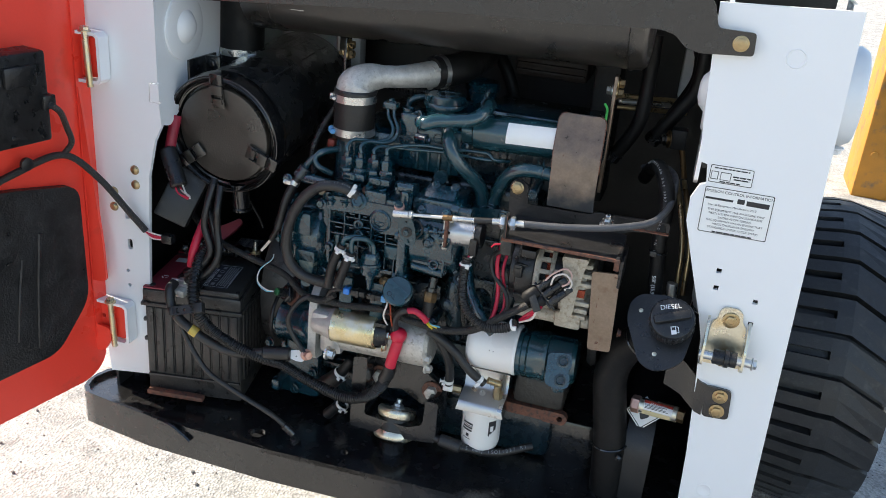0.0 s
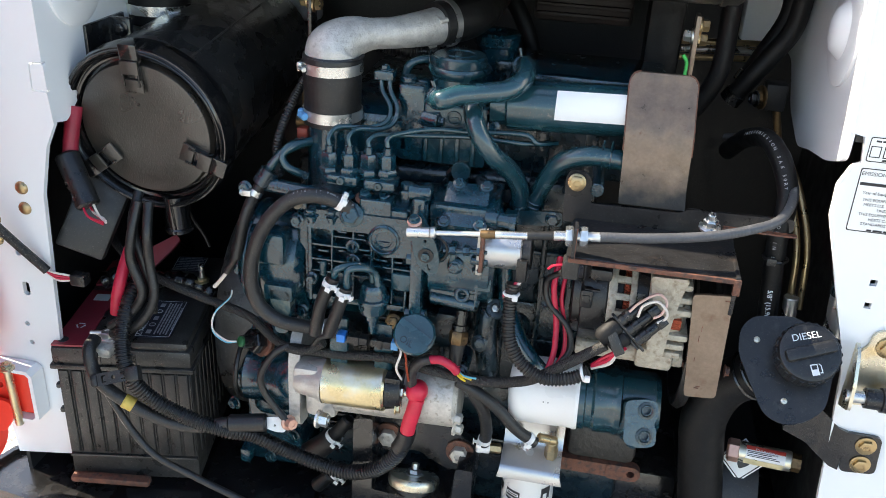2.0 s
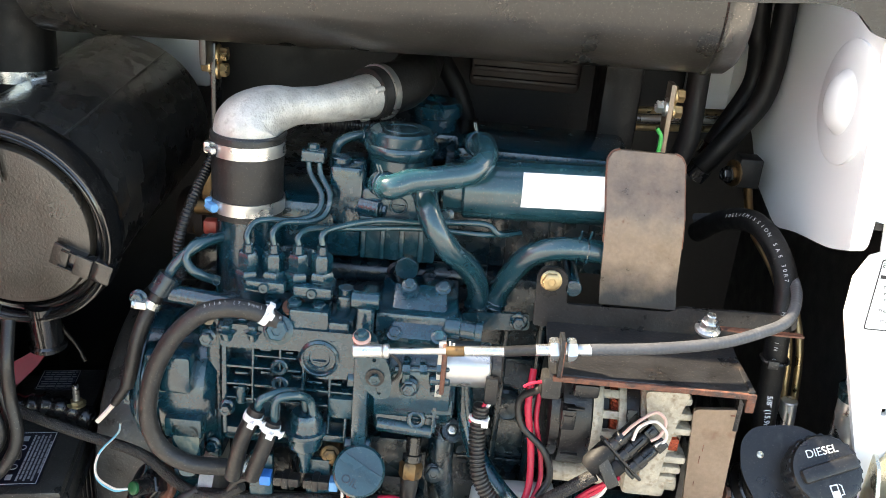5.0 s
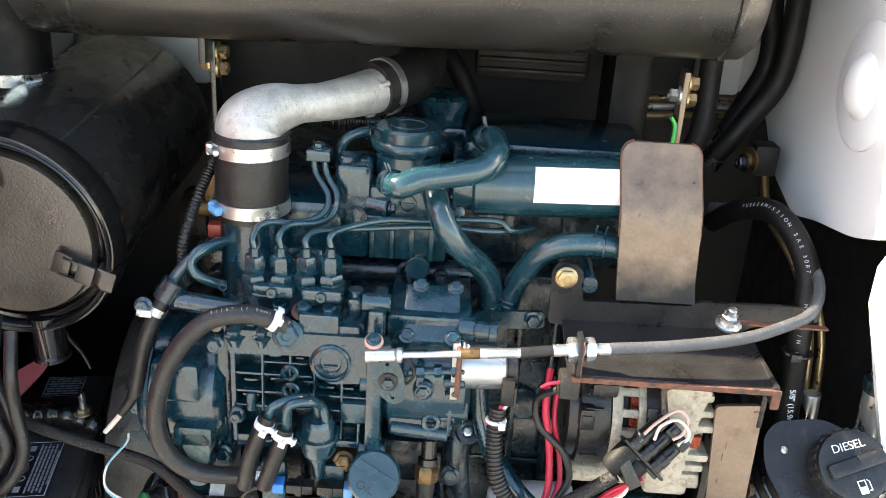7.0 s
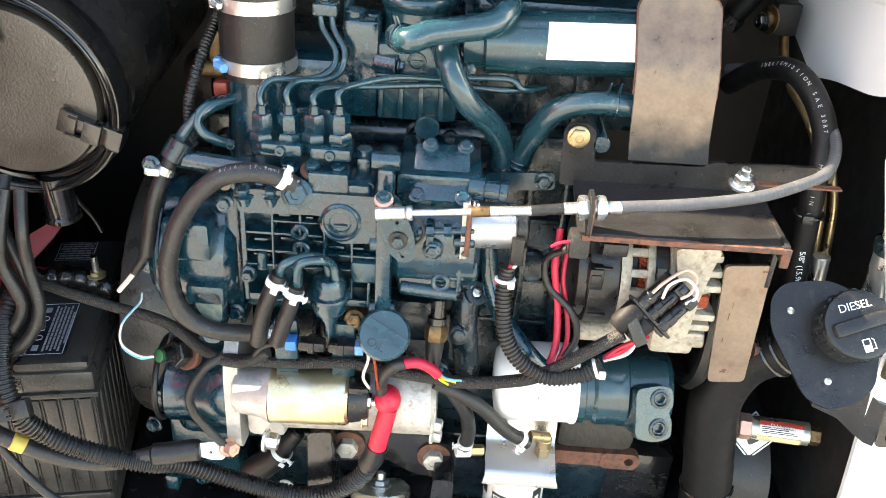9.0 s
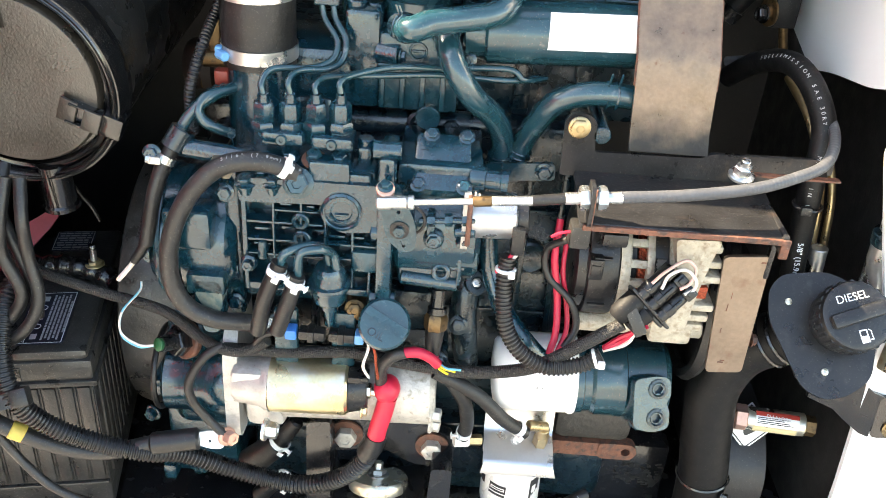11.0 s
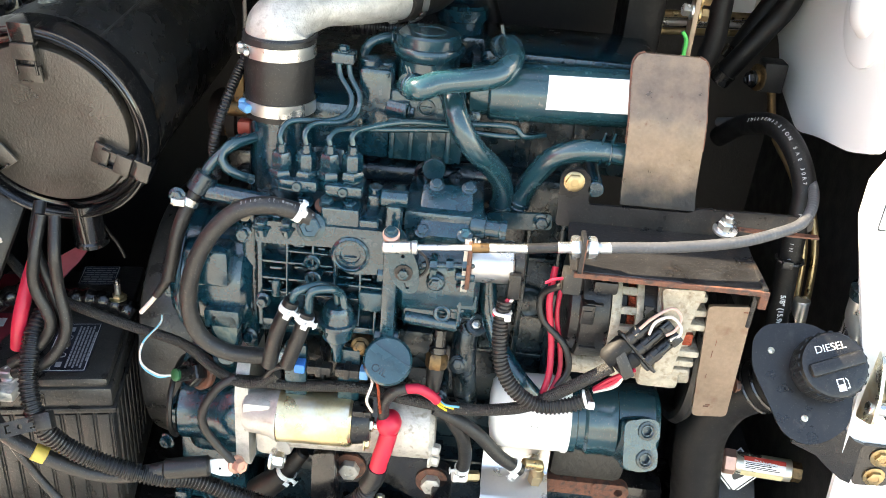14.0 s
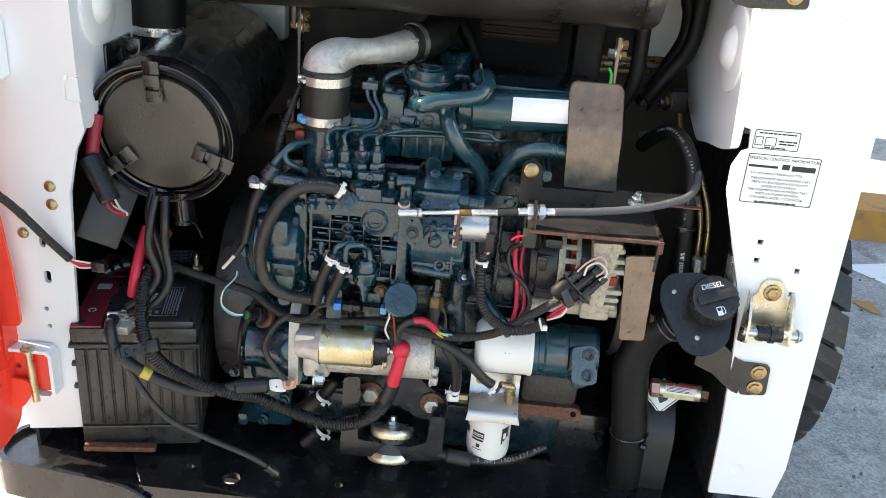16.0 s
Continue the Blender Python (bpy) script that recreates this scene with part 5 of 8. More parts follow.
lines = ([(-0.188, 0.027, 0.895), (-0.19, 0.03, 0.906), (-0.181, 0.045, 0.917), (-0.144, 0.06, 0.917), (-0.127, 0.075, 0.923), (-0.125, 0.085, 0.938), (-0.139, 0.095, 0.957), (-0.142, 0.1, 0.975)],
         [(-0.162, 0.027, 0.895), (-0.164, 0.03, 0.907), (-0.156, 0.045, 0.916), (-0.133, 0.06, 0.916), (-0.119, 0.075, 0.92), (-0.116, 0.085, 0.938), (-0.128, 0.095, 0.957), (-0.131, 0.1, 0.975)],
         [(-0.137, 0.027, 0.895), (-0.138, 0.03, 0.903), (-0.127, 0.045, 0.911), (-0.088, 0.07, 0.909), (-0.019, 0.085, 0.91), (0.05, 0.092, 0.907), (0.081, 0.11, 0.906)],
         [(-0.113, 0.027, 0.895), (-0.114, 0.03, 0.905), (-0.102, 0.045, 0.914), (-0.065, 0.07, 0.92), (-0.02, 0.085, 0.917), (0.048, 0.092, 0.919), (0.066, 0.092, 0.909), (0.09, 0.11, 0.906)])
for k, x in enumerate((-0.188, -0.162, -0.137, -0.113)):
    rise = 0.003 + 0.0027 * k
    VM = aim((x, 0.026, 0.862 + 0.0016 * k), (0, 0, 1)) @ Matrix.Rotation(0.4 + 0.5 * k, 4, "Z")
    lathe(bm := bm_(), VM, [(0, -0.012), (0.0105, -0.012), (0.0105, 0.0), (0.0115, 0.0005), (0.0128, 0.002), (0.0128, 0.0085), (0.0112, 0.0105), (0, 0.0105)], 6)
    lathe(bm, VM @ Matrix.Rotation(0.35, 4, "Z"), [(0.0096, 0.0095), (0.011, 0.0115), (0.011, 0.0265), (0.0095, 0.0295), (0.0062, 0.03)], 6)
    lathe(bm, VM, [(0.0062, 0.0298), (0.0056, 0.034), (0.0052, 0.038), (0.0, 0.038)], 18)
    part("delivery_valve", bm, TEAL, pump)
    sweep(bm := bm_(), [(px_, py_, pz_ + rise * (0.9 if i_ < 2 else 0.4 if i_ == 2 else 0.0)) for i_, (px_, py_, pz_) in enumerate(lines[k])], 0.0034, 10)
    part("injector_pipe", bm, TEAL_GLOSS, pump)
box(bm := bm_(), (-0.149, 0.09, 0.97), (-0.124, 0.112, 0.982), 0.002)
hexa(bm, (-0.137, 0.101, 0.982), (0, 0, 1), 0.006, 0.006)
part("pipe_clip", bm, TEAL, eng)
# gear case to the pump's other end
cyl(bm := bm_(), (-0.312, 0.07, 0.715), (-0.22, 0.07, 0.715), 0.072, seg=40, bev=0.01)
box(bm, (-0.232, 0.02, 0.64), (-0.216, 0.12, 0.82), 0.004)
for x in (-0.3, -0.28):
    ring(bm, aim((x, 0.07, 0.715), (1, 0, 0)), 0.071, 0.004, 40, 8)
box(bm, (-0.29, -0.008, 0.735), (-0.24, 0.03, 0.78), 0.006)
part("gear_case", bm, TEAL, eng)
box(bm := bm_(), (-0.268, -0.014, 0.686), (-0.228, 0.02, 0.71), 0.003)
plate(bm, FRONT @ T((0, 0, 0.012)), rounded([(-0.262, 0.688), (-0.232, 0.688), (-0.23, 0.655), (-0.238, 0.636), (-0.254, 0.636), (-0.256, 0.66)], 0.008), 0.015)
part("case_lug", bm, TEAL_DUSTY, eng)
for x, y, z in ((-0.228, 0.012, 0.705), (-0.225, 0.016, 0.66), (-0.315, 0.02, 0.71), (-0.225, 0.005, 0.8), (-0.30, 0.02, 0.83)):
    hexa(bm := bm_(), (x, y, z), (0, -1, 0.2), 0.007, 0.009)
    part("bolt", bm, TEAL, eng)
cyl(bm := bm_(), (-0.275, 0.03, 0.835), (-0.2, 0.02, 0.832), 0.01, seg=16)
part("fuel_rail", bm, TEAL, eng)
plate(bm := bm_(), FRONT @ T((0, 0, 0.012)), rounded([(-0.232, 0.846), (-0.206, 0.846), (-0.205, 0.836), (-0.212, 0.833), (-0.215, 0.824), (-0.223, 0.824), (-0.226, 0.832), (-0.233, 0.836)], 0.003), 0.006)
part("clip", bm, CLAY, eng)
# governor housing
cyl(bm := bm_(), (-0.055, 0.06, 0.762), (0.034, 0.06, 0.762), 0.066, seg=40, bev=0.006)
box(bm, (-0.055, 0.01, 0.765), (0.03, 0.11, 0.845), 0.006)
cyl(bm, (-0.046, 0.006, 0.716), (0.014, 0.006, 0.711), 0.0085, seg=18)
box(bm, (-0.05, 0.004, 0.705), (0.018, 0.05, 0.735), 0.006)
ring(bm, aim((-0.004, -0.001, 0.7285), (0, -1, 0.25)), 0.0075, 0.0027, 22, 8)
box(bm, (0.004, 0.0, 0.7305), (0.02, 0.006, 0.735), 0.001)
box(bm, (0.0125, -0.004, 0.715), (0.0165, 0.03, 0.76), 0.001)
part("governor_housing", bm, TEAL, eng)
box(bm := bm_(), (-0.072, -0.012, 0.69), (-0.055, 0.05, 0.858), 0.005)
for z in (0.862, 0.69, 0.77):
    cyl(bm, (-0.078, 0.0, z), (-0.05, 0.0, z), 0.009, seg=16)
part("housing_flange", bm, TEAL, eng)
GM = T((-0.009, 0.026, 0.838)) @ Matrix.Rotation(radians(38), 4, "X")
box(bm := bm_(), (-0.03, -0.032, -0.02), (0.027, 0.032, 0.008), 0.004, GM)
part("governor_cover", bm, TEAL, eng)
for x, y in ((-0.024, -0.027), (0.021, -0.027), (-0.014, 0.029), (0.021, 0.029)):
    hexa(bm := bm_(), GM @ Vector((x, y, 0.008)), GM.to_3x3() @ Vector((0, 0, 1)), 0.006, 0.006)
    part("bolt", bm, TEAL, eng)
lathe(bm := bm_(), aim((0.018, 0.016, 0.832), (1, -0.1, 0)), [(0.0, 0), (0.012, 0.0), (0.012, 0.015), (0.0095, 0.016), (0.0095, 0.03), (0.011, 0.031), (0.011, 0.038), (0, 0.038)], 20)
part("bleed_fitting", bm, TEAL, eng)
plate(bm := bm_(), FRONT @ T((0.0215, 0.7475, 0.003)), rounded([(-0.0105, -0.009), (0.0105, -0.009), (0.0105, 0.009), (-0.0105, 0.009)], 0.003), 0.005, [circle2(0.001, 0.0, 0.0052, 16)])
part("lug", bm, TEAL_DUSTY, eng)
cyl(bm := bm_(), (-0.03, -0.014, 0.7945), (0.026, -0.014, 0.8), 0.0032, seg=12)
for x in (-0.021, -0.004, 0.013):
    lathe(bm, aim((x, -0.014, 0.7955 + (x + 0.03) * 0.1), (1, 0, 0.1)), [(0, 0), (0.0062, 0), (0.0066, 0.002), (0.0066, 0.006), (0.0062, 0.0075), (0, 0.0075)], 6)
part("adjuster_stud", bm, TEAL, eng)
box(bm := bm_(), (-0.0215, -0.012, 0.772), (-0.0135, 0.002, 0.803), 0.002)
part("adjuster_tab", bm, TEAL_DUSTY, eng)
lathe(bm := bm_(), aim((-0.014, -0.006, 0.772), (0, -1, 0.1)), [(0.011, -0.01), (0.0105, 0.004), (0.008, 0.006), (0, 0.006)], 22)
hexa(bm, (-0.014, -0.012, 0.7726), (0, -1, 0.1), 0.0066, 0.007, 1.25)
part("idle_screw", bm, TEAL, eng)
cyl(bm := bm_(), (0.006, -0.012, 0.785), (0.027, -0.012, 0.786), 0.006, seg=16)
cyl(bm, (0.01, -0.01, 0.77), (0.02, -0.014, 0.776), 0.005, seg=12)
part("spring_seat", bm, TEAL, eng)
# stop solenoid
sol = thing("stop_solenoid", (0.05, 0.015, 0.77), "silver cylindrical fuel stop solenoid with red wires", "solenoid")
cyl(bm := bm_(), (0.03, 0.012, 0.792), (0.077, 0.012, 0.794), 0.0235, seg=36, bev=0.002)
part("can", bm, ALU_FLAT, sol)
cyl(bm := bm_(), (0.077, 0.012, 0.794), (0.088, 0.012, 0.7945), 0.022, seg=32)
box(bm, (0.072, -0.018, 0.765), (0.085, 0.0, 0.795), 0.002)
part("cap", bm, PLASTIC, sol)
plate(bm := bm_(), T((0.029, 0, 0)) @ SIDE, rounded([(-0.012, 0.762), (0.035, 0.762), (0.035, 0.824), (-0.012, 0.824)], 0.008), 0.007)
hexa(bm, (0.032, -0.006, 0.82), (1, 0, 0), 0.005, 0.006)
part("flange", bm, CASTING, sol)
box(bm := bm_(), (0.026, -0.02, 0.772), (0.031, -0.008, 0.826), 0.002)
part("bracket", bm, RUST, sol)
for dx in (-0.002, 0.002):
    sweep(bm := bm_(), [(0.078 + dx, -0.014, 0.768), (0.072 + dx, -0.017, 0.758), (0.062 + dx, -0.02, 0.745)], 0.0022, 8)
    part("wire", bm, RED_WIRE if dx < 0 else WIRE_WHITE, sol)
sol.location += Vector((-0.009, -0.005, 0.003))
# throttle lever and cable
def swung(x, z, a=radians(20)):
    """A point of the lever turned about its pivot."""
    dx, dz = x + 0.0475, z - 0.7935
    return (-0.0475 + dx * math.cos(a) - dz * math.sin(a), 0.7935 + dx * math.sin(a) + dz * math.cos(a))


lever = thing("throttle_lever", (-0.045, -0.03, 0.77), "dark steel throttle lever plate with pivot bolt", "lever")
plate(bm := bm_(), FRONT @ T((0, 0, 0.032)), rounded([swung(x, z) for x, z in ((-0.054, 0.84), (-0.034, 0.842), (-0.0305, 0.8), (-0.034, 0.78), (-0.041, 0.767), (-0.053, 0.768), (-0.061, 0.782), (-0.0625, 0.795))], 0.007), 0.004,
      [[swung(x, z) for x, z in circle2(-0.0425, 0.812, 0.002, 10)], [swung(x, z) for x, z in slot(-0.049, 0.7775, 0.0018, 0.0042)]])
part("plate", bm, TEAL_DUSTY, lever)
lathe(bm := bm_(), aim((-0.0475, 0.01, 0.794), (0, -1, 0)), [(0.013, 0), (0.013, 0.034), (0.011, 0.0375), (0, 0.0375)], 22)
part("shaft", bm, TEAL_DARK, lever)
lathe(bm := bm_(), aim((-0.0475, -0.032, 0.7935), (0, -1, 0)), [(0.0095, 0), (0.0095, 0.0018), (0.0065, 0.0022), (0, 0.0022)], 22)
part("washer", bm, RUST_PLATE, lever)
hexa(bm := bm_(), (-0.0475, -0.034, 0.7935), (0, -1, 0), 0.0058, 0.005, 0)
part("nut", bm, TEAL_DUSTY, lever)
ring(bm := bm_(), aim((-0.04, -0.018, 0.797), (0, -1, 0)), 0.0165, 0.0016, 24, 6)
part("spring", bm, RUST_PLATE, lever)
cab = thing("throttle_cable", (0.2, -0.04, 0.86), "grey sheathed throttle cable with plated end rod", "cable")
cyl(bm := bm_(), (-0.069, -0.046, 0.829), (-0.04, -0.047, 0.8325), 0.0064, seg=16)
cyl(bm, (-0.04, -0.047, 0.8325), (-0.034, -0.047, 0.833), 0.0072, seg=16)
part("ball_joint", bm, STEEL, cab)
lathe(bm := bm_(), aim((-0.062, -0.036, 0.8375), (0, -0.55, 0.85)), [(0.0085, -0.003), (0.009, 0.004), (0.006, 0.006), (0, 0.006)], 18)
part("washer", bm, PINK, cab)
hexa(bm := bm_(), (-0.062, -0.04, 0.843), (0, -0.3, 1), 0.0055, 0.006)
part("nut", bm, TEAL_DUSTY, cab)
cyl(bm := bm_(), (-0.036, -0.047, 0.833), (0.022, -0.05, 0.8405), 0.0032, seg=12)
rod_ = part("rod", bm, STEEL, cab)
cyl(bm := bm_(), (0.02, -0.05, 0.8403), (0.038, -0.05, 0.8421), 0.005, seg=14)
part("worn_tube", bm, OLD_BRASS, cab)
cyl(bm := bm_(), (0.037, -0.05, 0.842), (0.076, -0.05, 0.846), 0.0048, seg=14)
part("tube", bm, STEEL, cab)
cyl(bm := bm_(), (0.074, -0.05, 0.8458), (0.106, -0.048, 0.8498), 0.0052, seg=14)
part("gaiter", bm, RUBBER, cab)
cyl(bm := bm_(), (0.104, -0.048, 0.8496), (0.158, -0.045, 0.8535), 0.0058, seg=16)
part("threaded_end", bm, STEEL, cab)
for x in (0.118, 0.134):
    lathe(bm := bm_(), aim((x, -0.0466, 0.8505 + (x - 0.118) * 0.07), (1, 0.05, 0.07)), [(0, 0), (0.011, 0), (0.012, 0.002), (0.012, 0.007), (0.011, 0.009), (0, 0.009)], 6)
    part("lock_nut", bm, STEEL, cab)
sweep(bm := bm_(), [(0.156, -0.045, 0.8535), (0.215, -0.04, 0.858), (0.278, -0.03, 0.865), (0.323, -0.01, 0.87), (0.357, 0.01, 0.878), (0.376, 0.05, 0.89), (0.38, 0.1, 0.9), (0.376, 0.16, 0.913), (0.355, 0.2, 0.915), (0.315, 0.25, 0.894)], 0.0058, 14, 8, 0.0042, 0.00012)
part("sheath", bm, SHEATH, cab)

# painted hoses
for pts, r in (([(-0.062, 0.05, 0.968), (-0.048, 0.03, 0.972), (-0.03, 0.036, 0.978), (0.0, 0.046, 0.981), (0.028, 0.057, 0.985), (0.043, 0.08, 0.995), (0.04, 0.115, 1.0), (0.03, 0.15, 0.99)], 0.0125),
               ([(-0.02, 0.09, 0.965), (-0.014, 0.06, 0.95), (-0.003, 0.046, 0.928), (0.014, 0.05, 0.903), (0.038, 0.072, 0.874), (0.05, 0.09, 0.842), (0.051, 0.1, 0.8)], 0.0125),
               ([(0.066, 0.1, 0.81), (0.073, 0.098, 0.838), (0.085, 0.085, 0.87), (0.101, 0.076, 0.895), (0.131, 0.07, 0.908), (0.168, 0.075, 0.906), (0.21, 0.08, 0.9)], 0.0125),
               ([(-0.08, 0.17, 0.982), (-0.1, 0.158, 0.985), (-0.117, 0.15, 0.977), (-0.122, 0.15, 0.955), (-0.12, 0.155, 0.93)], 0.006)):
    hose_ = thing("coolant_hose", pts[0], "coolant hose painted glossy engine teal, paint worn", "hose", "painted hoses")
    sweep(bm := bm_(), pts, r, 18, 10)
    part("hose", bm, TEAL_GLOSS, hose_)
    for p0, p1 in ((pts[0], pts[1]), (pts[-1], pts[-2])):
        c0, d0 = Vector(p0).lerp(Vector(p1), 0.45), Vector(p1) - Vector(p0)
        ring(bm := bm_(), aim(c0, d0), r + 0.0004, 0.0013, 24, 6)
        ring(bm, aim(c0 + d0.normalized() * 0.006, d0), r + 0.0004, 0.0013, 24, 6)
        sd = d0.cross(Vector((0, -0.6, 1))).normalized().cross(d0).normalized()
        for q in (0.0, 0.006):
            cyl(bm, c0 + d0.normalized() * q + sd * r, c0 + d0.normalized() * q + sd * (r + 0.011), 0.0011, seg=6)
        part("spring_clamp", bm, TEAL, hose_)
clampc = thing("spring_clamp", (0.155, 0.07, 0.905), "painted spring clamp round a coolant hose", "clamp")
for x in (0.148, 0.158):
    ring(bm := bm_(), aim((x, 0.074, 0.906), (1, 0.05, -0.03)), 0.0132, 0.0014, 20, 6)
    cyl(bm, (x, 0.066, 0.918), (x + 0.001, 0.06, 0.934), 0.0012, seg=6)
    part("loop", bm, TEAL, clampc)
strap = thing("hose_strap", (0.06, 0.08, 0.81), "painted steel strap bolted over hoses", "strap")
plate(bm := bm_(), FRONT @ T((0, 0, -0.075)), rounded([(0.034, 0.82), (0.108, 0.826), (0.11, 0.806), (0.036, 0.8)], 0.006), 0.004)
part("band", bm, TEAL_DUSTY, strap)
hexa(bm := bm_(), (0.097, 0.0745, 0.816), (0, -1, 0), 0.0075, 0.008)
part("bolt", bm, TEAL, strap)

# lift pump
lift = thing("fuel_lift_pump", (-0.118, -0.01, 0.69), "teal painted round fuel lift pump with pipes", "pump")
lathe(bm := bm_(), aim((-0.118, -0.012, 0.66), (0, -0.05, 1)), [(0, 0.002), (0.006, 0.0), (0.007, 0.02), (0.0095, 0.022), (0.0095, 0.03), (0.0165, 0.033), (0.0185, 0.037), (0.0185, 0.049), (0.0215, 0.0505), (0.0225, 0.053), (0.0215, 0.0565), (0.018, 0.0575), (0.017, 0.07), (0.013, 0.076), (0, 0.0775)], 36)
part("bowl", bm, TEAL, lift)
for a, b in (((-0.118, -0.014, 0.735), (-0.163, -0.04, 0.748)), ((-0.11, -0.02, 0.735), (-0.146, -0.04, 0.735))):
    mid = ((a[0] * 0.6 + b[0] * 0.4), a[1] - 0.012, 0.764)
    sweep(bm := bm_(), [a, (a[0] - 0.004, a[1], 0.752), mid, ((b[0] + mid[0]) / 2 - 0.008, b[1], 0.762), b], 0.0047, 12)
    part("pipe", bm, TEAL_GLOSS, lift)
for p0, p1, p2 in (((-0.163, -0.04, 0.75), (-0.178, -0.043, 0.712), (-0.19, -0.035, 0.66)), ((-0.146, -0.042, 0.738), (-0.155, -0.046, 0.708), (-0.168, -0.044, 0.668))):
    sweep(bm := bm_(), [p0, p1, p2], 0.0085, 14)
    h = part("hose_tail", bm, RUBBER, lift)
    spring_clip(bm := bm_(), Vector(p0) * 0.75 + Vector(p1) * 0.25, Vector(p1) - Vector(p0), 0.0087, (0.5, -0.8, 0.1))
    part("spring_clip", bm, WHITE_PLASTIC, h, "white spring hose clip")
fl = thing("fuel_hose", (-0.22, -0.02, 0.75), "dusty grey rubber fuel hose with white clip", "hose")
sweep(bm := bm_(), [(-0.152, -0.006, 0.835), (-0.165, -0.01, 0.845), (-0.192, -0.016, 0.852), (-0.223, -0.02, 0.845), (-0.251, -0.025, 0.818), (-0.272, -0.028, 0.775), (-0.28, -0.028, 0.728), (-0.27, -0.028, 0.69), (-0.242, -0.025, 0.668), (-0.2, -0.01, 0.655)], 0.0095, 14)
part("hose", bm, HOSE_GREY, fl)
text_along([(-0.251, -0.025, 0.818), (-0.223, -0.02, 0.845), (-0.192, -0.016, 0.852), (-0.165, -0.01, 0.845), (-0.152, -0.006, 0.835)][::-1], '5/16" (7.9mm) 50 PSI', 84, 0.0034, 0.0097, (0.1, -0.45, 0.85), 0.0052, DIM_INK, fl)
spring_clip(bm := bm_(), (-0.163, -0.0095, 0.844), (-0.8, -0.2, 0.5), 0.0097, (0.3, -0.6, 0.75))
part("spring_clip", bm, WHITE_PLASTIC, fl, "white spring hose clip")
fl.location += Vector((0, 0.003, -0.006))

# oil filler, pressure switch
oil = thing("oil_filler_cap", (-0.059, -0.03, 0.68), "teal round oil filler cap with raised grip bar", "cap")
OM = aim((-0.059, -0.022, 0.672), (0.05, -0.82, 0.57))
lathe(bm := bm_(), OM, [(0, -0.07), (0.018, -0.07), (0.018, -0.012), (0.0, -0.012)], 24)
part("neck", bm, BLACK, oil)
lathe(bm := bm_(), OM, [(0.024, -0.012), (0.0275, -0.01), (0.0275, 0.006), (0.025, 0.009), (0, 0.0095)], 36)
part("cap", bm, TEAL_GLOSS, oil)
plate(bm := bm_(), OM @ Matrix.Rotation(radians(-32), 4, "Z") @ T((0, 0.003, 0.016)), rounded([(-0.024, -0.0035), (0.024, -0.0065), (0.0245, 0.006), (-0.024, 0.0045)], 0.002), 0.008)
part("grip", bm, TEAL_DUSTY, oil)
# raised letters share the cap's paint; their shaded outline is put in as darker teal
words("OIL", OM @ Matrix.Rotation(radians(-26), 4, "Z") @ T((-0.003, -0.0135, 0.0096)), 0.0125, TEAL_DARK, oil, thick=0.0006)
sw = thing("oil_pressure_switch", (-0.005, 0.01, 0.65), "brass hexagon oil pressure switch with black boot", "sensor")
SW = aim((-0.006, -0.004, 0.64), (0.03, 0.3, 1))
lathe(bm := bm_(), SW, [(0.0, 0.014), (0.0115, 0.014), (0.0128, 0.017), (0.0128, 0.029), (0.0108, 0.032), (0, 0.032)], 6)
part("body", bm, OLD_BRASS, sw)
lathe(bm := bm_(), SW, [(0.0105, 0.033), (0.0105, 0.04), (0.008, 0.041), (0.008, 0.06), (0, 0.06)], 20)
part("stem", bm, BLACK, sw)
lathe(bm := bm_(), SW, [(0, -0.017), (0.0072, -0.017), (0.008, -0.0145), (0, -0.0145)], 18)
part("grommet", bm, RED_WIRE, sw)
lathe(bm := bm_(), SW, [(0, -0.014), (0.008, -0.014), (0.0095, 0.0), (0.0105, 0.014), (0, 0.014)], 20)
part("boot", bm, RUBBER, sw)
for k, (m_, dx) in enumerate(((WIRE_YELLOW, 0.0), (WIRE_BLUE, 0.003), (WIRE_YELLOW, -0.004))):
    sweep(bm := bm_(), [(-0.006, -0.008, 0.63), (0.004 + dx, -0.024, 0.622), (0.02 + dx * 2, -0.026, 0.618 + dx)], 0.0014, 6)
    part("wire", bm, m_, sw)

# ---- steel bracket over the alternator ----
shield = thing("belt_shield", (0.22, 0.0, 0.82), "dark worn steel bracket and belt shield with rusty edges", "bracket")
plate(bm := bm_(), FRONT @ T((0, 0, -0.05)), rounded([(0.11, 0.826), (0.108, 0.885), (0.114, 0.894), (0.131, 0.894), (0.14, 0.886), (0.142, 0.854), (0.25, 0.856), (0.262, 0.862), (0.278, 0.862), (0.384, 0.864), (0.385, 0.848), (0.32, 0.838), (0.3, 0.826)], 0.004), 0.005)
part("back_plate", bm, RUST_PLATE, shield)
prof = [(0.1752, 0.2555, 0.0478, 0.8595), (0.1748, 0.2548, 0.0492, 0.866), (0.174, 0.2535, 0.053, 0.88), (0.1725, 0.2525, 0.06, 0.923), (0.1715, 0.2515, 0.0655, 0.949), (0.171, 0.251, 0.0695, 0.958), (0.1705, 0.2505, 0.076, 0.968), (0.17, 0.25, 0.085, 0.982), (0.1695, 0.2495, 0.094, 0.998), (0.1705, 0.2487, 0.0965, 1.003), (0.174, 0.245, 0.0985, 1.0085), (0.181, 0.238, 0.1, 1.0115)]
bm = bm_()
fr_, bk = [], []
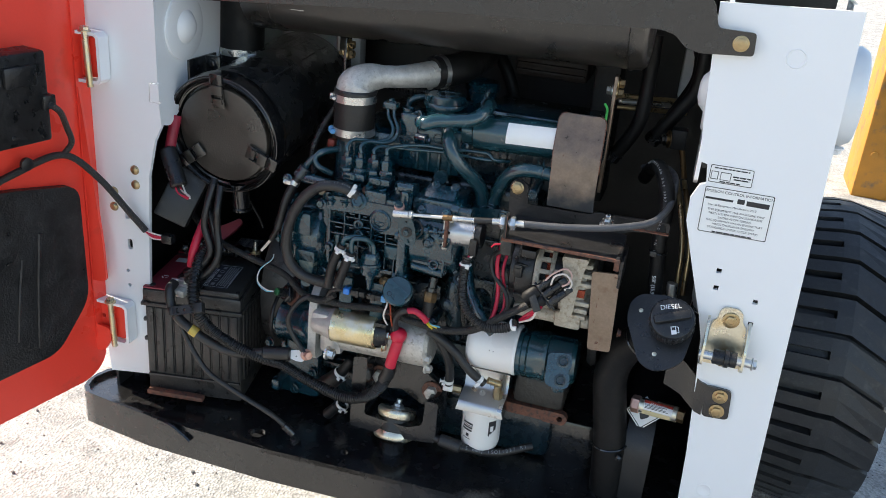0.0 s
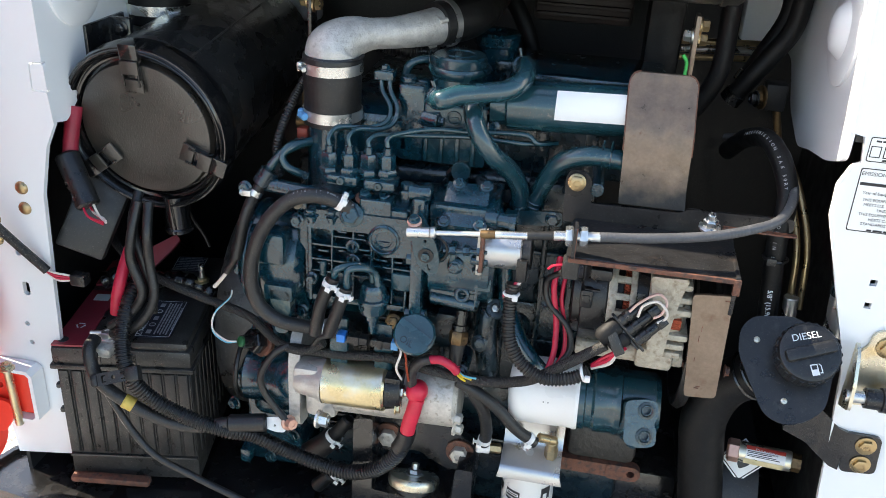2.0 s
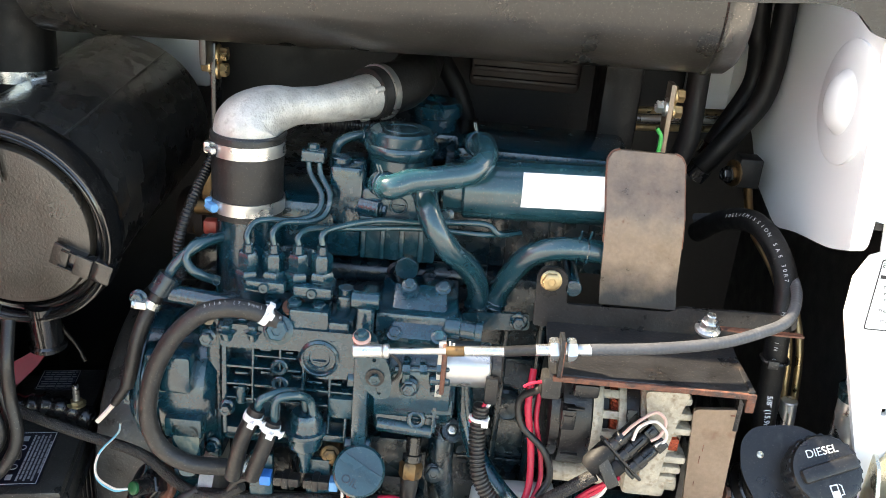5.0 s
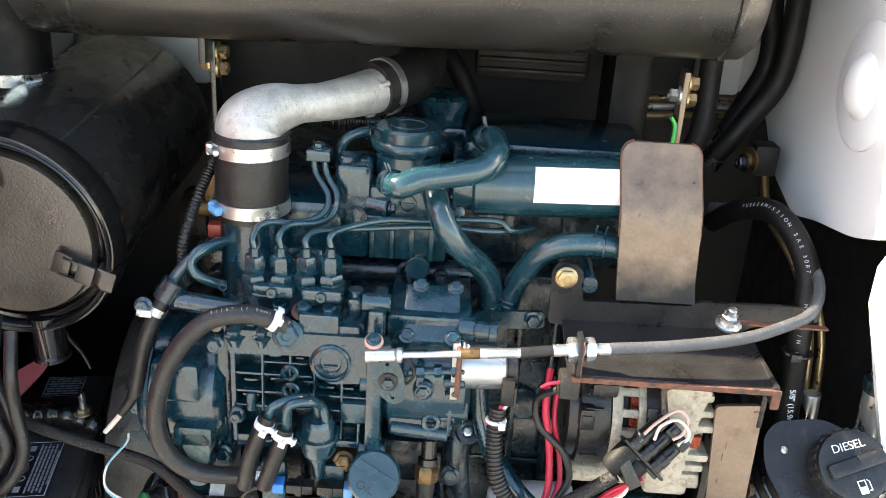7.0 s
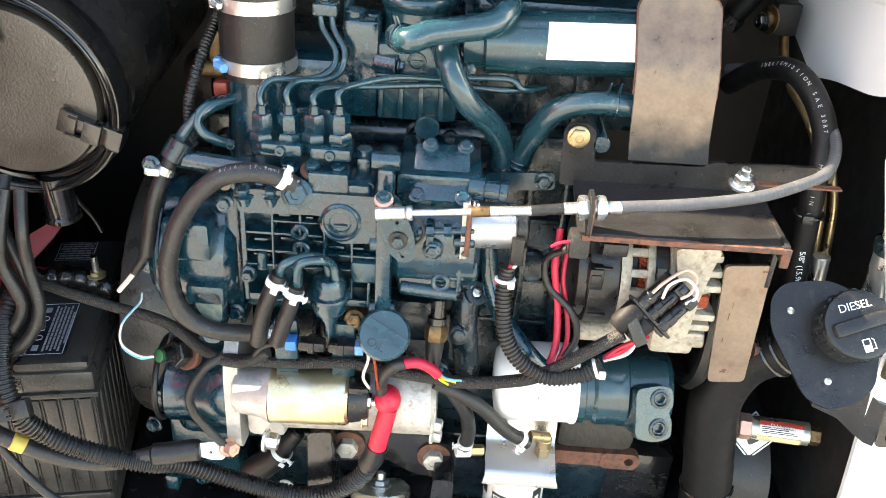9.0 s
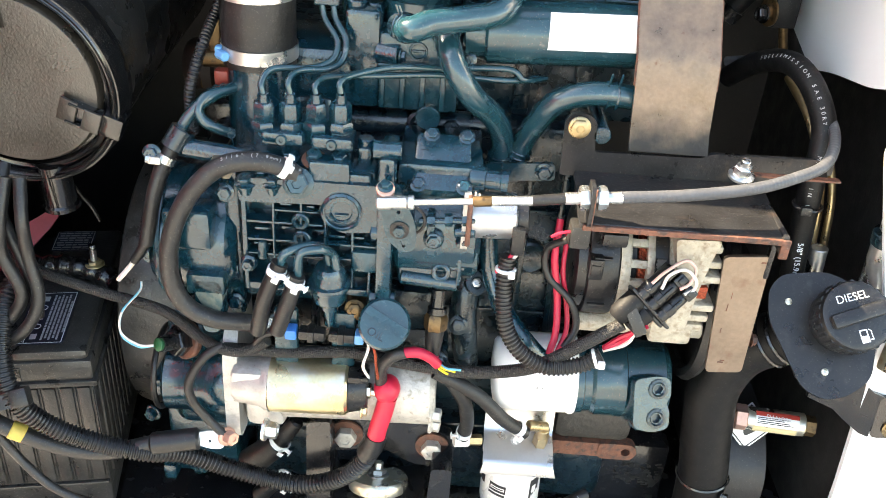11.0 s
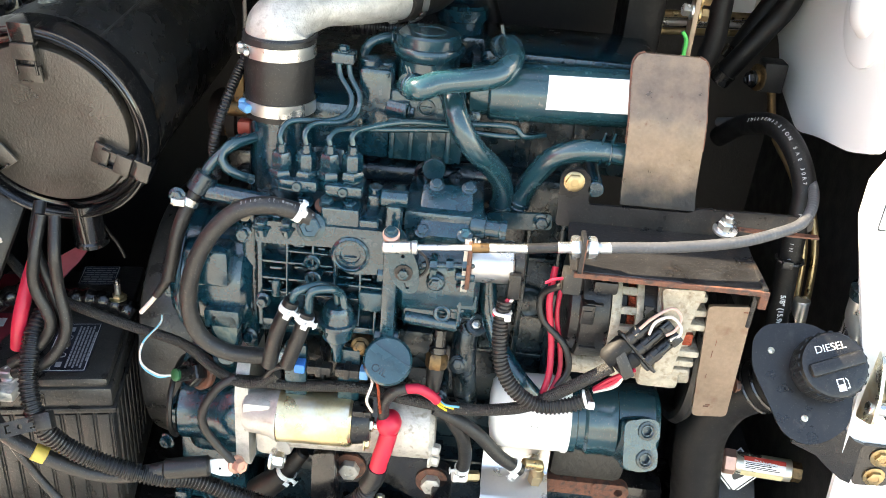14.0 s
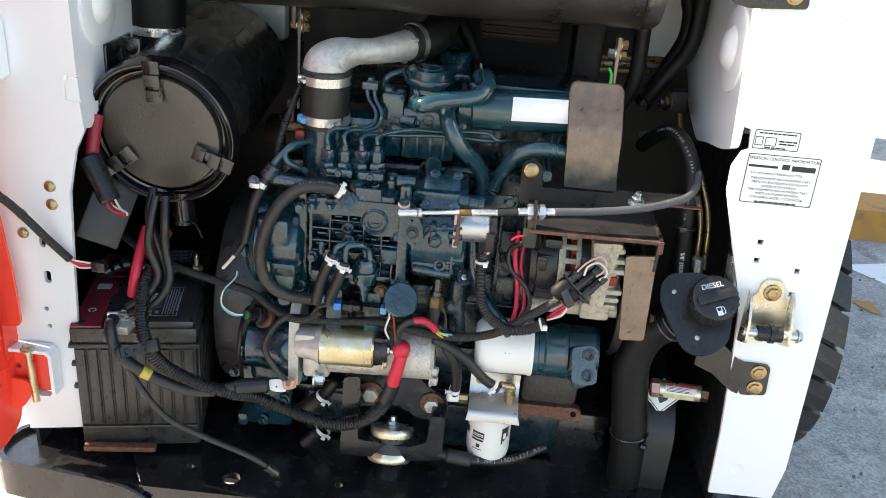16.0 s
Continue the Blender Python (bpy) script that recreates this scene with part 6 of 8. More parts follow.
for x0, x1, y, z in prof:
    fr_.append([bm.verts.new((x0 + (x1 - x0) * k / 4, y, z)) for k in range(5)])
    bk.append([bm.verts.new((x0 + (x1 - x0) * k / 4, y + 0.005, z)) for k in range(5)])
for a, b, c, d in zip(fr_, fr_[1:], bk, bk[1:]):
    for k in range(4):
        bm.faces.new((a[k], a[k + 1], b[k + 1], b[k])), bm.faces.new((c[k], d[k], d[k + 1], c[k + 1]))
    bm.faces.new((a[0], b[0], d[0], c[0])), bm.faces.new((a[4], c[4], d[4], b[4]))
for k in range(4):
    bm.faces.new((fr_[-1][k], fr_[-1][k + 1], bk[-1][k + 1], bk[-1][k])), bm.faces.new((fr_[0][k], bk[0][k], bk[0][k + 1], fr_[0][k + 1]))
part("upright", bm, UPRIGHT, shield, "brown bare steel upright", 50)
for s_ in (0, 1):
    sweep(bm := bm_(), [(q[s_], q[2] + 0.003, q[3]) for q in prof[3:]], 0.0018, 8, 4)
    part("rusty_edge", bm, RUST, shield)
TM = T((0, 0, 0.829)) @ Matrix.Rotation(radians(3.5), 4, "X")
plate(bm := bm_(), TM, rounded([(0.124, 0.05), (0.121, -0.05), (0.314, -0.052), (0.318, 0.05)], 0.006), 0.005)
part("tray", bm, RUST_PLATE, shield)
rs_ = random.Random(8)
near = [(0.128 + 0.0032 * k, -0.0506) for k in range(34)]
far = [(x, -0.0506 + (0.0034 - 0.00008 * k) * rs_.uniform(0.35, 1.0)) for k, (x, y) in enumerate(near)]
plate(bm := bm_(), TM @ T((0, 0, 0.0006)), near + far[::-1], 0.0006)
part("scuff", bm, SHEATH, shield, "pale worn paint along the front edge")
box(bm := bm_(), (0.124, -0.0545, -0.0054), (0.312, -0.0508, 0.0006), 0.001, TM)
part("rusty_edge", bm, RUST, shield)
box(bm := bm_(), (0.3125, -0.0515, 0.808), (0.3185, 0.045, 0.829), 0.002)
part("fold", bm, RUST_PLATE, shield)
box(bm := bm_(), (0.311, -0.0545, 0.806), (0.3195, -0.0512, 0.826), 0.001)
part("rusty_edge", bm, RUST, shield)
plate(bm := bm_(), T((0.131, 0, 0)) @ SIDE, rounded([(-0.0585, 0.826), (-0.034, 0.826), (-0.034, 0.866), (-0.0585, 0.866)], 0.005), 0.004)
part("cable_tab", bm, RUST_PLATE, shield, "steel cable tab with rusty edge")
box(bm := bm_(), (0.1305, -0.0595, 0.826), (0.1315, -0.0575, 0.866), 0)
part("rusty_edge", bm, RUST, shield)
box(bm := bm_(), (0.3, 0.026, 0.851), (0.385, 0.034, 0.853), 0)
part("arm_edge", bm, RUST, shield)
plate(bm := bm_(), FRONT @ T((0, 0, 0.017)), rounded([(0.2755, 0.782), (0.322, 0.786), (0.3265, 0.64), (0.288, 0.637)], 0.006), 0.005)
part("guard_flap", bm, SHIELD_MAT, shield)
for u, v, w, h in ((0.2915, 0.718, 0.0009, 0.009), (0.298, 0.651, 0.006, 0.0016), (0.3, 0.6535, 0.005, 0.0014), (0.313, 0.778, 0.005, 0.0016), (0.293, 0.733, 0.0006, 0.008), (0.2915, 0.69, 0.0008, 0.006)):
    box(bm := bm_(), (u, -0.0174, v), (u + w, -0.0169, v + h), 0)
    part("rust_mark", bm, RUST, shield)
box(bm := bm_(), (0.318, -0.018, 0.76), (0.324, 0.06, 0.81), 0.002)
part("flap_link", bm, RUST_PLATE, shield)
box(bm := bm_(), (0.262, 0.02, 0.655), (0.296, 0.026, 0.663), 0.001)
part("tie_bar", bm, RUST, shield)
hexa(bm := bm_(), (0.122, 0.0445, 0.882), (0, -1, 0.1), 0.0095, 0.008, 1.2)
part("bolt", bm, BRASS, shield, "brass coloured hexagon bolt")
hexa(bm := bm_(), (0.284, 0.022, 0.853), (0, -0.25, 1), 0.009, 0.013, 1.45)
cyl(bm, (0.284, 0.019, 0.864), (0.284, 0.017, 0.873), 0.005, seg=12)
part("nut", bm, STEEL, shield, "plated flange nut")
hexa(bm := bm_(), (0.333, 0.0, 0.672), (1, 0, 0), 0.006, 0.006)
part("bolt", bm, RUST, shield)

# ---- alternator ----
alt = thing("alternator", (0.2, 0.05, 0.67), "alternator with black rear cover and pale slotted casting", "alternator")
AL = aim((0.126, 0.05, 0.735), (1, 0, 0.02))
lathe(bm := bm_(), AL, [(0, 0), (0.05, 0), (0.056, 0.003), (0.058, 0.012), (0.0635, 0.014), (0.0645, 0.017), (0.0645, 0.043), (0.0625, 0.045), (0.05, 0.045)], 56)
cov = part("rear_cover", bm, PLASTIC, alt)
for z in (0.712, 0.768):
    box(bm := bm_(), (0.142, -0.0165, z - 0.0012), (0.16, -0.012, z + 0.0012), 0.0005)
    part("vent", bm, BLACK_MATT, cov)
box(bm := bm_(), (0.137, -0.019, 0.744), (0.152, 0.0, 0.768), 0.002)
box(bm, (0.139, -0.0205, 0.75), (0.149, -0.016, 0.762), 0.001)
part("socket", bm, PLASTIC, cov)
box(bm := bm_(), (0.146, -0.016, 0.782), (0.172, 0.02, 0.797), 0.003)
part("regulator", bm, PLASTIC, alt)
cyl(bm := bm_(), (0.168, 0.05, 0.736), (0.19, 0.05, 0.7365), 0.05, seg=40)
part("core", bm, BLACK_MATT, alt)
cyl(bm := bm_(), (0.19, 0.05, 0.7365), (0.226, 0.05, 0.737), 0.053, seg=40)
wind = part("winding", bm, COPPER, alt)
for k in range(36):
    a = 2 * math.pi * k / 36
    cyl(bm := bm_(), (0.19, 0.05 + 0.053 * math.cos(a), 0.7365 + 0.053 * math.sin(a)), (0.2, 0.05 + 0.053 * math.cos(a + 0.12), 0.7365 + 0.053 * math.sin(a + 0.12)), 0.0024, seg=6)
    part("strand", bm, COPPER, wind)
lathe(bm := bm_(), AL, [(0.056, 0.045), (0.0635, 0.045), (0.0645, 0.047), (0.0645, 0.054), (0.0635, 0.0555), (0.056, 0.0555)], 56)
lathe(bm, AL, [(0.056, 0.0715), (0.0635, 0.0715), (0.0645, 0.073), (0.0645, 0.0775), (0.0635, 0.079), (0.056, 0.079)], 56)
cage = part("cage", bm, ALT_CAST, alt)
for k in range(18):
    a = 2 * math.pi * (k + 0.35) / 18
    box(bm := bm_(), (0.178, -0.0042, 0.056), (0.2, 0.0042, 0.0638), 0.0012, T((0, 0.05, 0.736)) @ Matrix.Rotation(a, 4, "X"))
    part("cage_bar", bm, ALT_CAST, cage)
cyl(bm := bm_(), (0.203, 0.05, 0.737), (0.219, 0.05, 0.737), 0.0605, seg=48)
lam = part("lamination", bm, RUST_PLATE, alt, "dark laminated stator core")
box(bm := bm_(), (0.205, -0.0118, 0.73), (0.214, -0.0105, 0.77), 0)
part("tag", bm, STEEL, lam)
lathe(bm := bm_(), aim((0.219, 0.05, 0.737), (1, 0, 0)), [(0.05, 0), (0.064, 0.0), (0.0645, 0.002), (0.064, 0.024), (0.058, 0.042), (0.045, 0.05), (0.02, 0.052), (0, 0.052)], 44)
front = part("front_housing", bm, ALT_CAST, alt)
plate(bm := bm_(), FRONT @ T((0, 0, 0.021)), rounded([(0.216, 0.8), (0.262, 0.802), (0.256, 0.78), (0.25, 0.74), (0.246, 0.69), (0.226, 0.69), (0.225, 0.76)], 0.006), 0.05)
bmesh.ops.bevel(bm, geom=[e for e in bm.edges if e.is_manifold and e.calc_face_angle(0) > 1], offset=0.003, segments=2, affect="EDGES")
part("lug", bm, ALT_CAST, front)
for k, z in enumerate((0.688, 0.702, 0.717, 0.752, 0.768, 0.784)):
    box(bm := bm_(), (0.244, -0.017 + 0.003 * abs(k - 2.5), z - 0.0045), (0.274 - 0.002 * abs(k - 2.5), 0.03, z + 0.0045), 0.003)
    part("fin", bm, ALT_CAST, front)
box(bm := bm_(), (0.246, -0.014, 0.728), (0.262, 0.0, 0.742), 0.001)
part("winding", bm, COPPER, front)
cyl(bm := bm_(), (0.14, 0.02, 0.668), (0.275, 0.015, 0.672), 0.012, seg=18)
box(bm, (0.215, -0.005, 0.66), (0.262, 0.03, 0.69), 0.006)
part("mount_lug", bm, ALT_CAST, alt)
lathe(bm := bm_(), aim((0.282, 0.05, 0.737), (1, 0, 0)), [(0, 0), (0.034, 0), (0.036, 0.003), (0.03, 0.01), (0.036, 0.017), (0.034, 0.02), (0, 0.02)], 32)
part("pulley", bm, RUST_PLATE, alt)
ring(bm := bm_(), aim((0.294, 0.12, 0.66), (1, 0, 0)), 0.105, 0.009, 48, 6)
single("drive_belt", bm, RUBBER, "black rubber drive belt beside the alternator", "belt")

alt.location.x += 0.007

# connector cluster at the alternator
plug = thing("wiring_plug", (0.2, -0.04, 0.69), "black multi pin wiring connector in front of alternator", "connector")
KM = aim((0.206, -0.042, 0.738), (0.1, -0.9, 0.35)) @ Matrix.Rotation(radians(44), 4, "Z") @ Matrix.Diagonal((0.92, 0.92, 0.92, 1))
KB = KM @ Matrix(((0, 0, 1, 0), (1, 0, 0, 0), (0, 1, 0, 0), (0, 0, 0, 1)))
lathe(bm := bm_(), KB @ T((0.011, -0.004, 0)), [(0, -0.05), (0.008, -0.05), (0.0125, -0.044), (0.013, -0.02), (0.011, -0.017), (0, -0.017)], 22)
lathe(bm, KB @ T((-0.008, -0.004, 0)), [(0, -0.046), (0.008, -0.046), (0.011, -0.04), (0.0115, -0.02), (0.009, -0.017), (0, -0.017)], 22)
part("back_shell", bm, RUBBER_SHADED, plug)
box(bm := bm_(), (-0.0165, -0.036, -0.012), (-0.0125, 0.026, 0.006), 0.0016, KM)
box(bm, (-0.0205, -0.03, -0.01), (-0.0165, 0.018, 0.004), 0.0012, KM)
part("collar", bm, PLASTIC, plug)
for v_, l_ in ((0.013, 0.034), (-0.003, 0.038), (-0.02, 0.036)):
    lathe(bm := bm_(), KB @ T((v_, 0.001, 0)), [(0, -0.014), (0.0078, -0.014), (0.0078, -0.006), (0.0086, -0.005), (0.0086, 0.004), (0.0076, 0.005), (0.0076, l_ - 0.014), (0.0066, l_ - 0.0125), (0, l_ - 0.0125)], 20)
    part("barrel", bm, PLASTIC, plug)
    box(bm := bm_(), (l_ - 0.016, v_ - 0.0068, -0.007), (l_ - 0.002, v_ + 0.0068, 0.0105), 0.0014, KM)
    box(bm, (l_ - 0.0125, v_ - 0.0035, 0.0105), (l_ - 0.0045, v_ + 0.0035, 0.0128), 0.0008, KM)
    part("socket", bm, PLASTIC, plug)
    box(bm := bm_(), (-0.006, v_ - 0.002, 0.0075), (l_ - 0.02, v_ + 0.002, 0.0108), 0.0008, KM)
    part("latch_arm", bm, PLASTIC, plug)
box(bm := bm_(), (-0.04, -0.032, 0.004), (-0.026, 0.002, 0.0085), 0.0015, KM @ Matrix.Rotation(radians(-18), 4, "Z"))
part("lock_clip", bm, GREY_BOX, plug, "grey plastic lock clip")
for k, (m_, hi) in enumerate(((WIRE_PINK, 0.046), (WIRE_WHITE, 0.039))):
    sweep(bm := bm_(), [KM @ Vector((0.004 + 0.004 * k, 0.018 - 0.012 * k, 0.01)), KM @ Vector((0.022, 0.02 - 0.006 * k, 0.016)), KM @ Vector((hi, 0.014 - 0.007 * k, 0.016)), KM @ Vector((hi + 0.002, -0.002 - 0.008 * k, 0.014)), KM @ Vector((0.034, -0.01 - 0.008 * k, 0.012)), KM @ Vector((0.022, -0.008 - 0.008 * k, 0.01))], 0.0017, 7)
    part("wire", bm, m_, plug)
for k, m_ in enumerate((RED_WIRE, RED_WIRE, WIRE_WHITE)):
    sweep(bm := bm_(), [KM @ Vector((-0.03, -0.018 + 0.007 * k, 0.004)), (0.178 + 0.004 * k, -0.05, 0.69 - 0.003 * k), (0.163, -0.046, 0.672 - 0.002 * k)], 0.0024, 7)
    part("wire", bm, m_, plug)
plug.location += Vector((0.006, 0.006, 0.005))
ign = thing("small_plug", (0.132, -0.02, 0.775), "small black plug with a red wire", "connector")
box(bm := bm_(), (0.118, -0.03, 0.785), (0.138, -0.008, 0.81), 0.003)
part("housing", bm, GREY_BOX, ign)
sweep(bm := bm_(), [(0.118, -0.025, 0.802), (0.108, -0.026, 0.8), (0.102, -0.02, 0.792)], 0.0016, 6)
part("wire", bm, RED_WIRE, ign)
sweep(bm := bm_(), [(0.12, -0.012, 0.786), (0.102, 0.0, 0.765), (0.106, -0.004, 0.737), (0.133, -0.012, 0.711), (0.141, -0.02, 0.685), (0.13, -0.03, 0.665)], 0.0038, 10)
part("lead", bm, RUBBER, ign)
for pts, r in (([(0.114, 0.02, 0.79), (0.111, 0.0, 0.757), (0.119, -0.006, 0.712), (0.121, -0.02, 0.677), (0.116, -0.03, 0.655)], 0.0038), ([(0.124, 0.02, 0.775), (0.122, 0.004, 0.74), (0.13, 0.0, 0.704), (0.133, -0.012, 0.675), (0.124, -0.028, 0.655)], 0.0028)):
    sweep(bm := bm_(), pts, r, 12)
    single("charging_cable", bm, RED_WIRE, "red insulated charging cable to the alternator", "cable", "red cables")

# ---- oil filter ----
of = thing("oil_filter", (0.11, 0.05, 0.505), "white spin-on oil filter can with black print", "filter")
FM = aim((0.162, 0.05, 0.562), (-1, 0, -0.03))
lathe(bm := bm_(), FM, [(0.0, 0), (0.0465, 0), (0.048, 0.002), (0.048, 0.006), (0.0465, 0.008), (0.0465, 0.075), (0.044, 0.087), (0.036, 0.0945), (0.02, 0.097), (0, 0.097)], 56)
part("can", bm, WHITE_CAN, of)
for u, h, w in ((0.036, 0.012, 0.0012), (0.0425, 0.012, 0.0012), (0.03, 0.006, 0.003)):
    lathe_m = aim((0.158 - u - w / 2, 0.05, 0.557), (0, -0.86, 0.5))
    box(bm := bm_(), (-w / 2, -h / 2 - 0.004, 0.0464), (w / 2, h / 2 - 0.004, 0.0469), 0, lathe_m)
    part("print", bm, INK, of)
lathe(bm := bm_(), aim((0.158, 0.052, 0.558), (1, 0, 0.05)), [(0.04, 0), (0.045, 0.001), (0.045, 0.012), (0.042, 0.014), (0.042, 0.022), (0.046, 0.026), (0.046, 0.05), (0.0475, 0.052), (0.0475, 0.06), (0.044, 0.062), (0.044, 0.105), (0.038, 0.112), (0, 0.112)], 48)
bmesh.ops.translate(bm, vec=(0, 0, 0.006), verts=bm.verts)
oh = part("oil_filter_head", bm, TEAL_GLOSS, eng, "teal cast oil filter head")
of.location.z += 0.006
EM = aim((0.2475, -0.005, 0.5765), (0.2, -0.85, 0.4))
plate(bm := bm_(), EM, rounded([(-0.024, 0.03), (0.004, 0.032), (0.019, 0.028), (0.02, 0.008), (0.014, 0.0), (0.018, -0.01), (0.017, -0.03), (-0.004, -0.033), (-0.026, -0.026)], 0.008), 0.04,
      [circle2(0.004, 0.017, 0.0062, 6), circle2(0.002, -0.017, 0.0062, 6)])
part("ear", bm, TEAL, oh)
for u_, v_ in ((0.004, 0.017), (0.002, -0.017)):
    lathe(bm := bm_(), EM @ T((u_, v_, 0)), [(0.0118, -0.001), (0.0115, 0.0015), (0.0085, 0.0018), (0.0065, 0.0)], 24)
    cyl(bm, EM @ Vector((u_, v_, -0.012)), EM @ Vector((u_, v_, -0.005)), 0.0068, seg=12)
    part("plug", bm, TEAL_DARK, oh)
box(bm := bm_(), (0.232, 0.02, 0.516), (0.256, 0.05, 0.531), 0.003)
hexa(bm, (0.242, 0.022, 0.522), (0, -1, 0), 0.006, 0.006)
part("lug", bm, TEAL, oh)
plate(bm := bm_(), T((0, 0, 0.436)), rounded([(0.14, 0.075), (0.25, 0.075), (0.25, 0.2), (0.14, 0.2)], 0.012), 0.022)
plate(bm, FRONT @ T((0.236, 0.425, -0.0735)), rounded([(-0.02, -0.013), (0.024, -0.013), (0.032, 0), (0.024, 0.013), (-0.02, 0.013)], 0.008), 0.014, [circle2(0.016, 0, 0.006, 14)])
single("mount_pad", bm, RUST, "rusty iron mounting pad on the oil pan", "mounting pad")
box(bm := bm_(), (0.155, 0.075, 0.438), (0.255, 0.16, 0.5), 0.012)
single("timing_plate", bm, GREASE, "oily dirt caked casting under the filter", "casting")

# ---- starter ----
st = thing("starter_motor", (-0.1, 0.0, 0.52), "starter motor with gold plated solenoid and grey casting", "starter motor")
cyl(bm := bm_(), (-0.181, -0.002, 0.568), (-0.091, -0.002, 0.571), 0.0325, seg=48, bev=0.003)
part("solenoid", bm, YELLOW_ZINC, st, "iridescent yellow plated solenoid can")
cyl(bm := bm_(), (-0.092, -0.002, 0.571), (-0.07, -0.002, 0.572), 0.029, 0.026, seg=40, bev=0.002)
part("solenoid_cap", bm, PLASTIC, st)
lathe(bm := bm_(), aim((-0.179, -0.002, 0.568), (-1, 0, 0)), [(0.033, 0), (0.031, 0.006), (0.028, 0.01), (0.025, 0.034), (0.02, 0.042), (0, 0.042)], 36)
box(bm, (-0.222, -0.022, 0.548), (-0.178, 0.02, 0.594), 0.008)
box(bm, (-0.212, -0.004, 0.5), (-0.165, 0.05, 0.56), 0.01)
part("nose_casting", bm, STARTER_CAST, st)
plate(bm := bm_(), T((-0.217, 0, 0)) @ SIDE, rounded([(-0.004, 0.482), (0.07, 0.47), (0.08, 0.64), (0.03, 0.64), (0.004, 0.62), (-0.006, 0.59), (-0.008, 0.5)], 0.014), 0.016)
part("flange", bm, ALU, st)
cyl(bm := bm_(), (-0.175, 0.03, 0.545), (-0.004, 0.03, 0.552), 0.042, seg=40, bev=0.006)
part("motor_body", bm, CASTING, st)
lathe(bm := bm_(), aim((-0.05, 0.03, 0.55), (1, 0, 0.04)), [(0.0425, 0), (0.0435, 0.001), (0.0435, 0.05), (0.036, 0.056), (0, 0.056)], 40)
part("end_cap", bm, CASTING, st)
for y, z in ((-0.012, 0.535), (0.0, 0.508)):
    hexa(bm := bm_(), (0.002, y + 0.01, z + 0.004), (1, -0.2, 0), 0.008, 0.012)
    part("bolt", bm, CASTING, st)
for z, y in ((0.515, -0.022), (0.642, 0.012)):
    hexa(bm := bm_(), (-0.186, y, z), (1, -0.1, 0), 0.01, 0.016)
    part("bolt", bm, STEEL, st)
cyl(bm := bm_(), (-0.076, -0.012, 0.575), (-0.058, -0.014, 0.575), 0.005, seg=12)
hexa(bm, (-0.074, -0.012, 0.575), (1, 0, 0), 0.009, 0.008)
hexa(bm, (-0.076, -0.02, 0.553), (1, 0, 0), 0.007, 0.007)
part("terminal", bm, YELLOW_ZINC, st)
box(bm := bm_(), (-0.09, -0.03, 0.598), (-0.068, -0.01, 0.606), 0.002)
part("spade_clip", bm, PLASTIC, st)
st.location += Vector((-0.005, -0.005, 0.0))
# bell housing, pan, flywheel cover
box(bm := bm_(), (-0.322, 0.045, 0.44), (-0.24, 0.25, 0.59), 0.02, None, 4)
lathe(bm, aim((-0.318, 0.042, 0.527), (1, 0, 0.02)), [(0, 0), (0.036, 0), (0.041, 0.004), (0.041, 0.03), (0.0435, 0.034), (0.0435, 0.05), (0.05, 0.06), (0.05, 0.084), (0, 0.084)], 40)
lathe(bm, aim((-0.283, 0.06, 0.585), (-0.5, -0.75, 0.35)), [(0.031, -0.03), (0.029, 0.022), (0.026, 0.025), (0, 0.025)], 28)
box(bm, (-0.34, 0.07, 0.335), (-0.25, 0.2, 0.46), 0.01)
for z in (0.5, 0.36):
    box(bm, (-0.338, 0.03, z), (-0.32, 0.08, z + 0.025), 0.005)
part("bell_housing", bm, TEAL, eng)
for x, y, z in ((-0.341, 0.035, 0.47), (-0.3, 0.066, 0.352), (-0.222, 0.03, 0.48), (-0.26, 0.066, 0.4)):
    hexa(bm := bm_(), (x, y, z), (-0.4, -1, 0), 0.008, 0.009)
    part("bolt", bm, TEAL_DUSTY, eng)
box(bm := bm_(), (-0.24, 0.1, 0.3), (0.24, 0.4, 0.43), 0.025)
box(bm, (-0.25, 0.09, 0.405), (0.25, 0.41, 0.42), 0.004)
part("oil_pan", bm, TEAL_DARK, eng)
FWM = aim((-0.3, 0.272, 0.525), (-1, 0, 0))
lathe(bm := bm_(), FWM, [(0.15, 0), (0.186, 0.0), (0.188, 0.004), (0.188, 0.082), (0.185, 0.092), (0.178, 0.096), (0.168, 0.095), (0.16, 0.086), (0.12, 0.084), (0.06, 0.094), (0, 0.094)], 64)
fwc = thing("flywheel_cover", (-0.35, 0.27, 0.41), "round dusty black flywheel cover behind the battery", "cover")
part("shell", bm, BATTERY, fwc)
ring(bm := bm_(), aim((-0.325, 0.055, 0.53), (1, 0, 0)), 0.05, 0.0035, 40, 6)
part("seal", bm, RUBBER, fwc)
for a_ in (1.2, 2.2, 3.2):
    hexa(bm := bm_(), FWM @ Vector((0.155 * math.cos(a_), 0.155 * math.sin(a_), 0.084)), (-1, 0, 0), 0.006, 0.006)
    part("bolt", bm, OLD_BRASS, fwc)

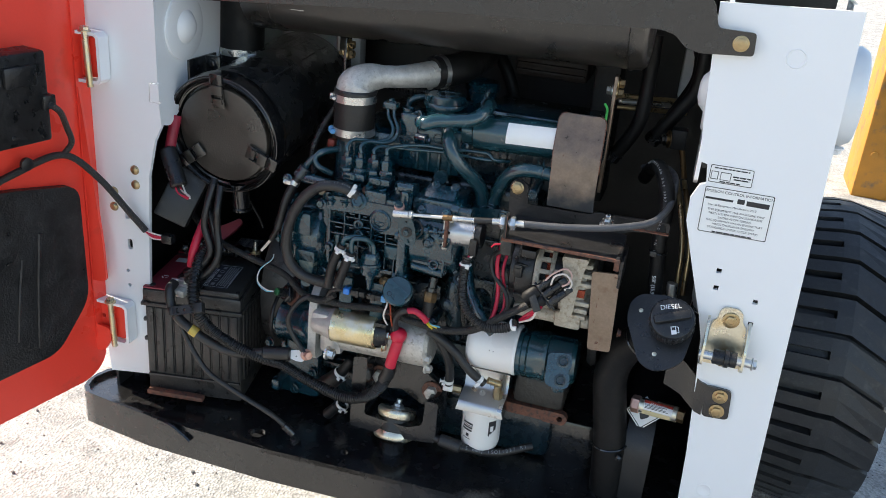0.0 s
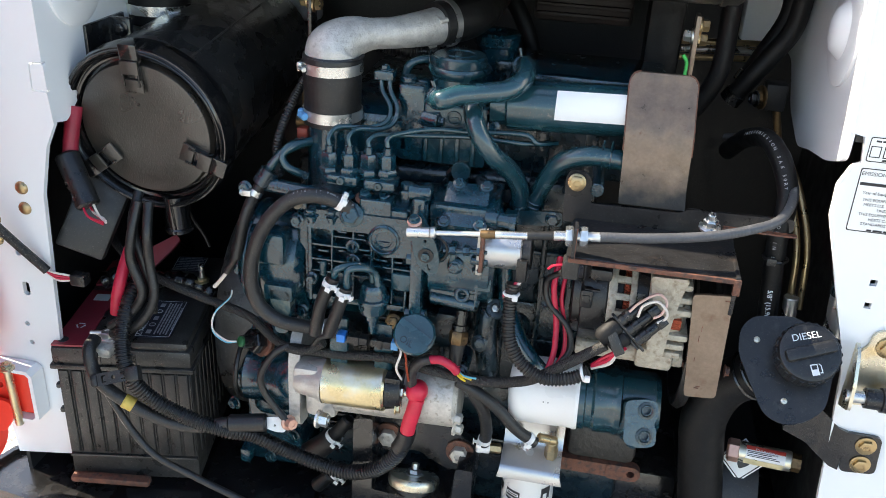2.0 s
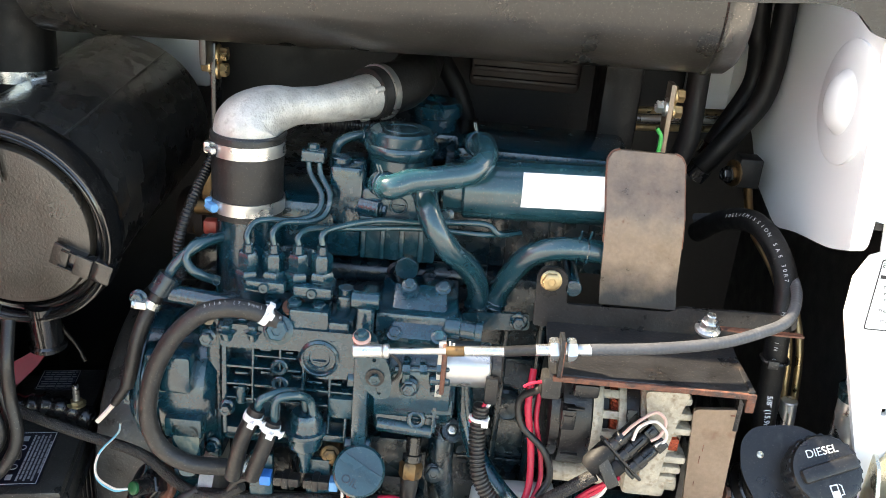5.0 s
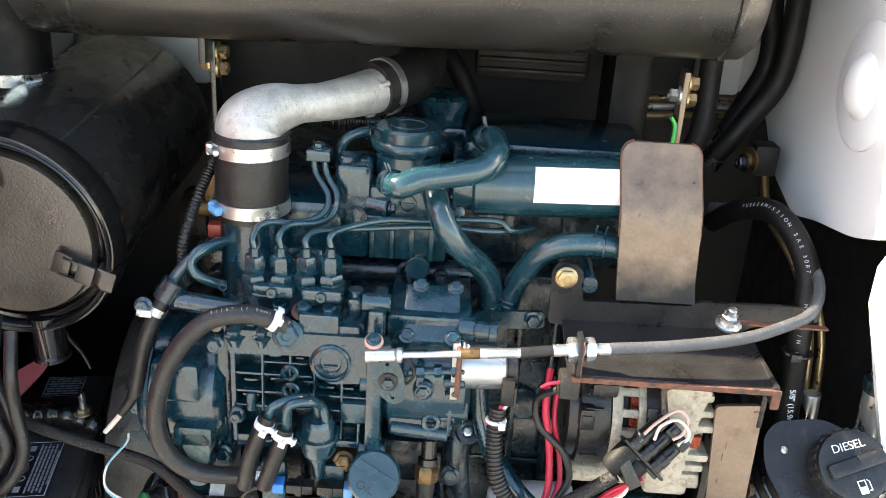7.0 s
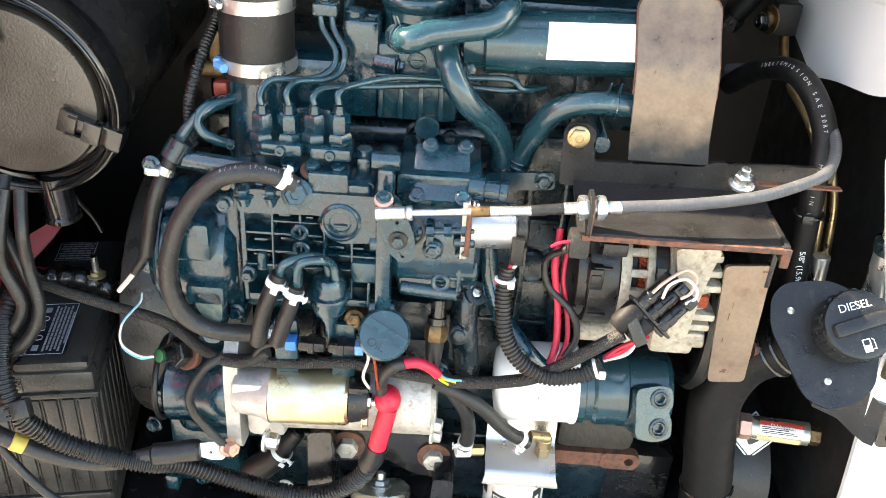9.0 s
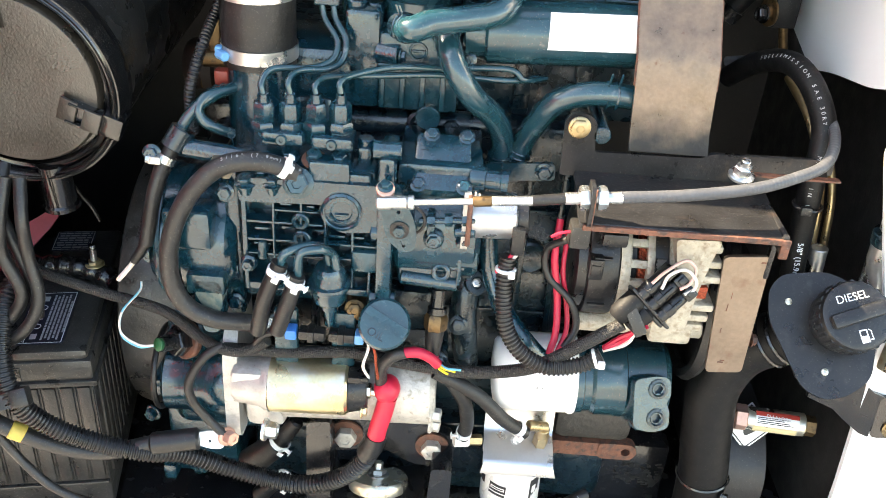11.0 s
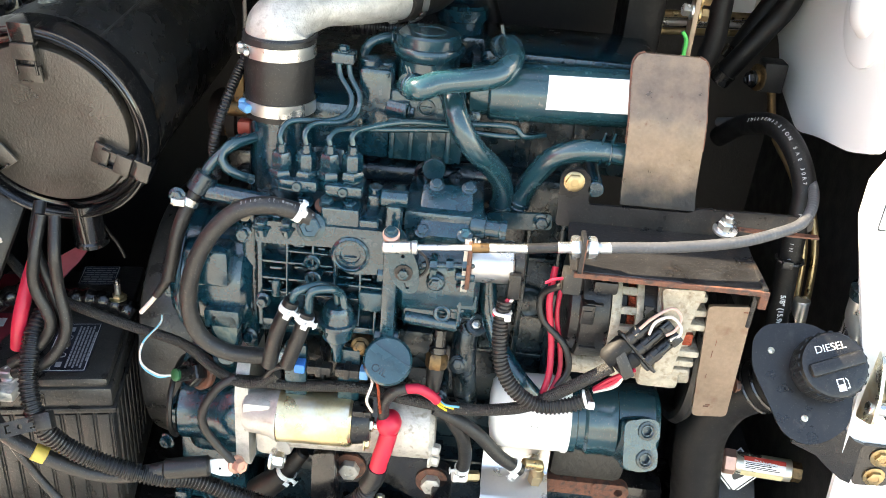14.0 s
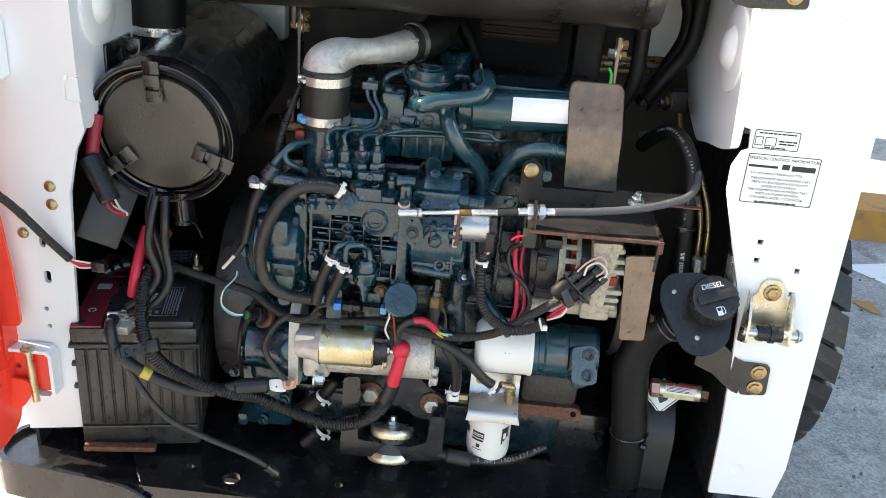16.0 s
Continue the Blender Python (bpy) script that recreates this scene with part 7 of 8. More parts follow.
# ---- fuel filter ----
ff = thing("fuel_filter", (0.11, 0.05, 0.33), "white fuel filter can on an aluminium bracket", "filter")
lathe(bm := bm_(), aim((0.105, 0.05, 0.446), (0.02, 0, -1)), [(0, 0), (0.038, 0), (0.0392, 0.002), (0.0392, 0.008), (0.038, 0.01), (0.038, 0.085), (0.036, 0.095), (0.03, 0.101), (0, 0.102)], 52)
can = part("can", bm, WHITE_CAN, ff)
def can_patch(a, w, z0, z1, name, material, parent, r=0.0384):
    """A printed patch that lies round the can: a is its middle in degrees, w its width."""
    bm = bm_()
    cols = [[bm.verts.new((0.1055 + r * math.cos(b_), 0.05 + r * math.sin(b_), z)) for z in (z0, z1)] for b_ in (radians(a) + (k / 6 - 0.5) * w / r for k in range(7))]
    for p, q in zip(cols, cols[1:]):
        bm.faces.new((p[0], q[0], q[1], p[1]))
    return part(name, bm, material, parent)


can_patch(-119, 0.023, 0.3965, 0.4095, "print", INK, can)
can_patch(-119, 0.019, 0.4005, 0.4055, "print_window", WHITE_CAN, can, 0.0386)
can_patch(-119, 0.016, 0.402, 0.404, "print", INK, can, 0.0388)
can_patch(-120, 0.023, 0.3905, 0.3945, "print", INK, can)
can_patch(-117, 0.007, 0.3775, 0.3845, "print", INK, can)
can_patch(-120, 0.018, 0.3725, 0.374, "print", INK, can)
can_patch(-42, 0.017, 0.385, 0.418, "print", INK, can)
can_patch(-44, 0.007, 0.395, 0.407, "print_window", WHITE_CAN, can, 0.0386)
can_patch(-160, 0.012, 0.396, 0.409, "print", INK, can)
fb = thing("filter_bracket", (0.1, 0.03, 0.42), "bent aluminium sheet bracket holding the fuel filter", "bracket")
bm = bm_()
prof = [(0.056, 0.506), (0.052, 0.47), (0.046, 0.466), (0.012, 0.458), (0.006, 0.453), (0.005, 0.439)]
cols = []
for x in (0.065, 0.15):
    cols.append([[bm.verts.new((x + (0.004 if z < 0.45 and x > 0.1 else (-0.003 if z < 0.45 else 0)), y + o, z + o * 0.3)) for y, z in prof] for o in (0, 0.003)])
n = len(prof)
for o in (0, 1):
    for i in range(n - 1):
        bm.faces.new((cols[0][o][i], cols[1][o][i], cols[1][o][i + 1], cols[0][o][i + 1]))
for c in cols:
    for i in range(n - 1):
        bm.faces.new((c[0][i], c[0][i + 1], c[1][i + 1], c[1][i]))
for i in (0, n - 1):
    bm.faces.new((cols[0][0][i], cols[0][1][i], cols[1][1][i], cols[1][0][i]))
part("sheet", bm, ALU_FLAT, fb, angle=60)
lathe(bm := bm_(), aim((0.104, 0.042, 0.46), (0, -0.6, 0.8)), [(0.006, 0), (0.006, 0.008), (0, 0.008)], 12)
part("screw", bm, STEEL, fb)
hexa(bm := bm_(), (0.082, 0.05, 0.494), (0, -1, 0), 0.006, 0.006)
part("bolt", bm, BRASS, fb)
elb = thing("brass_fitting", (0.128, 0.02, 0.46), "brass elbow hose fitting on the filter bracket", "fitting")
cyl(bm := bm_(), (0.128, 0.03, 0.452), (0.128, 0.022, 0.478), 0.0095, seg=6)
cyl(bm, (0.128, 0.022, 0.476), (0.128, 0.018, 0.492), 0.008, seg=16)
cyl(bm, (0.132, 0.02, 0.492), (0.108, 0.012, 0.5), 0.0065, seg=16)
part("elbow", bm, BRASS, elb)
elb.location += Vector((0.006, 0.01, 0.006))
fit3 = thing("hose_fitting", (0.05, 0.03, 0.46), "white and brass hose fitting with clip", "fitting")
cyl(bm := bm_(), (0.028, 0.03, 0.466), (0.046, 0.034, 0.464), 0.0085, seg=16)
part("sleeve", bm, WHITE_PLASTIC, fit3)
cyl(bm := bm_(), (0.044, 0.034, 0.464), (0.062, 0.038, 0.462), 0.0075, seg=6)
part("nut", bm, BRASS, fit3)
for pts, r in (([(0.004, 0.01, 0.6), (0.02, 0.006, 0.575), (0.035, 0.01, 0.545), (0.041, 0.02, 0.505), (0.038, 0.028, 0.475)], 0.0085), ([(-0.002, 0.0, 0.595), (0.03, -0.002, 0.58), (0.055, 0.0, 0.56), (0.082, 0.002, 0.53), (0.11, 0.01, 0.505)], 0.0082)):
    h = thing("fuel_line", pts[2], "black rubber fuel line with white spring clip", "hose", "fuel lines")
    sweep(bm := bm_(), pts, r, 14)
    part("hose", bm, RUBBER, h)
    c, d = Vector(pts[-1]) * 0.7 + Vector(pts[-2]) * 0.3, Vector(pts[-1]) - Vector(pts[-2])
    spring_clip(bm := bm_(), c, d, r + 0.0002, (-0.6, -0.7, 0.2))
    part("spring_clip", bm, WHITE_PLASTIC, h)

# ---- engine mount ----
em = thing("engine_mount", (-0.06, 0.05, 0.28), "black cast engine mount bracket on a rubber isolator", "mount")
plate(bm := bm_(), FRONT @ T((0, 0, -0.004)), rounded([(-0.148, 0.5), (-0.12, 0.505), (-0.12, 0.376), (-0.03, 0.37), (0.0, 0.384), (0.003, 0.44), (0.028, 0.44), (0.028, 0.35), (-0.03, 0.342), (-0.15, 0.342)], 0.006), 0.07)
plate(bm, FRONT @ T((0, 0, -0.05)), rounded([(-0.14, 0.5), (-0.03, 0.49), (0.0, 0.462), (0.03, 0.45), (0.03, 0.4), (-0.02, 0.4), (-0.06, 0.425), (-0.14, 0.41)], 0.012), 0.016)
part("bracket", bm, BLACK, em)
for x, z in ((-0.106, 0.446), (0.002, 0.436)):
    lathe(bm := bm_(), aim((x, 0.0495, z), (0, -1, 0)), [(0.021, 0), (0.021, 0.003), (0.012, 0.004), (0, 0.004)], 24)
    w = part("washer", bm, RUST, em)
    hexa(bm := bm_(), (x, 0.046, z), (0, -1, 0), 0.0135, 0.012, 0)
    part("bolt", bm, CASTING, em)
LEAN = Vector((0.0, 0.42, 0.91)).normalized()
for c_, flip in (((-0.0635, 0.038, 0.3765), 1), ((-0.0645, 0.026, 0.332), -1)):
    lathe(bm := bm_(), aim(c_, LEAN), [(0, 0.0075 * flip), (0.02, 0.0075 * flip), (0.0365, 0.0085 * flip), (0.0385, 0.006 * flip), (0.039, 0.0), (0.0365, -0.008 * flip), (0.03, -0.0115 * flip), (0.012, -0.0125 * flip), (0, -0.0125 * flip)], 44)
    part("cup", bm, PALE_ZINC, em, "pale pressed steel cup")
MID = Vector((-0.064, 0.032, 0.3545))
cyl(bm := bm_(), MID - LEAN * 0.017, MID + LEAN * 0.017, 0.033, seg=36, bev=0.004)
part("isolator", bm, RUBBER, em, "black rubber isolator")
hexa(bm := bm_(), MID + LEAN * 0.03, LEAN, 0.0105, 0.009, 1.35)
cyl(bm, MID + LEAN * 0.03, MID + LEAN * 0.048, 0.006, seg=12)
part("stud_nut", bm, STEEL, em)
lathe(bm := bm_(), aim((-0.065, 0.02, 0.262), (0, 0.06, 1)), [(0.03, 0), (0.027, 0.03), (0.024, 0.05), (0.026, 0.062), (0, 0.066)], 28)
part("post", bm, BLACK, em)

# ---- battery ----
bat = thing("battery", (-0.602, -0.015, 0.31), "black ribbed battery with maroon strip and labels, dusty", "battery")
box(bm := bm_(), (-0.6, -0.012, 0.312), (-0.4, 0.27, 0.53), 0.006)
case = part("case", bm, BATTERY, bat)
for k in range(10):
    x = -0.596 + k * 0.0196
    box(bm := bm_(), (x, -0.0155, 0.362), (x + 0.0142, -0.011, 0.513), 0.0015)
    box(bm, (x + 0.0162, -0.014, 0.362), (x + 0.0172, -0.011, 0.513), 0.0004)
    part("rib", bm, BATTERY, case)
for k in range(13):
    y = 0.0 + k * 0.0205
    box(bm := bm_(), (-0.4005, y, 0.362), (-0.3965, y + 0.0155, 0.513), 0.0015)
    part("rib", bm, BATTERY, case)
box(bm := bm_(), (-0.597, -0.017, 0.353), (-0.402, -0.01, 0.3585), 0.001)
part("rib", bm, BATTERY, case)
for z in (0.43, 0.475):
    box(bm := bm_(), (-0.6065, -0.008, z), (-0.599, 0.004, z + 0.008), 0.002)
    part("lug", bm, BATTERY, case)
box(bm := bm_(), (-0.603, -0.015, 0.5235), (-0.398, 0.273, 0.553), 0.005)
lid = part("lid", bm, BATTERY, bat)
box(bm := bm_(), (-0.606, -0.018, 0.5165), (-0.395, 0.276, 0.5245), 0.002)
part("lip", bm, BATTERY, lid)
box(bm := bm_(), (-0.487, -0.012, 0.55), (-0.402, 0.268, 0.566), 0.007)
part("vent_cover", bm, BATTERY, lid)
# flat black patches on the lid face stand in for shaded hollows
for x0, x1 in ((-0.55, -0.53), (-0.502, -0.478)):
    box(bm := bm_(), (x0, -0.0165, 0.5275), (x1, -0.0145, 0.547), 0.001)
    part("hollow_shade", bm, BLACK, lid)
plate(bm := bm_(), T((0, 0, 0.5565)), [(-0.601, -0.012), (-0.552, -0.012), (-0.556, 0.09), (-0.548, 0.112), (-0.554, 0.15), (-0.598, 0.15)], 0.003)
strip = part("strip", bm, MAROON, bat, "maroon terminal strip")
plate(bm := bm_(), T((0, 0, 0.5565)), [(-0.6, 0.17), (-0.55, 0.17), (-0.55, 0.255), (-0.6, 0.255)], 0.003)
part("strip", bm, MAROON, bat)
for k in range(3):
    a_ = 2 * math.pi * k / 3
    box(bm := bm_(), (-0.0045, 0.004, 0), (0.0045, 0.0062, 0.0004), 0, T((-0.577, 0.042, 0.5567)) @ Matrix.Rotation(a_, 4, "Z"))
    part("recycling_mark", bm, PALE_INK, strip)
cyl(bm := bm_(), (-0.588, 0.002, 0.556), (-0.588, 0.002, 0.5575), 0.0075, seg=20)
part("dot", bm, INK, strip)
box(bm := bm_(), (-0.586, 0.118, 0.5563), (-0.562, 0.138, 0.5568), 0)
part("print", bm, PALE_INK, strip)
for x0, y0, x1, y1, s, zt in ((-0.485, 0.002, -0.431, 0.109, 2, 0.5672), (-0.488, 0.21, -0.435, 0.261, 3, 0.5672)):
    LM = T(((x0 + x1) / 2, (y0 + y1) / 2, zt))
    w, h = x1 - x0, y1 - y0
    plate(bm := bm_(), LM, rounded([(-w / 2, -h / 2), (w / 2, -h / 2), (w / 2, h / 2), (-w / 2, h / 2)], 0.004), 0.0008)
    lab = part("warning_label", bm, LABEL_BLUE, bat, "blue-black warning label with white print")
    RM = LM @ Matrix.Rotation(radians(90), 4, "Z")
    if h > 0.08:
        plate(bm := bm_(), RM @ T((-h * 0.43, w * 0.36, 0.0004)), [(-0.004, -0.003), (0.004, -0.003), (0, 0.0042)], 0.0002, [[(-0.0022, -0.002), (0.0022, -0.002), (0, 0.0022)]])
        part("pictogram", bm, PALE_INK, lab)
        words("DANGER/POISON", RM @ T((-h * 0.37, w * 0.36, 0.0003)), w * 0.16, PALE_INK, lab, align="LEFT")
        bars([(w * v_, f_) for v_, f_ in ((-0.02, 0.86), (-0.1, 0.8), (-0.18, 0.86), (-0.26, 0.8), (-0.34, 0.86), (-0.42, 0.6))], RM @ T((0, 0, 0.0002)), h, w * 0.042, LABEL_INK, lab, s)
        for k in range(5):
            u_ = h * (-0.36 + 0.18 * k)
            if k % 2:
                ring(bm := bm_(), RM @ T((u_, w * 0.16, 0.0006)), 0.0046, 0.0006, 18, 4)
            else:
                box(bm := bm_(), (u_ - 0.005, w * 0.16 - 0.0035, 0), (u_ + 0.005, w * 0.16 + 0.0035, 0.0003), 0, RM)
            part("pictogram", bm, LABEL_INK, lab)
    else:
        bars([(h * (0.36 - 0.12 * k), (0.82, 0.76, 0.84, 0.7)[k % 4]) for k in range(7)], LM @ T((0, 0, 0.0002)), w, 0.0026, LABEL_INK, lab, s)
    e = [(-w / 2 + 0.002, -h / 2 + 0.002), (w / 2 - 0.002, -h / 2 + 0.002), (w / 2 - 0.002, h / 2 - 0.002), (-w / 2 + 0.002, h / 2 - 0.002)]
    plate(bm := bm_(), LM @ T((0, 0, 0.0003)), e, 0.0002, [[(x * 0.96, y * 0.985) for x, y in e]])
    part("border", bm, PALE_INK, lab)
bat.rotation_euler.z = radians(11)
box(bm := bm_(), (-0.592, -0.034, 0.318), (-0.47, -0.017, 0.329), 0.003, T((-0.592, -0.03, 0)) @ Matrix.Rotation(radians(8), 4, "Z") @ T((0.592, 0.03, 0)))
single("battery_rail", bm, RUST, "rusty steel rail under the battery", "rail")
sweep(bm := bm_(), [(-0.604, 0.145, 0.604), (-0.565, 0.156, 0.618), (-0.52, 0.16, 0.611), (-0.48, 0.164, 0.613), (-0.445, 0.164, 0.606), (-0.42, 0.158, 0.596)], 0.0145, 14, 8, 0.017, 0.0022)
hold = single("battery_clamp_bar", bm, BLACK, "black taped hold-down bar across the battery", "bar")
bolt_ = thing("hold_down_bolt", (-0.462, 0.17, 0.575), "steel hold-down bolt with nut beside the battery", "bolt")
cyl(bm := bm_(), (-0.444, 0.163, 0.612), (-0.444, 0.163, 0.647), 0.0042, seg=12)
part("stud", bm, STEEL, bolt_)
hexa(bm := bm_(), (-0.444, 0.163, 0.618), (0, 0, 1), 0.008, 0.007, 1.5)
part("nut", bm, YELLOW_ZINC, bolt_)
tc = thing("terminal_clamp", (-0.512, 0.0, 0.575), "grey lead battery terminal clamp with bolt", "clamp")
lathe(bm := bm_(), aim((-0.512, -0.006, 0.586), (0, 0, 1)), [(0.012, 0), (0.018, 0.002), (0.018, 0.014), (0.012, 0.017), (0, 0.017)], 24)
box(bm, (-0.532, -0.034, 0.586), (-0.494, -0.008, 0.602), 0.005)
part("clamp", bm, CASTING, tc)
hexa(bm := bm_(), (-0.512, -0.004, 0.602), (0, 0, 1), 0.01, 0.012, 1.3)
part("bolt", bm, STEEL, tc)
cyl(bm := bm_(), (-0.54, -0.004, 0.606), (-0.49, 0.006, 0.608), 0.004, seg=10)
part("cross_bolt", bm, STEEL, tc)

# ---- battery cables ----
for ob_ in (tc, hold, bolt_):
    ob_.location.z -= 0.024

gc = thing("ground_cable", (-0.4, -0.05, 0.48), "grey-black battery ground cable with lug and yellow tag", "cable")
sweep(bm := bm_(), [(-0.517, -0.024, 0.578), (-0.515, -0.045, 0.57), (-0.502, -0.055, 0.535), (-0.468, -0.058, 0.508), (-0.414, -0.052, 0.478), (-0.366, -0.045, 0.468), (-0.31, -0.035, 0.479)], 0.0095, 14)
part("cable", bm, HOSE_GREY, gc)
cyl(bm := bm_(), (-0.317, -0.036, 0.477), (-0.262, -0.028, 0.483), 0.013, seg=18, bev=0.003)
part("shrink_sleeve", bm, RUBBER, gc)
plate(bm := bm_(), aim((-0.246, -0.03, 0.484), (0, -0.9, 0.4)), rounded([(-0.02, -0.007), (-0.002, -0.011), (0.012, -0.0095), (0.014, 0.0), (0.012, 0.0095), (-0.002, 0.011), (-0.02, 0.007)], 0.005), 0.003, [circle2(-0.004, -0.002, 0.0018, 10)])
part("lug", bm, WHITE_PLASTIC, gc, "pale tinned cable lug")
cyl(bm := bm_(), (-0.463, -0.058, 0.505), (-0.449, -0.056, 0.497), 0.0105, seg=14)
part("tag", bm, TAG_YELLOW, gc, "yellow tag")
hexa(bm := bm_(), (-0.232, -0.026, 0.488), (0.75, -0.6, 0.3), 0.0085, 0.015, 1.3)
part("nut", bm, PINK, gc, "coppery hexagon nut")
gc.location += Vector((-0.004, 0.002, 0.009))
tcab = thing("thin_cable", (-0.38, -0.055, 0.4), "thin black cable hanging from battery to bumper", "cable")
sweep(bm := bm_(), [(-0.52, -0.02, 0.575), (-0.512, -0.045, 0.558), (-0.487, -0.052, 0.504), (-0.434, -0.06, 0.434), (-0.37, -0.055, 0.395), (-0.295, -0.055, 0.365), (-0.256, -0.045, 0.33)], 0.0052, 12)
part("cable", bm, HOSE_GREY, tcab)
cyl(bm := bm_(), (-0.268, -0.05, 0.342), (-0.25, -0.044, 0.322), 0.0085, seg=12)
hexa(bm, (-0.247, -0.042, 0.301), (0, 0, 1), 0.009, 0.01)
part("end_lug", bm, BLACK, tcab)
pc = thing("starter_cable", (-0.25, -0.03, 0.45), "black corrugated conduit of the battery cable to starter", "cable")
sweep(bm := bm_(), [(-0.47, 0.02, 0.66), (-0.472, -0.01, 0.64), (-0.468, -0.04, 0.6), (-0.452, -0.058, 0.56), (-0.423, -0.054, 0.522), (-0.375, -0.046, 0.493), (-0.325, -0.038, 0.476), (-0.29, -0.02, 0.46), (-0.242, -0.012, 0.435), (-0.19, -0.012, 0.42), (-0.15, -0.015, 0.418), (-0.11, -0.018, 0.434), (-0.08, -0.024, 0.468), (-0.066, -0.026, 0.5)], 0.0115, 14, 10, 0.0048, 0.0018)
part("conduit", bm, PLASTIC, pc, "corrugated black conduit")
sweep(bm := bm_(), [(-0.074, -0.024, 0.485), (-0.066, -0.026, 0.502), (-0.063, -0.026, 0.518)], 0.0125, 14)
part("tape", bm, RUBBER, pc)
CC = aim((-0.468, -0.07, 0.5625), (0.05, -0.85, 0.5)) @ Matrix.Rotation(radians(17), 4, "Z")
hook = [(-0.004, -0.005), (0.002, -0.005), (0.002, -0.0032), (-0.002, -0.0032), (-0.002, 0.0032), (0.002, 0.0032), (0.002, 0.005), (-0.004, 0.005)]
plate(bm := bm_(), CC, rounded([(-0.026, -0.0085), (0.02, -0.0085), (0.02, 0.0085), (-0.026, 0.0085)], 0.003), 0.004, [[(x - 0.014, y) for x, y in hook], circle2(-0.001, 0, 0.003, 12), [(0.012 - x, y) for x, y in hook]])
box(bm, (0.016, -0.0105, -0.012), (0.036, 0.0105, 0.004), 0.003, CC)
box(bm, (-0.034, -0.009, -0.01), (-0.024, 0.009, 0.0025), 0.003, CC)
part("cable_clip", bm, CONDUIT_DUSTY, pc, "black plastic cable clip with slots")
rb = thing("terminal_boot", (-0.058, -0.025, 0.55), "bright red rubber terminal boot on the starter", "boot")
bm = bm_()
sweep(bm, [(-0.064, -0.027, 0.51), (-0.061, -0.027, 0.53), (-0.056, -0.026, 0.552), (-0.052, -0.022, 0.572)], 0.0105, 18)
lathe(bm, aim((-0.054, -0.008, 0.578), (0.05, -1, 0.25)), [(0, 0), (0.0135, 0), (0.015, 0.009), (0.0135, 0.019), (0.008, 0.025), (0, 0.027)], 28)
part("boot", bm, RED_RUBBER, rb)
sweep(bm := bm_(), [(-0.06, -0.02, 0.59), (-0.06, -0.026, 0.615), (-0.05, -0.03, 0.635), (-0.035, -0.03, 0.643)], 0.0068, 12)
part("grey_lead", bm, HOSE_GREY, rb)
sweep(bm := bm_(), [(-0.04, -0.03, 0.641), (-0.022, -0.03, 0.644), (-0.008, -0.028, 0.636), (0.0, -0.025, 0.626)], 0.0058, 12)
part("red_lead", bm, RED_WIRE, rb)

# ---- harnesses ----
har = thing("engine_harness", (0.0, -0.01, 0.61), "black braided engine wiring harness along the block", "wiring harness")
sweep(bm := bm_(), [(-0.57, 0.12, 0.68), (-0.5, 0.06, 0.672), (-0.45, 0.04, 0.663), (-0.38, 0.03, 0.648), (-0.308, 0.02, 0.636), (-0.265, 0.002, 0.618), (-0.235, -0.012, 0.614), (-0.209, -0.014, 0.616), (-0.185, -0.016, 0.634)], 0.0064, 12, 8, 0.0022, 0.0004)
part("trunk", bm, BRAID, har)
sweep(bm := bm_(), [(-0.235, -0.008, 0.612), (-0.2, -0.008, 0.613), (-0.159, -0.008, 0.614), (-0.096, -0.012, 0.623), (-0.047, -0.013, 0.616), (-0.009, -0.014, 0.612), (0.034, -0.02, 0.614), (0.076, -0.03, 0.628), (0.105, -0.044, 0.65), (0.145, -0.048, 0.684), (0.182, -0.045, 0.712)], 0.007, 12, 8, 0.0022, 0.0004)
part("trunk", bm, BRAID, har)
cond = thing("solenoid_conduit", (0.06, -0.03, 0.66), "black corrugated conduit hanging from the stop solenoid", "conduit")
sweep(bm := bm_(), [(0.0615, -0.02, 0.765), (0.06, -0.024, 0.745), (0.061, -0.032, 0.72), (0.066, -0.042, 0.695), (0.083, -0.05, 0.671), (0.112, -0.053, 0.656), (0.146, -0.053, 0.662), (0.166, -0.05, 0.674)], 0.0088, 14, 10, 0.0042, 0.0016)
part("conduit", bm, CONDUIT_DUSTY, cond)
for p, d in (((0.0605, -0.0225, 0.752), (0, 0.1, 1)), ((0.16, -0.051, 0.67), (1, 0, 0.4))):
    ring(bm := bm_(), aim(p, d), 0.009, 0.002, 18, 6)
    box(bm, Vector(p) + Vector((0.002, -0.013, -0.004)), Vector(p) + Vector((0.009, -0.008, 0.004)), 0.001)
    part("zip_tie", bm, WHITE_PLASTIC, cond)
hh = thing("heater_hose", (0.07, 0.03, 0.68), "dark teal painted hose running behind the conduit", "hose")
sweep(bm := bm_(), [(0.045, 0.05, 0.79), (0.043, 0.045, 0.756), (0.05, 0.04, 0.71), (0.066, 0.02, 0.675), (0.092, 0.0, 0.648), (0.118, 0.0, 0.62)], 0.0105, 14)
part("hose", bm, TEAL, hh)
bc = thing("inline_connectors", (-0.12, -0.02, 0.65), "black inline connectors with bright blue locks", "connector")
for x, w, m_ in ((-0.158, 0.006, BLUE), (-0.085, 0.005, BLUE_PALE)):
    box(bm := bm_(), (x - w, -0.027, 0.645), (x + w, -0.012, 0.657), 0.0015)
    part("lock", bm, m_, bc)
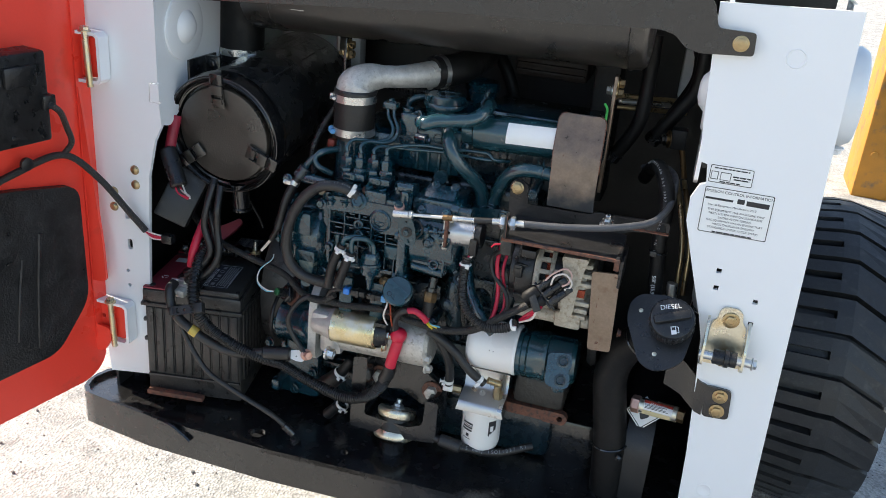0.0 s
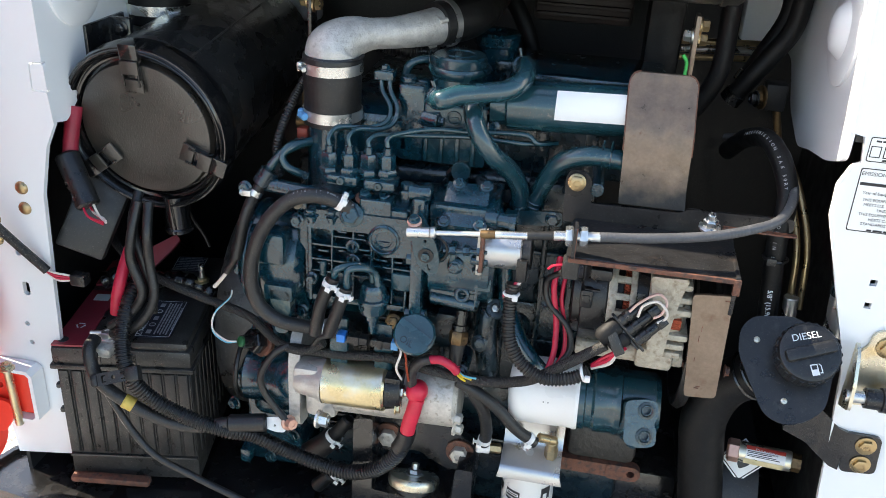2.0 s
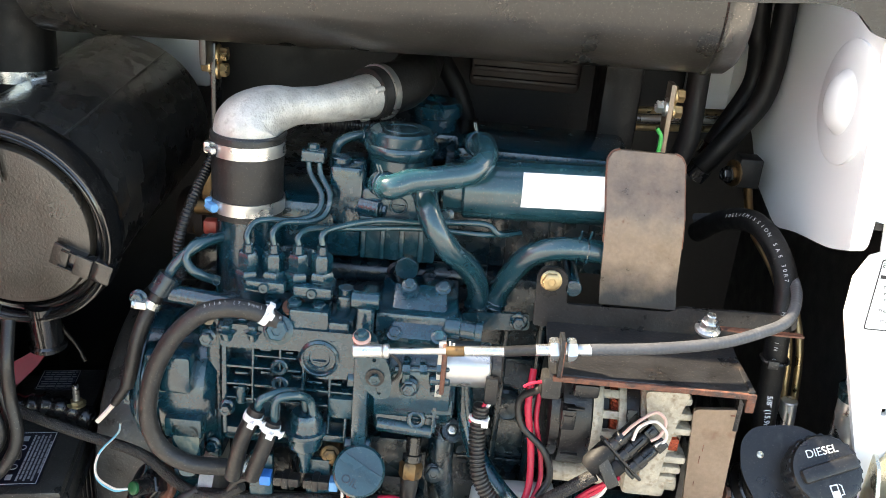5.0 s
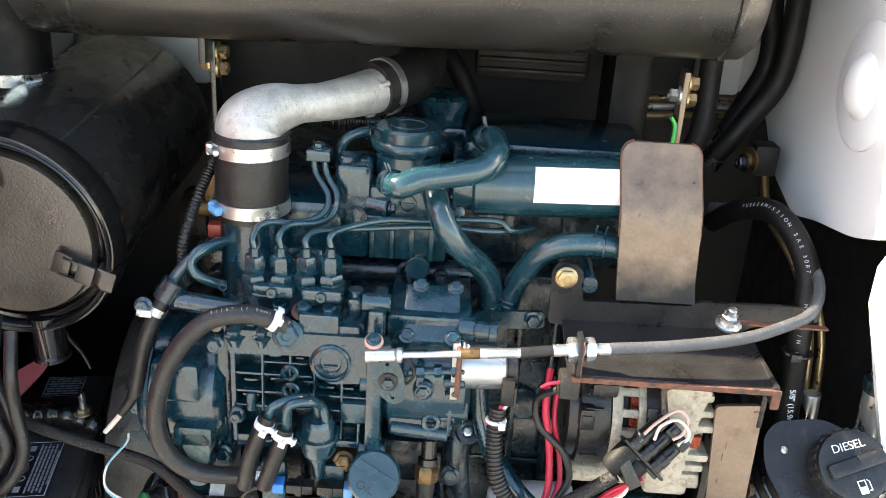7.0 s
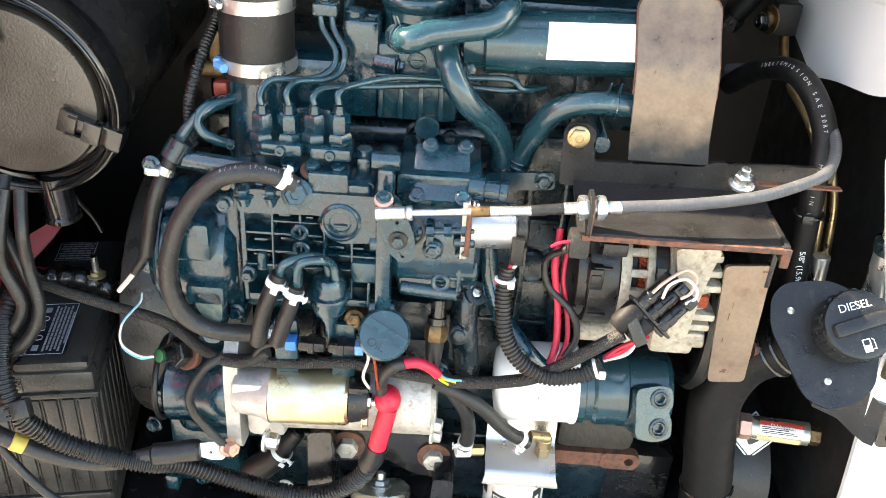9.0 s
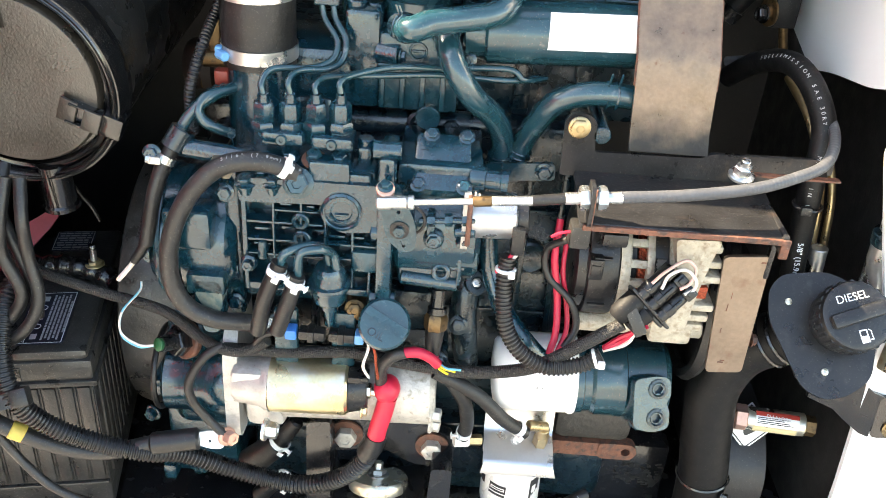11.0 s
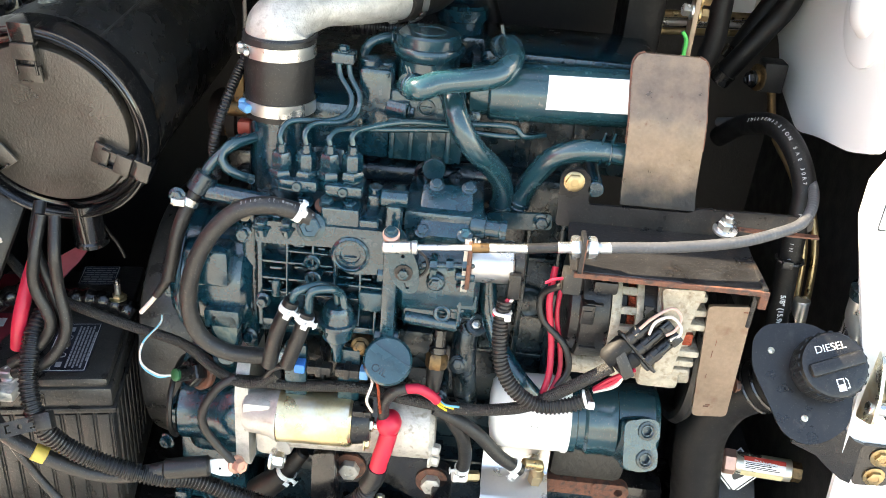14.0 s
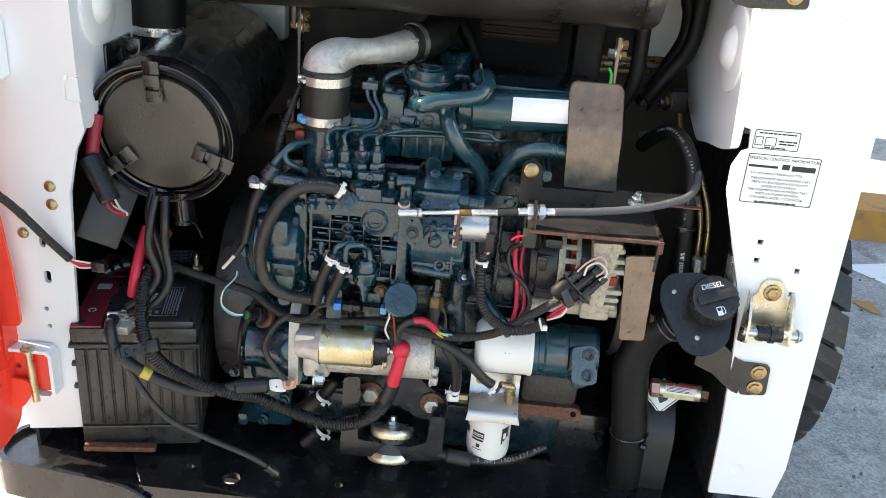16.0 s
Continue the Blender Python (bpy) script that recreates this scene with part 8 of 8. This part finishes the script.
for x0, x1 in ((-0.15, -0.122), (-0.118, -0.09)):
    box(bm := bm_(), (x0, -0.026, 0.645), (x1, -0.012, 0.656), 0.002)
    box(bm, (x0 + 0.01, -0.028, 0.644), (x0 + 0.017, -0.01, 0.6575), 0.001)
    part("housing", bm, PLASTIC, bc)
sweep(bm := bm_(), [(-0.165, -0.02, 0.65), (-0.178, -0.02, 0.648), (-0.19, -0.02, 0.642), (-0.2, -0.015, 0.625)], 0.0035, 8)
part("lead", bm, RUBBER, bc)
for k, (m_, dx) in enumerate(((WIRE_WHITE, 0), (COPPER, 0.014))):
    sweep(bm := bm_(), [(-0.08, -0.02, 0.655), (-0.074 + dx * 0.4, -0.034, 0.648), (-0.079 + dx, -0.036, 0.625), (-0.073 + dx * 0.7, -0.03, 0.604)], 0.0017, 6)
    part("wire", bm, m_, bc)
sn = thing("speed_sensor", (-0.285, 0.01, 0.6), "hexagon sensor with green plug in the housing", "sensor")
SN = aim((-0.2955, 0.041, 0.594), (-0.5, -0.75, 0.35))
lathe(bm := bm_(), SN, [(0.0215, -0.004), (0.0225, 0.003), (0.0205, 0.005), (0, 0.005)], 28)
part("seat", bm, RUST, sn)
lathe(bm := bm_(), SN, [(0.016, 0.004), (0.0175, 0.008), (0.0175, 0.018), (0.015, 0.021), (0, 0.021)], 6)
part("nut", bm, BLACK, sn)
lathe(bm := bm_(), SN, [(0.009, 0.02), (0.009, 0.038), (0, 0.038)], 16)
part("barrel", bm, PLASTIC, sn)
lathe(bm := bm_(), SN, [(0.0075, 0.036), (0.0075, 0.041), (0.005, 0.0425), (0, 0.0425)], 16)
part("plug", bm, mat("dark_green_plug", (0.012, 0.1, 0.035), 0.4), sn)
c = SN @ Vector((0, 0, 0.047))
for m_, o in ((WIRE_BLUE, 0.0), (WIRE_WHITE, 0.003)):
    sweep(bm := bm_(), [c, c + Vector((-0.015, -0.004, 0.0 + o)), c + Vector((-0.034, 0.0, 0.012 + o)), c + Vector((-0.034, 0.01, 0.035)), c + Vector((-0.02, 0.03, 0.05)), c + Vector((-0.018, 0.035, 0.06))], 0.0013, 6)
    part("wire", bm, m_, sn)
sn.location += Vector((0.007, -0.0135, -0.002))
sl = thing("starter_lead", (-0.26, -0.02, 0.55), "thin black rubber lead looping beside the starter", "cable")
sweep(bm := bm_(), [(-0.235, -0.01, 0.618), (-0.255, -0.018, 0.605), (-0.272, -0.024, 0.575), (-0.271, -0.024, 0.548), (-0.256, -0.024, 0.522), (-0.238, -0.026, 0.502)], 0.0052, 12)
part("lead", bm, RUBBER, sl)
drain = thing("drain_hose", (-0.21, 0.04, 0.4), "black breather hose with white spring clips", "hose")
for p0, p1, r, m_ in (((-0.165, 0.04, 0.47), (-0.19, 0.04, 0.43), 0.011, RUBBER), ((-0.188, 0.04, 0.432), (-0.23, 0.045, 0.385), 0.019, RUBBER), ((-0.2, 0.06, 0.34), (-0.225, 0.06, 0.31), 0.012, RUBBER)):
    cyl(bm := bm_(), p0, p1, r * 0.85, r, seg=18, bev=0.003)
    part("hose", bm, m_, drain)
for c in (Vector((-0.187, 0.036, 0.436)), Vector((-0.19, 0.06, 0.345))):
    spring_clip(bm := bm_(), c, (-0.5, 0, -0.8), 0.0125, (0.6, -0.7, 0.1))
    part("spring_clip", bm, WHITE_PLASTIC, drain)
LOW = [(0.0, 0.02, 0.36), (0.03, 0.01, 0.358), (0.075, 0.01, 0.352), (0.145, 0.03, 0.345), (0.21, 0.06, 0.36)]
lh = thing("low_hose", (0.1, 0.02, 0.35), "black rubber hose with white print under filter", "hose")
sweep(bm := bm_(), [(0.0, 0.02, 0.36), (0.03, 0.01, 0.358), (0.075, 0.01, 0.352), (0.145, 0.03, 0.345), (0.21, 0.06, 0.36)], 0.008, 14)
part("hose", bm, RUBBER, lh)
cyl(bm := bm_(), (0.035, 0.01, 0.358), (0.08, 0.01, 0.352), 0.0125, seg=18, bev=0.003)
part("sleeve", bm, GREY_BOX, lh)
text_along(LOW[::-1], "12.5 mm) ISO11237 R1", 62, 0.0052, 0.0082, (0, -0.75, 0.65), 0.0095, DIM_INK, lh)

# left of the engine: loops down from the fuel pump
fh = thing("feed_hose", (-0.29, 0.02, 0.8), "black rubber feed hose with steel clamp", "hose")
sweep(bm := bm_(), [(-0.215, 0.085, 0.885), (-0.235, 0.065, 0.884), (-0.252, 0.048, 0.878), (-0.268, 0.04, 0.862), (-0.279, 0.034, 0.842)], 0.0062, 12)
part("pipe", bm, TEAL_GLOSS, fh)
sweep(bm := bm_(), [(-0.272, 0.032, 0.85), (-0.289, 0.02, 0.82), (-0.299, 0.01, 0.791), (-0.306, 0.004, 0.755), (-0.31, 0.0, 0.735)], 0.0078, 14)
part("hose", bm, RUBBER, fh)
cyl(bm := bm_(), (-0.27, 0.033, 0.853), (-0.281, 0.026, 0.834), 0.013, seg=18)
part("collar", bm, TEAL_DARK, fh)
lathe(bm := bm_(), aim((-0.287, 0.021, 0.824), (-0.4, -0.3, -0.8)), [(0.0082, -0.004), (0.0094, -0.004), (0.0094, 0.004), (0.0082, 0.004)], 20)
box(bm, (-0.301, 0.008, 0.823), (-0.289, 0.016, 0.831), 0.001)
hexa(bm, (-0.301, 0.012, 0.827), (-1, -0.3, 0.2), 0.004, 0.004)
part("clamp", bm, STEEL, fh)
sweep(bm := bm_(), [(-0.292, 0.028, 0.81), (-0.306, 0.014, 0.77), (-0.314, 0.004, 0.74)], 0.007, 12, 8, 0.004, 0.0012)
part("conduit", bm, PLASTIC, fh)
sweep(bm := bm_(), [(-0.31, 0.002, 0.738), (-0.319, 0.004, 0.722), (-0.328, 0.008, 0.708)], 0.005, 10)
part("tape", bm, RUBBER, fh)
sweep(bm := bm_(), [(-0.327, 0.008, 0.709), (-0.338, 0.011, 0.694), (-0.35, 0.012, 0.679)], 0.0028, 8)
part("bare_wire", bm, WIRE_WHITE, fh)
sweep(bm := bm_(), [(-0.238, 0.062, 0.884), (-0.25, 0.05, 0.882), (-0.257, 0.042, 0.871), (-0.252, 0.04, 0.86), (-0.24, 0.042, 0.852), (-0.226, 0.05, 0.844)], 0.0056, 12)
part("pipe", bm, TEAL_GLOSS, fh)
sweep(bm := bm_(), [(-0.24, 0.16, 0.99), (-0.253, 0.12, 0.951), (-0.261, 0.08, 0.92), (-0.27, 0.06, 0.88), (-0.275, 0.08, 0.83)], 0.006, 12, 8, 0.004, 0.001)
single("corrugated_conduit", bm, PLASTIC, "thin black corrugated conduit beside the intake elbow", "conduit")
box(bm := bm_(), (-0.249, 0.075, 0.884), (-0.234, 0.09, 0.9), 0.003)
tabs = thing("relay_tab", (-0.234, 0.08, 0.9), "small red plastic tab with wire loops below the coupling", "tab")
part("tab", bm, TAB_RED, tabs)
box(bm := bm_(), (-0.228, 0.078, 0.893), (-0.205, 0.095, 0.903), 0.002)
part("bracket", bm, OLD_BRASS, tabs)
for x, y, z in ((-0.243, 0.062, 0.886), (-0.236, 0.062, 0.888), (-0.25, 0.06, 0.883), (-0.268, 0.04, 0.862), (-0.222, 0.03, 0.852)):
    ring(bm := bm_(), aim((x, y, z), (0.4, -0.8, 0.3)), 0.0036, 0.0006, 16, 5)
    cyl(bm, (x, y, z - 0.0036), (x + 0.001, y + 0.002, z - 0.012), 0.0006, seg=5)
    part("wire_loop", bm, TEAL_DUSTY, tabs)
# red conduit and module below the air cleaner
rc = thing("red_conduit", (-0.55, 0.03, 0.82), "dull red rubber sleeve with black connector and wires", "cable")
sweep(bm := bm_(), [(-0.556, 0.06, 0.9), (-0.559, 0.05, 0.87), (-0.562, 0.04, 0.83)], 0.0105, 14)
part("sleeve", bm, mat("dull_red_rubber", (0.25, 0.012, 0.03), 0.5), rc)
cyl(bm := bm_(), (-0.565, 0.038, 0.838), (-0.524, 0.012, 0.776), 0.0165, seg=24, bev=0.003)
part("connector", bm, PLASTIC, rc)
for k, m_ in enumerate((WIRE_WHITE, RED_WIRE, RED_WIRE, WIRE_WHITE, WIRE_WHITE, RED_WIRE)):
    o = Vector((0.004 * math.cos(k * 2.1), 0.004 * math.sin(k * 2.1), 0))
    sweep(bm := bm_(), [Vector((-0.527, 0.014, 0.781)) + o * 2, Vector((-0.515, 0.006, 0.768)) + o * 2, Vector((-0.5 + 0.004 * (k % 3), 0.0, 0.764 - 0.003 * (k % 2))) + o * 1.5], 0.0017, 6)
    part("wire", bm, m_, rc)
rl = thing("relay_box", (-0.55, 0.05, 0.7), "dusty grey plastic control box tilted behind the post", "box")
RM = aim((-0.548, 0.05, 0.738), (0.35, -0.85, 0.35)) @ Matrix.Rotation(radians(-24), 4, "Z")
box(bm := bm_(), (-0.034, -0.052, -0.03), (0.034, 0.058, 0.0), 0.004, RM)
part("housing", bm, GREY_BOX, rl)
for pts in ([(-0.455, 0.02, 0.79), (-0.46, 0.0, 0.745), (-0.462, -0.004, 0.71), (-0.448, -0.008, 0.665), (-0.468, -0.012, 0.63), (-0.5, -0.014, 0.606)], [(-0.44, 0.02, 0.79), (-0.436, 0.0, 0.75), (-0.437, 0.0, 0.71), (-0.43, -0.01, 0.66), (-0.452, -0.02, 0.62), (-0.496, -0.018, 0.596)],
            [(-0.47, 0.05, 0.79), (-0.468, 0.02, 0.75), (-0.45, 0.01, 0.7), (-0.44, 0.005, 0.66), (-0.44, 0.0, 0.63)]):
    sweep(bm := bm_(), pts, 0.0068, 12)
    single("battery_lead", bm, RUBBER, "black battery lead looping down to the terminal", "cable", "battery leads")
sweep(bm := bm_(), [(-0.484, 0.05, 0.72), (-0.486, 0.02, 0.69), (-0.49, 0.0, 0.655), (-0.497, 0.0, 0.62)], 0.0085, 12)
single("battery_lead", bm, RED_WIRE, "bright red battery lead beside the black ones", "cable", "battery leads")
TC = aim((-0.528, 0.197, 0.622), (0.35, -0.8, 0.5)) @ Matrix.Rotation(radians(37), 4, "Z")
plate(bm := bm_(), TC, rounded([(-0.03, -0.015), (0.012, -0.0115), (0.032, -0.007), (0.033, 0.004), (0.012, 0.008), (-0.024, 0.016), (-0.032, 0.008)], 0.004), 0.024)
single("terminal_cover", bm, MAROON, "dark red rubber terminal cover at the battery back", "cover")
sweep(bm := bm_(), [(-0.466, 0.182, 0.7), (-0.46, 0.185, 0.685), (-0.449, 0.189, 0.664), (-0.441, 0.19, 0.643)], 0.0026, 8)
single("loose_cord", bm, RUBBER, "thin black cord hanging below the air cleaner", "cord")

# ---- fuel filler ----
PN = Vector((-0.1, -0.7, 0.7)).normalized()
PMT = aim((0.399, -0.011, 0.701), PN)
fil = thing("fuel_filler", (0.4, 0.0, 0.66), "black diesel filler cap on a black mounting plate", "fuel filler")
plate(bm := bm_(), PMT, rounded([(-0.058, 0.034), (-0.046, 0.052), (0.0, 0.062), (0.04, 0.048), (0.056, 0.02), (0.052, -0.045), (0.03, -0.066), (0.008, -0.074), (-0.016, -0.066), (-0.056, 0.002)], 0.012), 0.004)
part("mount_plate", bm, FILLER_PLATE, fil)
for u, v in ((-0.037, 0.023), (0.005, -0.045), (0.045, 0.03)):
    lathe(bm := bm_(), PMT @ T((u, v, 0)), [(0.004, 0), (0.0036, 0.0016), (0.0018, 0.0022), (0.0016, 0.0012), (0, 0.0012)], 14)
    part("screw", bm, PALE_ZINC, fil)
CM = PMT @ T((0.0176, 0.011, 0)) @ Matrix.Rotation(radians(4), 4, "Y") @ Matrix.Rotation(radians(23), 4, "Z") @ Matrix.Diagonal((0.84, 0.84, 0.92, 1))
lathe(bm := bm_(), CM, [(0.04, 0), (0.04, 0.012), (0.043, 0.014), (0.043, 0.038), (0.041, 0.042), (0.036, 0.044), (0, 0.044)], 44)
plate(bm, CM @ T((0, 0, 0.038)), [((0.0445 if k % 4 < 2 else 0.0425) * math.cos(2 * math.pi * k / 96), (0.0445 if k % 4 < 2 else 0.0425) * math.sin(2 * math.pi * k / 96)) for k in range(96)], 0.022)
cap = part("cap", bm, FILLER_CAP, fil)
box(bm := bm_(), (-0.036, -0.009, 0.043), (0.036, 0.009, 0.054), 0.004, CM @ Matrix.Rotation(radians(4), 4, "Z"))
part("grip", bm, FILLER_CAP, cap)
words("DIESEL", CM @ T((0, 0.022, 0.0442)), 0.0138, PALE_INK, cap)
bm = bm_()
PB = CM @ T((0, -0.026, 0.0442))
plate(bm, PB, [(-0.006, -0.008), (0.004, -0.008), (0.004, 0.008), (-0.006, 0.008)], 0.0003, [[(-0.0045, 0.0005), (0.0025, 0.0005), (0.0025, 0.0065), (-0.0045, 0.0065)]])
plate(bm, PB, [(0.005, -0.006), (0.009, -0.006), (0.009, 0.005), (0.006, 0.008), (0.0055, 0.007), (0.0077, 0.0045), (0.0077, -0.0045), (0.005, -0.0045)], 0.0003)
part("pump_symbol", bm, PALE_INK, cap)
fp = thing("filler_hose", (0.34, 0.05, 0.4), "thick black rubber filler hose with clamps", "hose")
sweep(bm := bm_(), [(0.405, 0.0, 0.69), (0.385, 0.03, 0.66), (0.35, 0.05, 0.62), (0.333, 0.058, 0.56), (0.341, 0.062, 0.486), (0.353, 0.062, 0.404), (0.362, 0.07, 0.27)], 0.031, 26)
part("hose", bm, RUBBER_SHADED, fp)
for p, d in (((0.383, 0.032, 0.657), (-0.5, 0.4, -0.7)), ((0.374, 0.038, 0.648), (-0.55, 0.4, -0.7)), ((0.353, 0.062, 0.41), (0.15, 0, -1))):
    ring(bm := bm_(), aim(p, d), 0.0315, 0.0025, 36, 6)
    hexa(bm, Vector(p) + Vector((0.02, -0.026, -0.01)), (1, -0.6, 0), 0.005, 0.008)
    part("clamp", bm, BLACK, fp)
# printed hose, steel lines, plug behind the cap
ph = thing("vent_hose", (0.37, 0.06, 0.8), "black rubber vent hose with white print", "hose")
sweep(bm := bm_(), [(0.395, 0.06, 0.66), (0.383, 0.06, 0.714), (0.377, 0.058, 0.771), (0.371, 0.056, 0.831), (0.374, 0.072, 0.885), (0.362, 0.1, 0.921), (0.347, 0.14, 0.933), (0.333, 0.2, 0.911), (0.321, 0.25, 0.875)], 0.0125, 16)
part("hose", bm, RUBBER_SHADED, ph)
words("5/8\" (15.9mm)", aim((0.376, 0.043, 0.745), (0, -1, 0.1)) @ Matrix.Rotation(radians(-86), 4, "Z"), 0.0085, PALE_INK, ph)
VH = [(0.383, 0.06, 0.714), (0.377, 0.058, 0.771), (0.371, 0.056, 0.831), (0.374, 0.072, 0.885), (0.362, 0.1, 0.921), (0.347, 0.14, 0.933), (0.333, 0.2, 0.911)]
for text, at in (("MADE IN U", 76), ("FUEL/EMISSION SAE 30R7", 166)):
    text_along(VH, text, at, 0.0047, 0.0138, (-0.35, -0.8, 0.45), 0.0058, DIM_INK, ph)
ring(bm := bm_(), aim((0.373, 0.055, 0.81), (0, 0, 1)), 0.0142, 0.002, 20, 6)
box(bm, (0.36, 0.036, 0.806), (0.372, 0.042, 0.816), 0.002)
part("tie", bm, PLASTIC, ph)
cyl(bm := bm_(), (0.411, 0.069, 0.69), (0.407, 0.069, 0.753), 0.0095, seg=18)
single("steel_tube", bm, STEEL, "short bright steel tube behind the filler cap", "pipe")
for x in (0.415, 0.428):
    sweep(bm := bm_(), [(x, 0.1, 0.72), (x - 0.004, 0.12, 0.8), (x - 0.02, 0.16, 0.86), (x - 0.035, 0.22, 0.89)], 0.0045, 10)
    single("brake_line", bm, BRASS, "thin brass coloured steel line deep in the bay", "pipe", "thin steel lines")
# grease cylinder with warning tag
dc = thing("tensioner_cylinder", (0.42, 0.09, 0.47), "small plated cylinder with danger label and copper fitting", "cylinder")
cyl(bm := bm_(), (0.385, 0.06, 0.507), (0.455, 0.05, 0.51), 0.0145, seg=28)
part("tube", bm, PALE_ZINC, dc)
cyl(bm := bm_(), (0.37, 0.062, 0.506), (0.388, 0.059, 0.507), 0.0165, seg=6, bev=0.003)
part("end_plug", bm, PINK, dc)
lathe(bm := bm_(), aim((0.453, 0.05, 0.51), (1, -0.15, 0)), [(0, 0), (0.013, 0), (0.013, 0.014), (0, 0.014)], 6)
part("nut", bm, OLD_BRASS, dc)
def wrap(u0, u1, a0, a1, r, name, material, parent, label=""):
    """A paper band round the cylinder, from u0 to u1 along it and a0 to a1 degrees round it."""
    p0, d0 = Vector((0.385, 0.06, 0.507)), Vector((0.07, -0.01, 0.003)).normalized()
    e1 = Vector((0, -1, 0)) - d0 * d0.dot(Vector((0, -1, 0)))
    e1.normalize()
    e2 = d0.cross(e1) * (1 if d0.cross(e1).z > 0 else -1)
    bm = bm_()
    g_ = [[bm.verts.new(p0 + d0 * u + r * (math.cos(radians(a)) * e1 + math.sin(radians(a)) * e2)) for u in (u0, u1)] for a in (a0 + (a1 - a0) * k / 8 for k in range(9))]
    for i in range(8):
        bm.faces.new((g_[i][0], g_[i][1], g_[i + 1][1], g_[i + 1][0]))
    return part(name, bm, material, parent, label)


tag = wrap(0.01, 0.062, 5, 80, 0.0149, "danger_label", DECAL, dc, "white label with red danger heading")
wrap(0.01, 0.062, 56, 80, 0.0152, "red_band", RED_INK, tag)
for a_ in (46, 38, 28, 20):
    wrap(0.012, 0.055 - 0.0006 * (a_ % 20), a_, a_ + 4, 0.0152, "print", INK, tag)
wrap(0.008, 0.06, -42, 3, 0.0153, "caution_label", CREAM, dc, "curled cream caution label")
TG = aim((0.421, 0.0462, 0.5214), (-0.1, -0.45, 0.9))
words("DANGER", TG @ T((-0.001, -0.002, 0.0012)), 0.0075, PALE_INK, tag)
DG = aim((0.395, 0.066, 0.487), (0, -0.9, 0.35)) @ Matrix.Rotation(radians(43), 4, "Z")
plate(bm := bm_(), DG, sq(0, 0, 0.023), 0.0006)
dd = part("diamond_label", bm, DECAL, dc, "white diamond warning label")
plate(bm := bm_(), DG @ T((0, 0, 0.0003)), sq(0, 0, 0.021), 0.0002, [sq(0, 0, 0.0195)])
part("border", bm, INK, dd)
plate(bm := bm_(), DG @ T((0, 0, 0.0003)), rounded([(-0.012, -0.008), (0.006, -0.012), (0.014, 0.004), (-0.002, 0.012)], 0.005), 0.0002)
part("pictogram", bm, INK, dd)
dc.location += Vector((0.008, 0.022, -0.014))
# tank and chassis parts low on that side
box(bm := bm_(), (0.22, 0.12, 0.262), (0.33, 0.4, 0.395), 0.015)
tank = single("fuel_tank", bm, BLACK, "black plastic fuel tank with a rough stamped patch", "tank")
rt = random.Random(5)
bm = bm_()
for k in range(90):
    u_, v_ = 0.25 + 0.06 * rt.random(), 0.322 + 0.042 * rt.random()
    box(bm, (u_, 0.1188, v_), (u_ + rt.uniform(0.002, 0.007), 0.1203, v_ + rt.uniform(0.001, 0.003)), 0)
bmesh.ops.translate(bm, vec=(0.005, 0, 0), verts=bm.verts)
part("stamped_patch", bm, GREY_BOX, tank)
plate(bm := bm_(), T((0.43, 0, 0)) @ SIDE, rounded([(0.05, 0.265), (0.05, 0.42), (0.1, 0.47), (0.35, 0.48), (0.35, 0.265)], 0.03), 0.05)
single("chassis_gusset", bm, BLACK_MATT, "black steel chassis gusset beside the filler hose", "gusset")
wh = thing("wall_plug", (0.44, 0.04, 0.8), "grey steel hydraulic coupler behind the post edge", "coupler")
for z0, z1, r in ((0.73, 0.785, 0.016), (0.785, 0.8, 0.019), (0.8, 0.86, 0.015)):
    cyl(bm := bm_(), (0.458, 0.03, z0), (0.456, 0.03, z1), r, seg=18)
    part("section", bm, STEEL if r < 0.018 else TEAL_DARK, wh)
